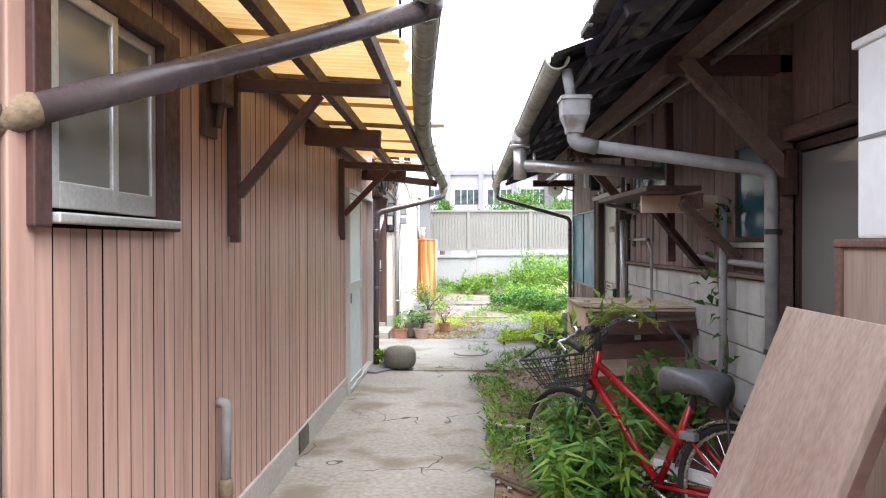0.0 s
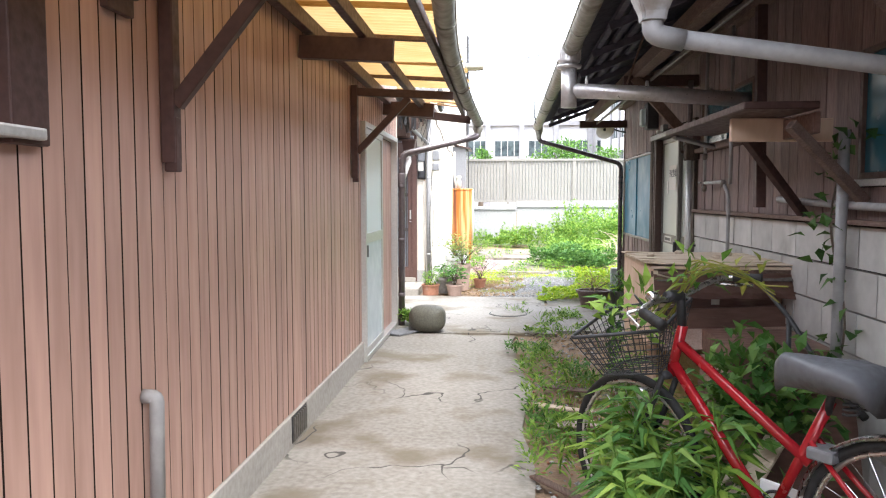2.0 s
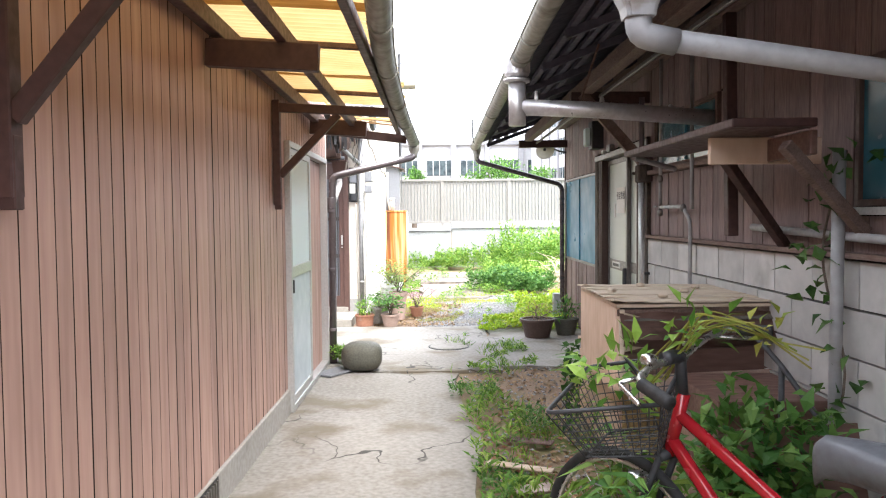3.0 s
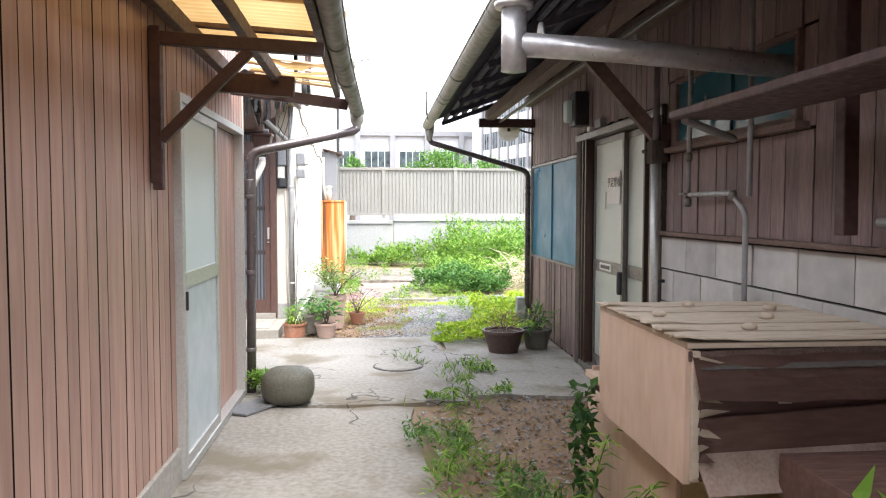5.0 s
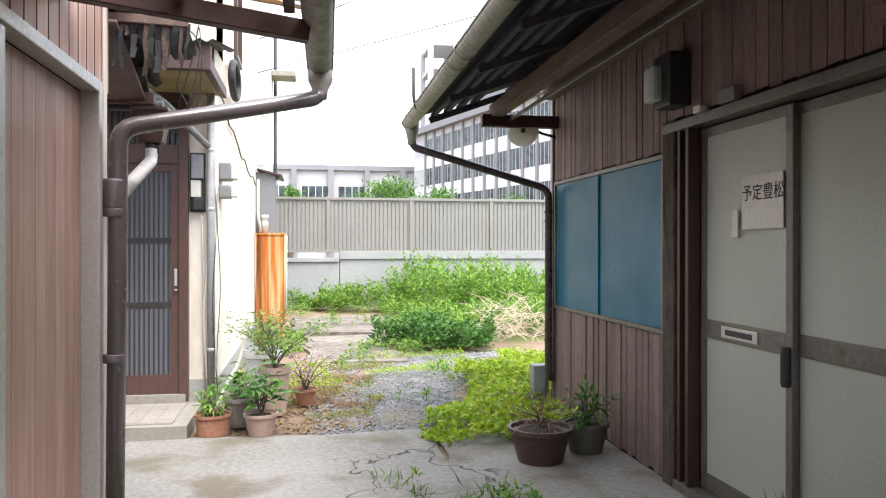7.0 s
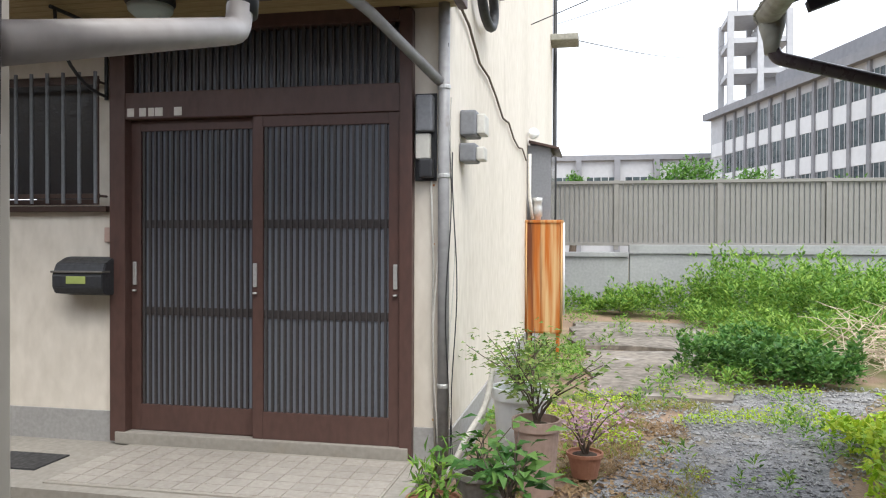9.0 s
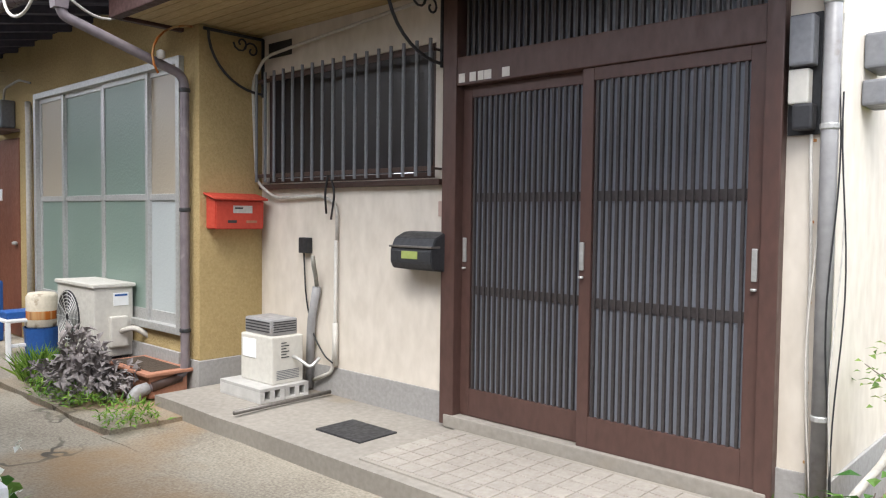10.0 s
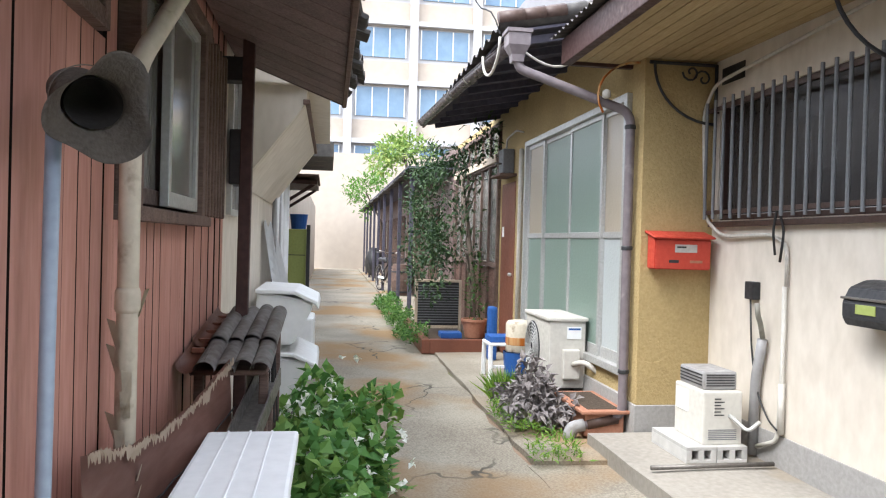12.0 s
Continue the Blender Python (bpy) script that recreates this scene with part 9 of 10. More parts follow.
for i, (a, b, s) in enumerate((((-1.0, 18.7, 4.7), (9, 5, 5.6), 0.1), ((-1.0, 18.4, 4.1), (9, 8, 4.9), 0.1), ((-0.98, 23.0, 5.2), (10, 70.8, 17.0), 0.8), ((-1.0, 24.0, 6.12), (4.4, 24.0, 9.3), 0.0), ((-1.0, 24.0, 5.67), (9.0, 24.0, 8.55), 0.05))):
    a, b = Vector(a), Vector(b)
    tagged(part("overhead_wire", tube([a.lerp(b, k / 16) - Vector((0, 0, s * math.sin(math.pi * k / 16))) for k in range(17)], 0.012 if i == 2 else 0.007, 5), M_cable), "thin black overhead wire against the sky", "wire", "overhead wires")

# ---- plants ----
def heap(x, y, rx, ry):
    return lambda a, b: ((a - x) / rx) ** 2 + ((b - y) / ry) ** 2 < 1 + 0.5 * noise.noise((a * 1.4, b * 1.4, 5))


stuff("tall_weeds", leaves(*stalks(900, (1.6, 6.0, 19.8, 23.8), 0.35, 1.2, 31, 34, gate=heap(3.5, 22.2, 2.3, 1.7)), 0.10, 0.034, seed=1, material=L_weed), L_weed, "tall bright green weeds against the boundary wall", "weeds")
stuff("meadow_weeds", leaves(*stalks(1500, (0.9, 7.5, 17.6, 22.5), 0.12, 0.55, 32, 26, gate=lambda a, b: noise.noise((a * 0.8, b * 0.8, 3)) > -0.22 and a > 1.5 + 0.45 * math.sin(b * 1.7)), 0.085, 0.03, seed=15, material=L_weed), L_weed, "uneven bright green weeds filling the vacant lot", "weeds")
stuff("broadleaf_clump", leaves(*stalks(420, (0.7, 2.5, 16.0, 18.0), 0.18, 0.56, 33, 30, gate=heap(1.55, 16.9, 0.8, 0.75), spread=0.12), 0.07, 0.042, seed=2, material=L_mid), L_mid, "dense darker green bush of broad-leaved weeds", "bush")
stuff("far_weeds", leaves(*stalks(420, (-0.9, 2.2, 22.4, 23.9), 0.1, 0.62, 35, 24, gate=lambda a, b: noise.noise((a * 1.1, b, 9)) > -0.15), 0.09, 0.034, seed=3, material=L_weed), L_weed, "weeds growing along the foot of the boundary wall", "weeds")
stuff("right_weeds", leaves(*stalks(420, (4.6, 9.0, 16.5, 21.5), 0.25, 0.95, 36, 30), 0.10, 0.036, seed=13, material=L_lime), L_lime, "tall yellow-green shrubs beyond the house corner", "weeds")
stuff("lime_carpet", leaves(*mound(15000, (0.6, 3.4, 11.55, 15.3), 0.28, 37, gate=lambda a, b: a > 0.66 + max(0, b - 12.0) * 0.36 + 0.16 * math.sin(b * 3) + 0.2 * noise.noise((a * 3, b * 3, 1)) and a < 3.3 and (b > 12.75 or a < 1.84)), 0.07, 0.036, seed=4, material=L_lime), L_lime, "bright lime-green ground cover over the gravel", "ground cover")
stuff("moss_carpet", leaves(*mound(9000, (-0.6, 1.7, 13.2, 15.9), 0.10, 47, gate=lambda a, b: noise.noise((a * 1.3, b * 1.6, 41)) > 0.02 and (a < 0.45 or b > 14.5)), 0.032, 0.014, seed=16, material=L_lime), L_lime, "low yellow-green moss and ground cover on the gravel", "moss")
stuff("yellow_grass", leaves(*blades(9000, (-0.75, 0.75, 12.6, 15.4), 0.1, 38, lean=0.9, gate=lambda a, b: noise.noise((a * 1.7, b * 1.4, 8)) > 0.05 and a < 0.35 + 0.2 * (b - 13)), 0.055, 0.006, seed=5, material=L_straw), L_straw, "yellowing grass tufts along the gravel", "grass")
stuff("dry_grass", leaves(*blades(5200, (-0.4, 0.45, 13.0, 14.6), 0.1, 48, lean=1.2, gate=lambda a, b: noise.noise((a * 1.9, b * 1.7, 22)) > 0.0), 0.05, 0.006, seed=17, material=L_dry), L_dry, "patch of dead brown grass on the gravel", "grass")
stuff("green_tufts", leaves(*stalks(230, (0.1, 2.3, 13.0, 16.2), 0.04, 0.2, 49, 22, gate=lambda a, b: noise.noise((a * 2.0, b * 1.9, 13)) > 0.22, spread=0.06), 0.05, 0.016, seed=18, material=L_weed), L_weed, "scattered green tufts in the gravel", "weeds")
stuff("slab_grass", leaves(*stalks(420, (-0.9, 1.9, 15.4, 22.5), 0.05, 0.3, 39, 22, gate=lambda a, b: noise.noise((a * 1.1, b * 0.9, 18)) > 0.14, spread=0.07), 0.06, 0.02, seed=6, material=L_weed), L_weed, "weeds growing through the broken slabs", "weeds")
stuff("loose_gravel", pebbles(7000, (-0.35, 2.6, 12.1, 16.4), 0.016, 91, gate=lambda a, b: a > -0.2 + 0.3 * noise.noise((a * 2, b * 2, 6)) and a < 1.15 + max(0, b - 13.2) * 0.5), M_pebble, "loose grey gravel stones", "gravel")
stuff("path_grit", pebbles(900, (0.3, 1.7, 4.4, 9.6), 0.016, 92, z=0.02), M_pebble, "grit and small stones along the slab joint", "gravel")
stuff("side_grass", leaves(*mound(4200, (-0.97, -0.3, 13.3, 18.5), 0.2, 40, gate=lambda a, b: noise.noise((a * 1.3, b * 1.1, 28)) > 0.0), 0.06, 0.022, seed=7, material=L_weed), L_weed, "low weeds along the side wall", "weeds")
stuff("path_weeds", leaves(*mound(5200, (0.12, 0.95, 5.6, 9.6), 0.17, 41, gate=lambda a, b: noise.noise((a * 1.9, b * 1.5, 7)) > 0.16 and abs(a - 0.5) < 0.16 + 0.06 * (b - 5)), 0.055, 0.016, seed=8, material=L_mid), L_mid, "low weeds in the gap between the concrete slabs", "weeds")
stuff("rubble_weeds", leaves(*stalks(80, (0.25, 1.0, 5.0, 7.9), 0.05, 0.26, 96, 22, gate=lambda a, b: abs(a - 0.38 - 0.03 * (b - 7)) < 0.16 + 0.1 * noise.noise((b * 2, a, 3)), spread=0.06), 0.06, 0.016, seed=19, material=L_weed), L_weed, "green tufts along the broken slab edge", "weeds")
stuff("brick_chips", pebbles(300, (0.32, 1.05, 4.7, 7.4), 0.016, 97, z=0.006), M_terra, "reddish chips of broken brick on the bare earth", "rubble")
stuff("yard_rubble", pebbles(420, (0.45, 1.7, 5.5, 9.6), 0.018, 93, z=0.006), M_vane, "broken bits of concrete on the bare earth", "rubble")
stuff("joint_weeds", leaves(*mound(3200, (0.35, 1.0, 9.2, 10.7), 0.15, 46, gate=lambda a, b: noise.noise((a * 2.2, b * 1.8, 33)) > 0.2), 0.05, 0.018, seed=14, material=L_weed), L_weed, "weeds along the joint between the aprons", "weeds")
stuff("path_grass", leaves(*blades(2600, (0.15, 0.9, 4.6, 11.0), 0.1, 42, gate=lambda a, b: noise.noise((a * 2.2, b * 1.3, 17)) > 0.18), 0.10, 0.008, seed=9, material=L_weed), L_weed, "thin grass along the slab joint", "grass")
stuff("wall_foot_weeds", leaves(*mound(700, (-0.98, -0.75, 9.5, 9.85), 0.2, 43), 0.06, 0.018, seed=10, material=L_weed), L_weed, "tuft of weeds at the downpipe foot", "weeds")
stuff("leaf_litter", leaves(*(lambda p, w: (p, w * np.array([1, 1, 0.1])))(*blades(1300, (0.4, 1.75, 5.4, 9.7), 0.02, 44)), 0.05, 0.03, seed=11, material=L_dry), L_dry, "dry brown leaves scattered on the earth", "leaves")
stuff("lot_litter", leaves(*(lambda p, w: (p, w * np.array([1, 1, 0.1])))(*blades(1600, (-0.8, 0.3, 12.2, 14.5), 0.02, 45)), 0.05, 0.03, seed=12, material=L_dry), L_dry, "dry reddish-brown leaves beside the pots", "leaves")
dbr = thing("dead_branches", (3.2, 17.5, 0), "tangle of pale dead branches in the weeds", "branches")
bm = bmesh.new()
rngb = random.Random(8)
for k in range(170):
    a = rngb.uniform(0, 6.28)
    p0 = Vector((2.7 + rngb.uniform(-0.45, 0.45), 17.2 + rngb.uniform(-0.5, 0.6), rngb.uniform(0.02, 0.5)))
    p1 = p0 + Vector((math.cos(a) * 0.42, math.sin(a) * 0.3, rngb.uniform(-0.15, 0.3)))
    p1.z = max(p1.z, 0.05)
    tube([p0, p0.lerp(p1, 0.5) + Vector((0, 0, 0.06)), p1], 0.008, 5, bm, cap=False, radii=[0.005, 0.004, 0.002])
tagged(part("brushwood", bm, M_peel, dbr), kind="stuff")


def tall_weed(x, y, h, seed, n=70, mat_=L_mid, length=0.16, width=0.02):
    """A weed of one bowed stem with drooping lance leaves."""
    w = thing("tall_weed", (x, y, 0.03), "lance-leaved weed growing through the bicycle", "weed", "weeds in the bicycle")
    rng = np.random.default_rng(seed)
    lean = rng.normal(0, 0.12, 2)
    pts = [(x + lean[0] * t * t, y + lean[1] * t * t, 0.03 + h * t) for t in np.linspace(0, 1, 8)]
    part("stem", tube(pts, 0.005, 6, radii=[0.006 - 0.0005 * k for k in range(8)]), L_weed, w)
    t = rng.uniform(0.12, 1, n) ** 0.8
    p = np.stack([x + lean[0] * t * t, y + lean[1] * t * t, 0.03 + h * t], 1)
    a = np.arange(n) * 2.4 + rng.normal(0, 0.3, n)
    d = np.stack([np.cos(a), np.sin(a), 0.35 + rng.normal(0, 0.25, n)], 1)
    part("foliage", leaves(p, d, length, width, droop=0.5, fold=0.15, seed=seed, material=mat_), mat_, w)


rngw = random.Random(12)
for k in range(22):
    tall_weed(0.71 + rngw.uniform(-0.15, 0.24), 4.38 + rngw.uniform(-0.2, 0.3), rngw.uniform(0.35, 0.70), 100 + k, n=44, length=0.15, width=0.03, mat_=L_weed if k % 3 else L_bush)
for k, (x, y, h) in enumerate(((0.42, 5.3, 0.22), (0.52, 5.6, 0.15), (0.38, 6.0, 0.14), (0.6, 7.0, 0.2), (0.35, 7.6, 0.25), (0.5, 8.2, 0.2), (0.9, 6.9, 0.45), (0.95, 6.6, 0.4), (0.55, 9.2, 0.14), (0.7, 9.6, 0.12))):
    tall_weed(x, y, h, 200 + k, n=34, mat_=L_weed, length=0.09, width=0.014)
bv = thing("basket_vine", (0.6, 4.5, 0.75), "pale green vine leaves overflowing the bicycle basket", "vine")
pos, way = scatter(60, (0.66, 4.60, 0.97), (0.17, 0.2, 0.10), 51)
part("foliage", leaves(pos, way, 0.085, 0.034, seed=51, material=L_weed), L_weed, bv)
bm = bmesh.new()
for k in range(9):
    rr = random.Random(k)
    a = Vector((0.76 + rr.uniform(-0.1, 0.06), 4.50 + rr.uniform(-0.05, 0.12), 0.95))
    b = Vector((0.88 + rr.uniform(-0.06, 0.04), 4.45 + rr.uniform(-0.05, 0.06), 1.19 + rr.uniform(-0.05, 0.02)))
    c = Vector((0.98, 4.37, 1.16)) + Vector((rr.uniform(-0.04, 0.04), rr.uniform(-0.05, 0.05), rr.uniform(-0.04, 0.02)))
    d = Vector((1.10, 4.40, 1.07)) + Vector((rr.uniform(-0.04, 0.04), rr.uniform(-0.05, 0.05), rr.uniform(-0.02, 0.03)))
    e = Vector((1.09, 4.10, 1.143)) + Vector((rr.uniform(-0.06, 0.04), rr.uniform(0.0, 0.12), rr.uniform(-0.08, 0.0)))
    tube(bend([a, b, c, d, e][:5 if k < 3 else 4 if k < 5 else 3], 0.05), 0.0028, 5, bm, cap=False)
tagged(part("tendril", bm, L_straw, bv), kind="stuff")
pos, way = scatter(34, (0.86, 4.48, 1.12), (0.12, 0.12, 0.09), 52)
part("tendril_leaves", leaves(pos, way, 0.07, 0.028, seed=52, material=L_weed), L_weed, bv)
pos, way = scatter(12, (1.02, 4.36, 1.13), (0.1, 0.08, 0.05), 56)
part("tendril_leaves", leaves(pos, way, 0.05, 0.026, seed=56, material=L_straw), L_straw, bv)
stuff("creeper_bush", leaves(*scatter(800, (1.33, 5.12, 0.36), (0.31, 0.30, 0.42), 53, flat=1), 0.085, 0.05, seed=53, material=L_mid), L_mid, "dark green creeper heaped over stored boards", "creeper")
stuff("low_creeper", leaves(*scatter(520, (1.0, 4.75, 0.03), (0.4, 0.4, 0.30), 54, flat=1), 0.085, 0.045, seed=54, material=L_mid), L_mid, "green weeds round the bicycle wheels", "weeds")
wv = thing("wall_vine", (1.82, 5.5, 0.3), "sparse vine climbing the block wall and pipes", "vine")
rng = np.random.default_rng(61)
zz = rng.uniform(0.4, 1.75, 64)
pos = np.stack([1.80 - rng.uniform(0, 0.08, 64), 5.45 + 0.10 * np.sin(zz * 6) + rng.normal(0, 0.09, 64), zz], 1)
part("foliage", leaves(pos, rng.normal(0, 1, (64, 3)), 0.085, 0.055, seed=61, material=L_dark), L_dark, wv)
part("stem", tube([(1.80, 5.45 + 0.10 * math.sin(z * 6), z) for z in np.linspace(0.1, 1.75, 20)], 0.006, 5), M_bark, wv)
cv = thing("chest_vine", (0.98, 7.2, 0.05), "ivy strand climbing the corner of the chest", "vine")
zz = rng.uniform(0.05, 0.62, 120)
pos = np.stack([1.0 - rng.uniform(0, 0.08, 120), 7.22 + rng.normal(0, 0.05, 120), zz], 1)
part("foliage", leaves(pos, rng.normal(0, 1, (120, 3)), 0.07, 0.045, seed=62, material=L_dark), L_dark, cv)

# lane plants
stuff("hydrangea_bush", leaves(*scatter(5200, (-3.95, 10.36, 0.05), (1.0, 0.34, 0.52), 71, flat=1), 0.07, 0.055, fold=0.1, seed=71, material=L_bush), L_bush, "lush green bush with heart-shaped leaves in the lane", "bush")
pos, way = scatter(150, (-3.9, 10.37, 0.08), (0.98, 0.35, 0.52), 72, flat=1, shell=0.8)
stuff("bush_flowers", leaves(np.repeat(pos, 4, 0), np.random.default_rng(2).normal(0, 1, (600, 3)), 0.036, 0.026, seed=72, material=L_flower), L_flower, "small white four-petalled flowers on the bush", "flowers")
stuff("front_bush", leaves(*scatter(2000, (-2.95, 10.42, 0.03), (0.45, 0.25, 0.36), 73, flat=1), 0.065, 0.052, fold=0.1, seed=73, material=L_bush), L_bush, "leafy shoots beside the foam box", "bush")
stuff("withered_hydrangea", leaves(*scatter(1500, (-5.72, 11.93, 0.06), (0.5, 0.24, 0.33), 74, flat=1), 0.075, 0.045, fold=0.5, seed=74, material=L_grey), L_grey, "withered grey crinkled plant beside the downpipe foot", "dead plant")
stuff("lane_edge_weeds", leaves(*mound(1500, (-6.3, -4.5, 11.6, 11.95), 0.15, 75, gate=lambda a, b: noise.noise((a * 2.5, b, 5)) > -0.2), 0.06, 0.012, seed=75, material=L_weed), L_weed, "grass along the lane edge", "grass")
stuff("green_tuft", leaves(*blades(420, (-6.45, -6.15, 11.75, 12.0), 0.3, 76, lean=0.3), 0.26, 0.012, seed=76, material=L_weed), L_weed, "bright grass tuft by the withered plant", "grass")
stuff("planter_weeds", leaves(*mound(2600, (-15.5, -9.1, 11.25, 11.6), 0.42, 77), 0.07, 0.03, seed=77, material=L_mid), L_mid, "weeds along the planter edge", "weeds")
tr = thing("lane_tree", (-10.2, 12.15, 0.2), "straggly dark-leaved evergreen growing from the planter", "tree")
part("trunk", tube([(-9.6, 12.2, 0.18), (-9.7, 12.2, 0.9), (-9.9, 12.15, 1.6), (-10.2, 12.1, 2.3)], 0.03, 8, radii=[0.045, 0.035, 0.03, 0.02]), M_bark, tr, smooth=True)
bm = bmesh.new()
rr = random.Random(3)
for k in range(26):
    t = rr.uniform(0.25, 1)
    p0 = Vector((-9.6 - 0.6 * t, 12.2 - 0.1 * t, 0.2 + 2.1 * t))
    p1 = p0 + Vector((rr.uniform(-1.3, 0.9), rr.uniform(-0.35, 0.3), rr.uniform(0.0, 0.5)))
    tube([p0, p0.lerp(p1, 0.5) + Vector((0, 0, 0.08)), p1], 0.008, 5, bm, cap=False, radii=[0.014, 0.008, 0.003])
tagged(part("branchwork", bm, M_bark, tr), kind="stuff")
ps, ws = [], []
for k in range(46):
    c = (-10.6 + rr.uniform(-2.6, 1.9), 11.95 + rr.uniform(-0.45, 0.3), 1.8 + rr.uniform(-1.0, 0.95))
    p, w = scatter(85, c, (0.34, 0.2, 0.26), 300 + k)
    ps.append(p)
    ws.append(w)
part("crown", leaves(np.concatenate(ps), np.concatenate(ws), 0.085, 0.035, seed=80, material=L_deep), L_deep, tr)
ft = thing("roof_shrub", (-15, 12.4, 2.9), "pale green shrub growing over the low roofs", "shrub")
ps, ws = [], []
for k in range(11):
    p, w = scatter(110, (-14.2 + rr.uniform(-1.2, 1.2), 11.6 + rr.uniform(-0.3, 0.4), 3.1 + rr.uniform(-0.25, 0.3)), (0.5, 0.35, 0.25), 400 + k)
    ps.append(p)
    ws.append(w)
part("crown", leaves(np.concatenate(ps), np.concatenate(ws), 0.12, 0.05, seed=81, material=L_rose), L_rose, ft)
part("stem", tube([(-14.2, 12, 0.05), (-14.2, 11.9, 2), (-14.2, 11.7, 3)], 0.03, 6), M_bark, ft)
ft2 = thing("far_shrub", (-22, 11.9, 0), "green shrub hanging at the lane end", "shrub")
ps, ws = [], []
for k in range(10):
    p, w = scatter(100, (-25 + rr.uniform(-1.5, 1.5), 11.5 + rr.uniform(-0.5, 0.6), 2.9 + rr.uniform(-0.6, 0.6)), (0.6, 0.4, 0.35), 420 + k)
    ps.append(p)
    ws.append(w)
part("crown", leaves(np.concatenate(ps), np.concatenate(ws), 0.13, 0.06, seed=82, material=L_tree), L_tree, ft2)
part("stem", tube([(-25, 12.4, 0.1), (-25, 12, 2), (-25, 11.5, 2.9)], 0.03, 6), M_bark, ft2)


def tree(x, y, h, r, seed, n=40, label="round-crowned green tree behind the fence"):
    t = thing("garden_tree", (x, y, 0), label, "tree", "trees behind the fence")
    part("trunk", tube([(x, y, 0), (x + 0.1, y, h * 0.4), (x, y, h * 0.75)], 0.1, 8, radii=[0.14, 0.1, 0.05]), M_bark, t, smooth=True)
    rr = random.Random(seed)
    bm = bmesh.new()
    ps, ws = [], []
    for k in range(n):
        a, e = rr.uniform(0, 6.28), rr.uniform(0.1, 1)
        c = Vector((x + r * e * math.cos(a), y + r * e * math.sin(a) * 0.8, h * (0.62 + 0.33 * rr.uniform(0, 1) * (1.15 - 0.6 * e))))
        tube([(x, y, h * 0.45), c], 0.02, 5, bm, cap=False, radii=[0.035, 0.008])
        p, w = scatter(110, c, (r * 0.28, r * 0.28, h * 0.07), seed + k)
        ps.append(p)
        ws.append(w)
    part("limbs", bm, M_bark, t)
    part("crown", leaves(np.concatenate(ps), np.concatenate(ws), 0.13, 0.06, seed=seed, material=L_tree), L_tree, t)


tree(2.6, 30, 3.6, 1.7, 500)
tree(-0.9, 31, 3.3, 0.9, 520, 24)
tree(7.0, 32, 3.4, 1.4, 540, 24, "low green tree behind the fence")
tree(-5.0, 33, 3.4, 1.6, 560, 24, "low green tree behind the fence")

# ---- boards, blocks and siding, piece by piece ----
def groove_board(lo, hi, material, parent):
    """A siding board whose long edges are painted dark like the grooves."""
    b_ = part("board", box(lo, hi), material, parent)
    b_.data.materials.append(M_groove)
    for f_ in b_.data.polygons:
        if abs(f_.normal.y if hi[0] - lo[0] < hi[1] - lo[1] else f_.normal.x) > 0.9:
            f_.material_index = 1


n = 54
w = (7.70 - 2.42) / n
rngs = random.Random(2)
for i in range(n):
    y0, y1 = 2.42 + i * w, 2.42 + (i + 1) * w
    j = rngs.uniform(-0.0015, 0.0015) - (0.003 if y0 > 5.72 else 0)
    spans = [(0.218, 2.62)]
    if y0 < 3.37:
        spans = [(0.218, 1.55), (2.315, 2.62)]
    for z0, z1 in spans:
        groove_board((-1.072, y0 + 0.0035, z0), (LX + j, y1 - 0.0035, z1), M_board, wall_left)
for i in range(20):
    y0 = 7.70 + i * 0.1065
    groove_board((-1.072, y0 + 0.003, 2.055), (LX - 0.004, y0 + 0.1, 2.62), M_board, wall_left)
for y0, y1 in ((9.565, 9.65), (9.655, 9.735)):
    part("board", box((-1.15, y0, 0.05), (LX, y1, 2.055)), M_board, wall_left)
tagged(part("corner_trim_rear", box((-1.21, 9.74, 0.05), (-1.052, 9.80, 2.62), 0.006), M_cream), "pale metal corner trim at the rear house corner", "trim", kind="structure")
n = 32
w = (4.1 - 1.22) / n
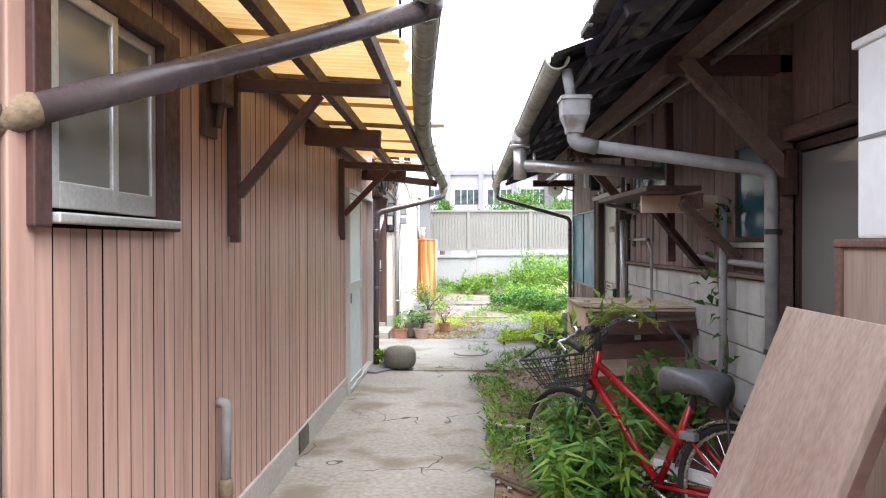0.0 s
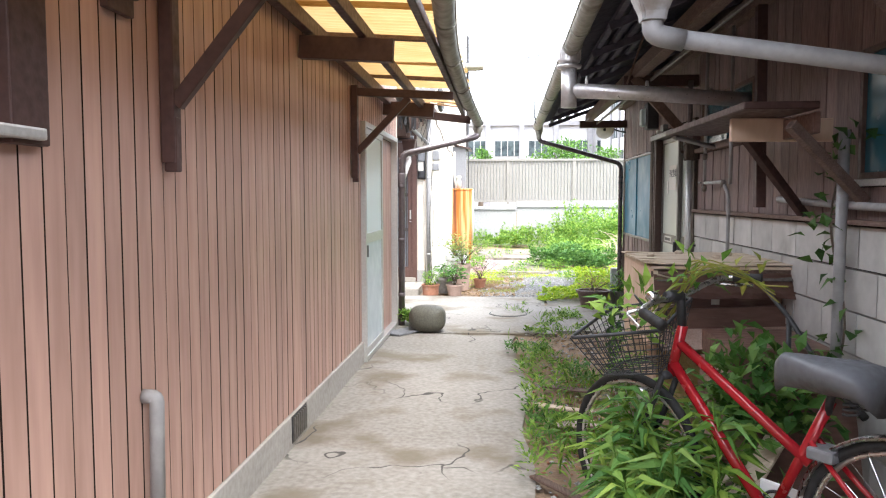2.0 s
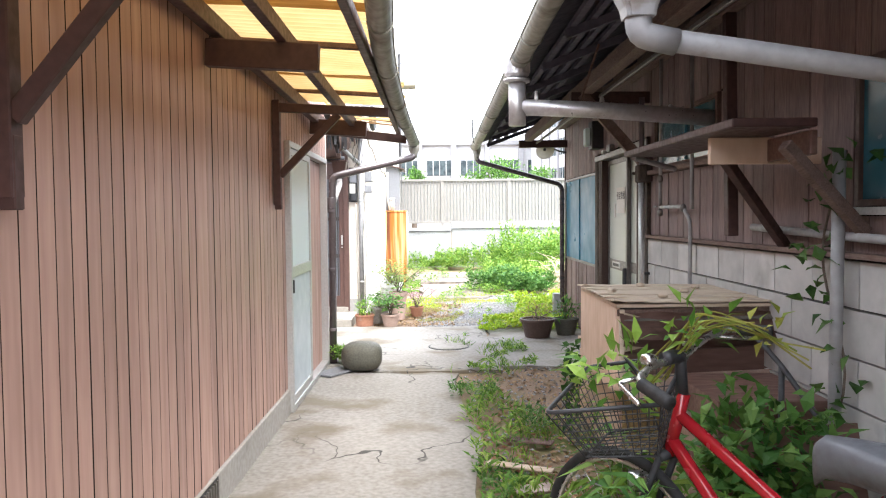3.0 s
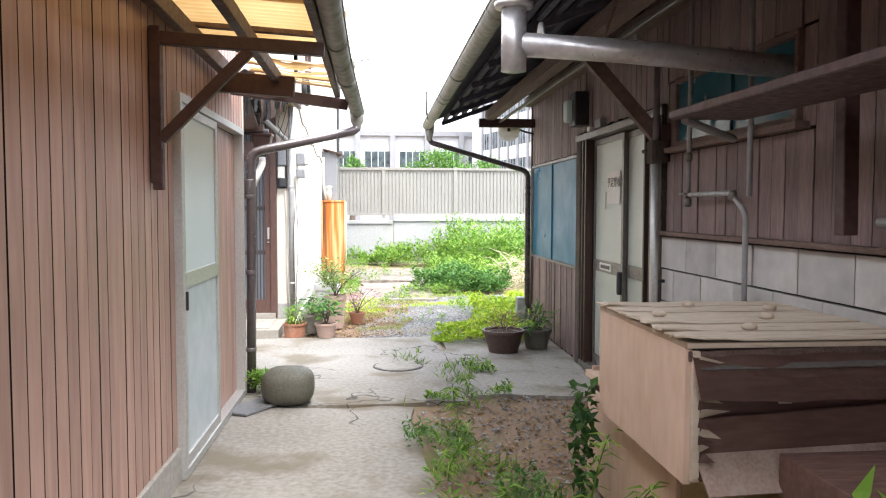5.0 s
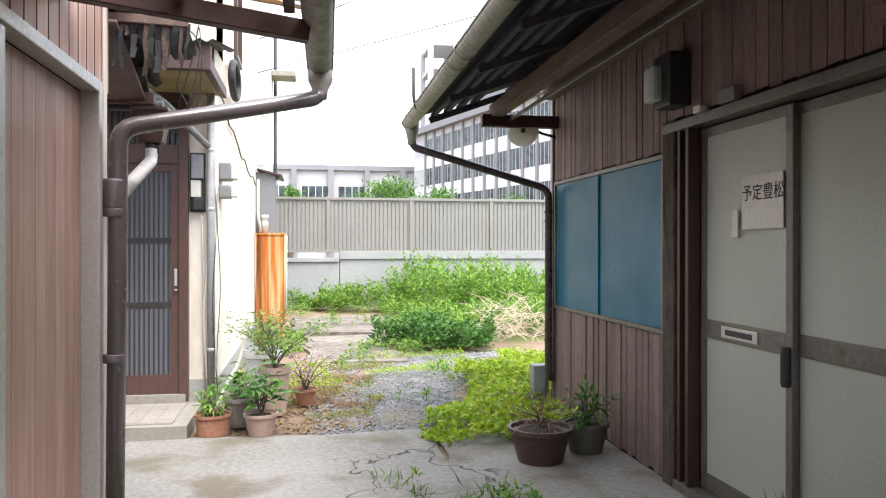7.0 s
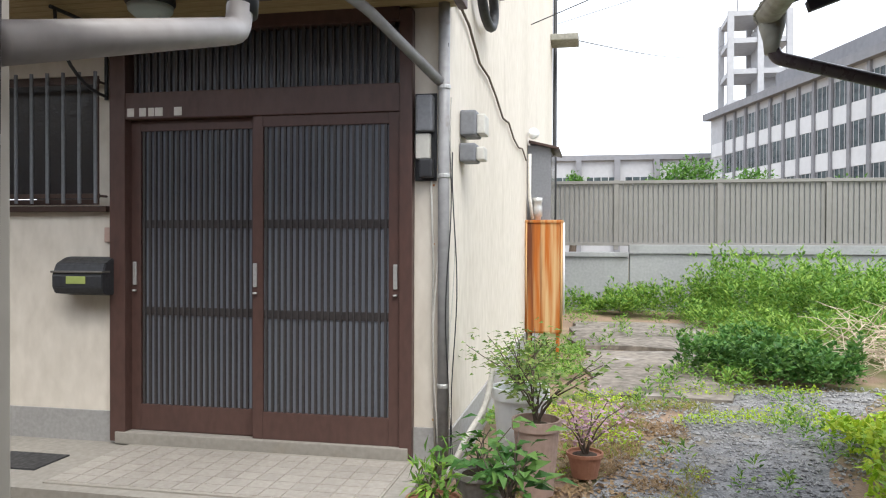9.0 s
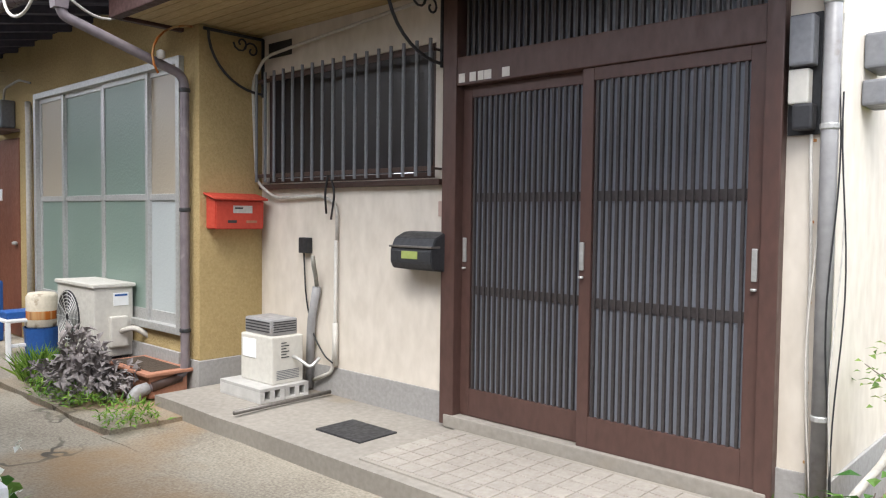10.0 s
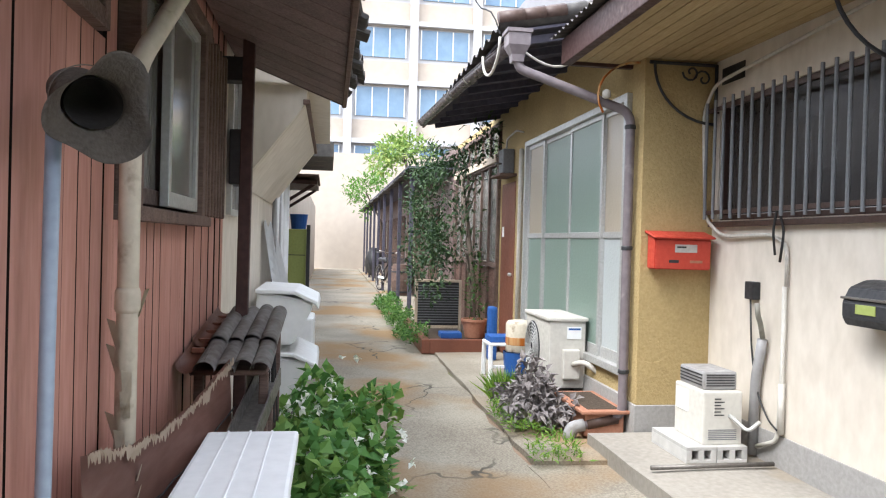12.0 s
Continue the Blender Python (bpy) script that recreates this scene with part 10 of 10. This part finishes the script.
for i in range(n):
    x0 = -1.22 - (i + 1) * w
    spans = [(0.05, 2.6)]
    if x0 + w > -3.32 and x0 < -2.16:
        spans = [(0.05, 1.425), (2.245, 2.6)]
    elif x0 + w > -1.96 and x0 < -1.31:
        spans = [(0.05, 1.86), (2.42, 2.6)]
    for z0, z1 in spans:
        groove_board((x0 + 0.0025, WY - 0.012, z0), (x0 + w - 0.0025, WY + rngs.uniform(-0.003, 0.003), z1), M_corr, wall_rear)
board_run(6.85, 8.49, 1.30, 1.805, 0.115, M_darkwood, wall_right, seed=1)
board_run(6.85, 8.49, 2.265, 2.95, 0.115, M_darkwood, wall_right, seed=2)
board_run(5.42, 6.85, 1.30, 2.95, 0.125, M_darkwood, wall_right, seed=3)
board_run(4.73, 5.42, 2.135, 2.95, 0.115, M_darkwood, wall_right, seed=4)
board_run(4.73, 5.42, 1.30, 1.47, 0.115, M_darkwood, wall_right, seed=5)
board_run(-3.0, 4.55, 2.14, 2.95, 0.15, M_darkwood, wall_right, seed=6)
board_run(-3.0, 3.15, 0.05, 2.14, 0.15, M_darkwood, wall_right, seed=7)
board_run(8.50, 10.60, 2.145, 2.95, 0.1, M_darkwood, wall_right, seed=8)
board_run(10.61, 12.66, 1.972, 2.95, 0.083, M_darkwood, wall_right, seed=9)
board_run(10.61, 12.66, 0.03, 0.885, 0.083, M_darkwood, wall_right, jitter=0.008, seed=10)
tagged(part("corner_board", box((1.845, 12.66, 0.02), (1.95, 12.70, 2.95), 0.005), M_darkwood), "dark corner board of the old house", "trim", kind="structure")
tagged(part("trim_ledge", box((1.80, 4.72, 1.29), (1.89, 8.62, 1.315), 0.004), M_oldwood), "thin weathered ledge above the block wall", "trim", kind="structure")
rows_, bl = 6, 0.40
for r in range(rows_):
    z0 = 0.02 + r * 0.2115
    y = 4.72 - (bl / 2 if r % 2 else 0)
    while y < 8.60:
        y0, y1 = max(y, 4.72), min(y + bl, 8.60)
        if y1 - y0 > 0.04:
            part("block", box((RX - 0.02 + rngs.uniform(-0.004, 0.004), y0 + 0.005, z0), (RX + 0.029, y1 - 0.005, z0 + 0.2005)), M_block, wall_right)
        y += bl
board_run(6.85, 6.955, 1.811, 2.259, 0.115, M_darkwood, wall_right, seed=68)
board_run(8.345, 8.6, 1.811, 2.259, 0.115, M_darkwood, wall_right, seed=83)
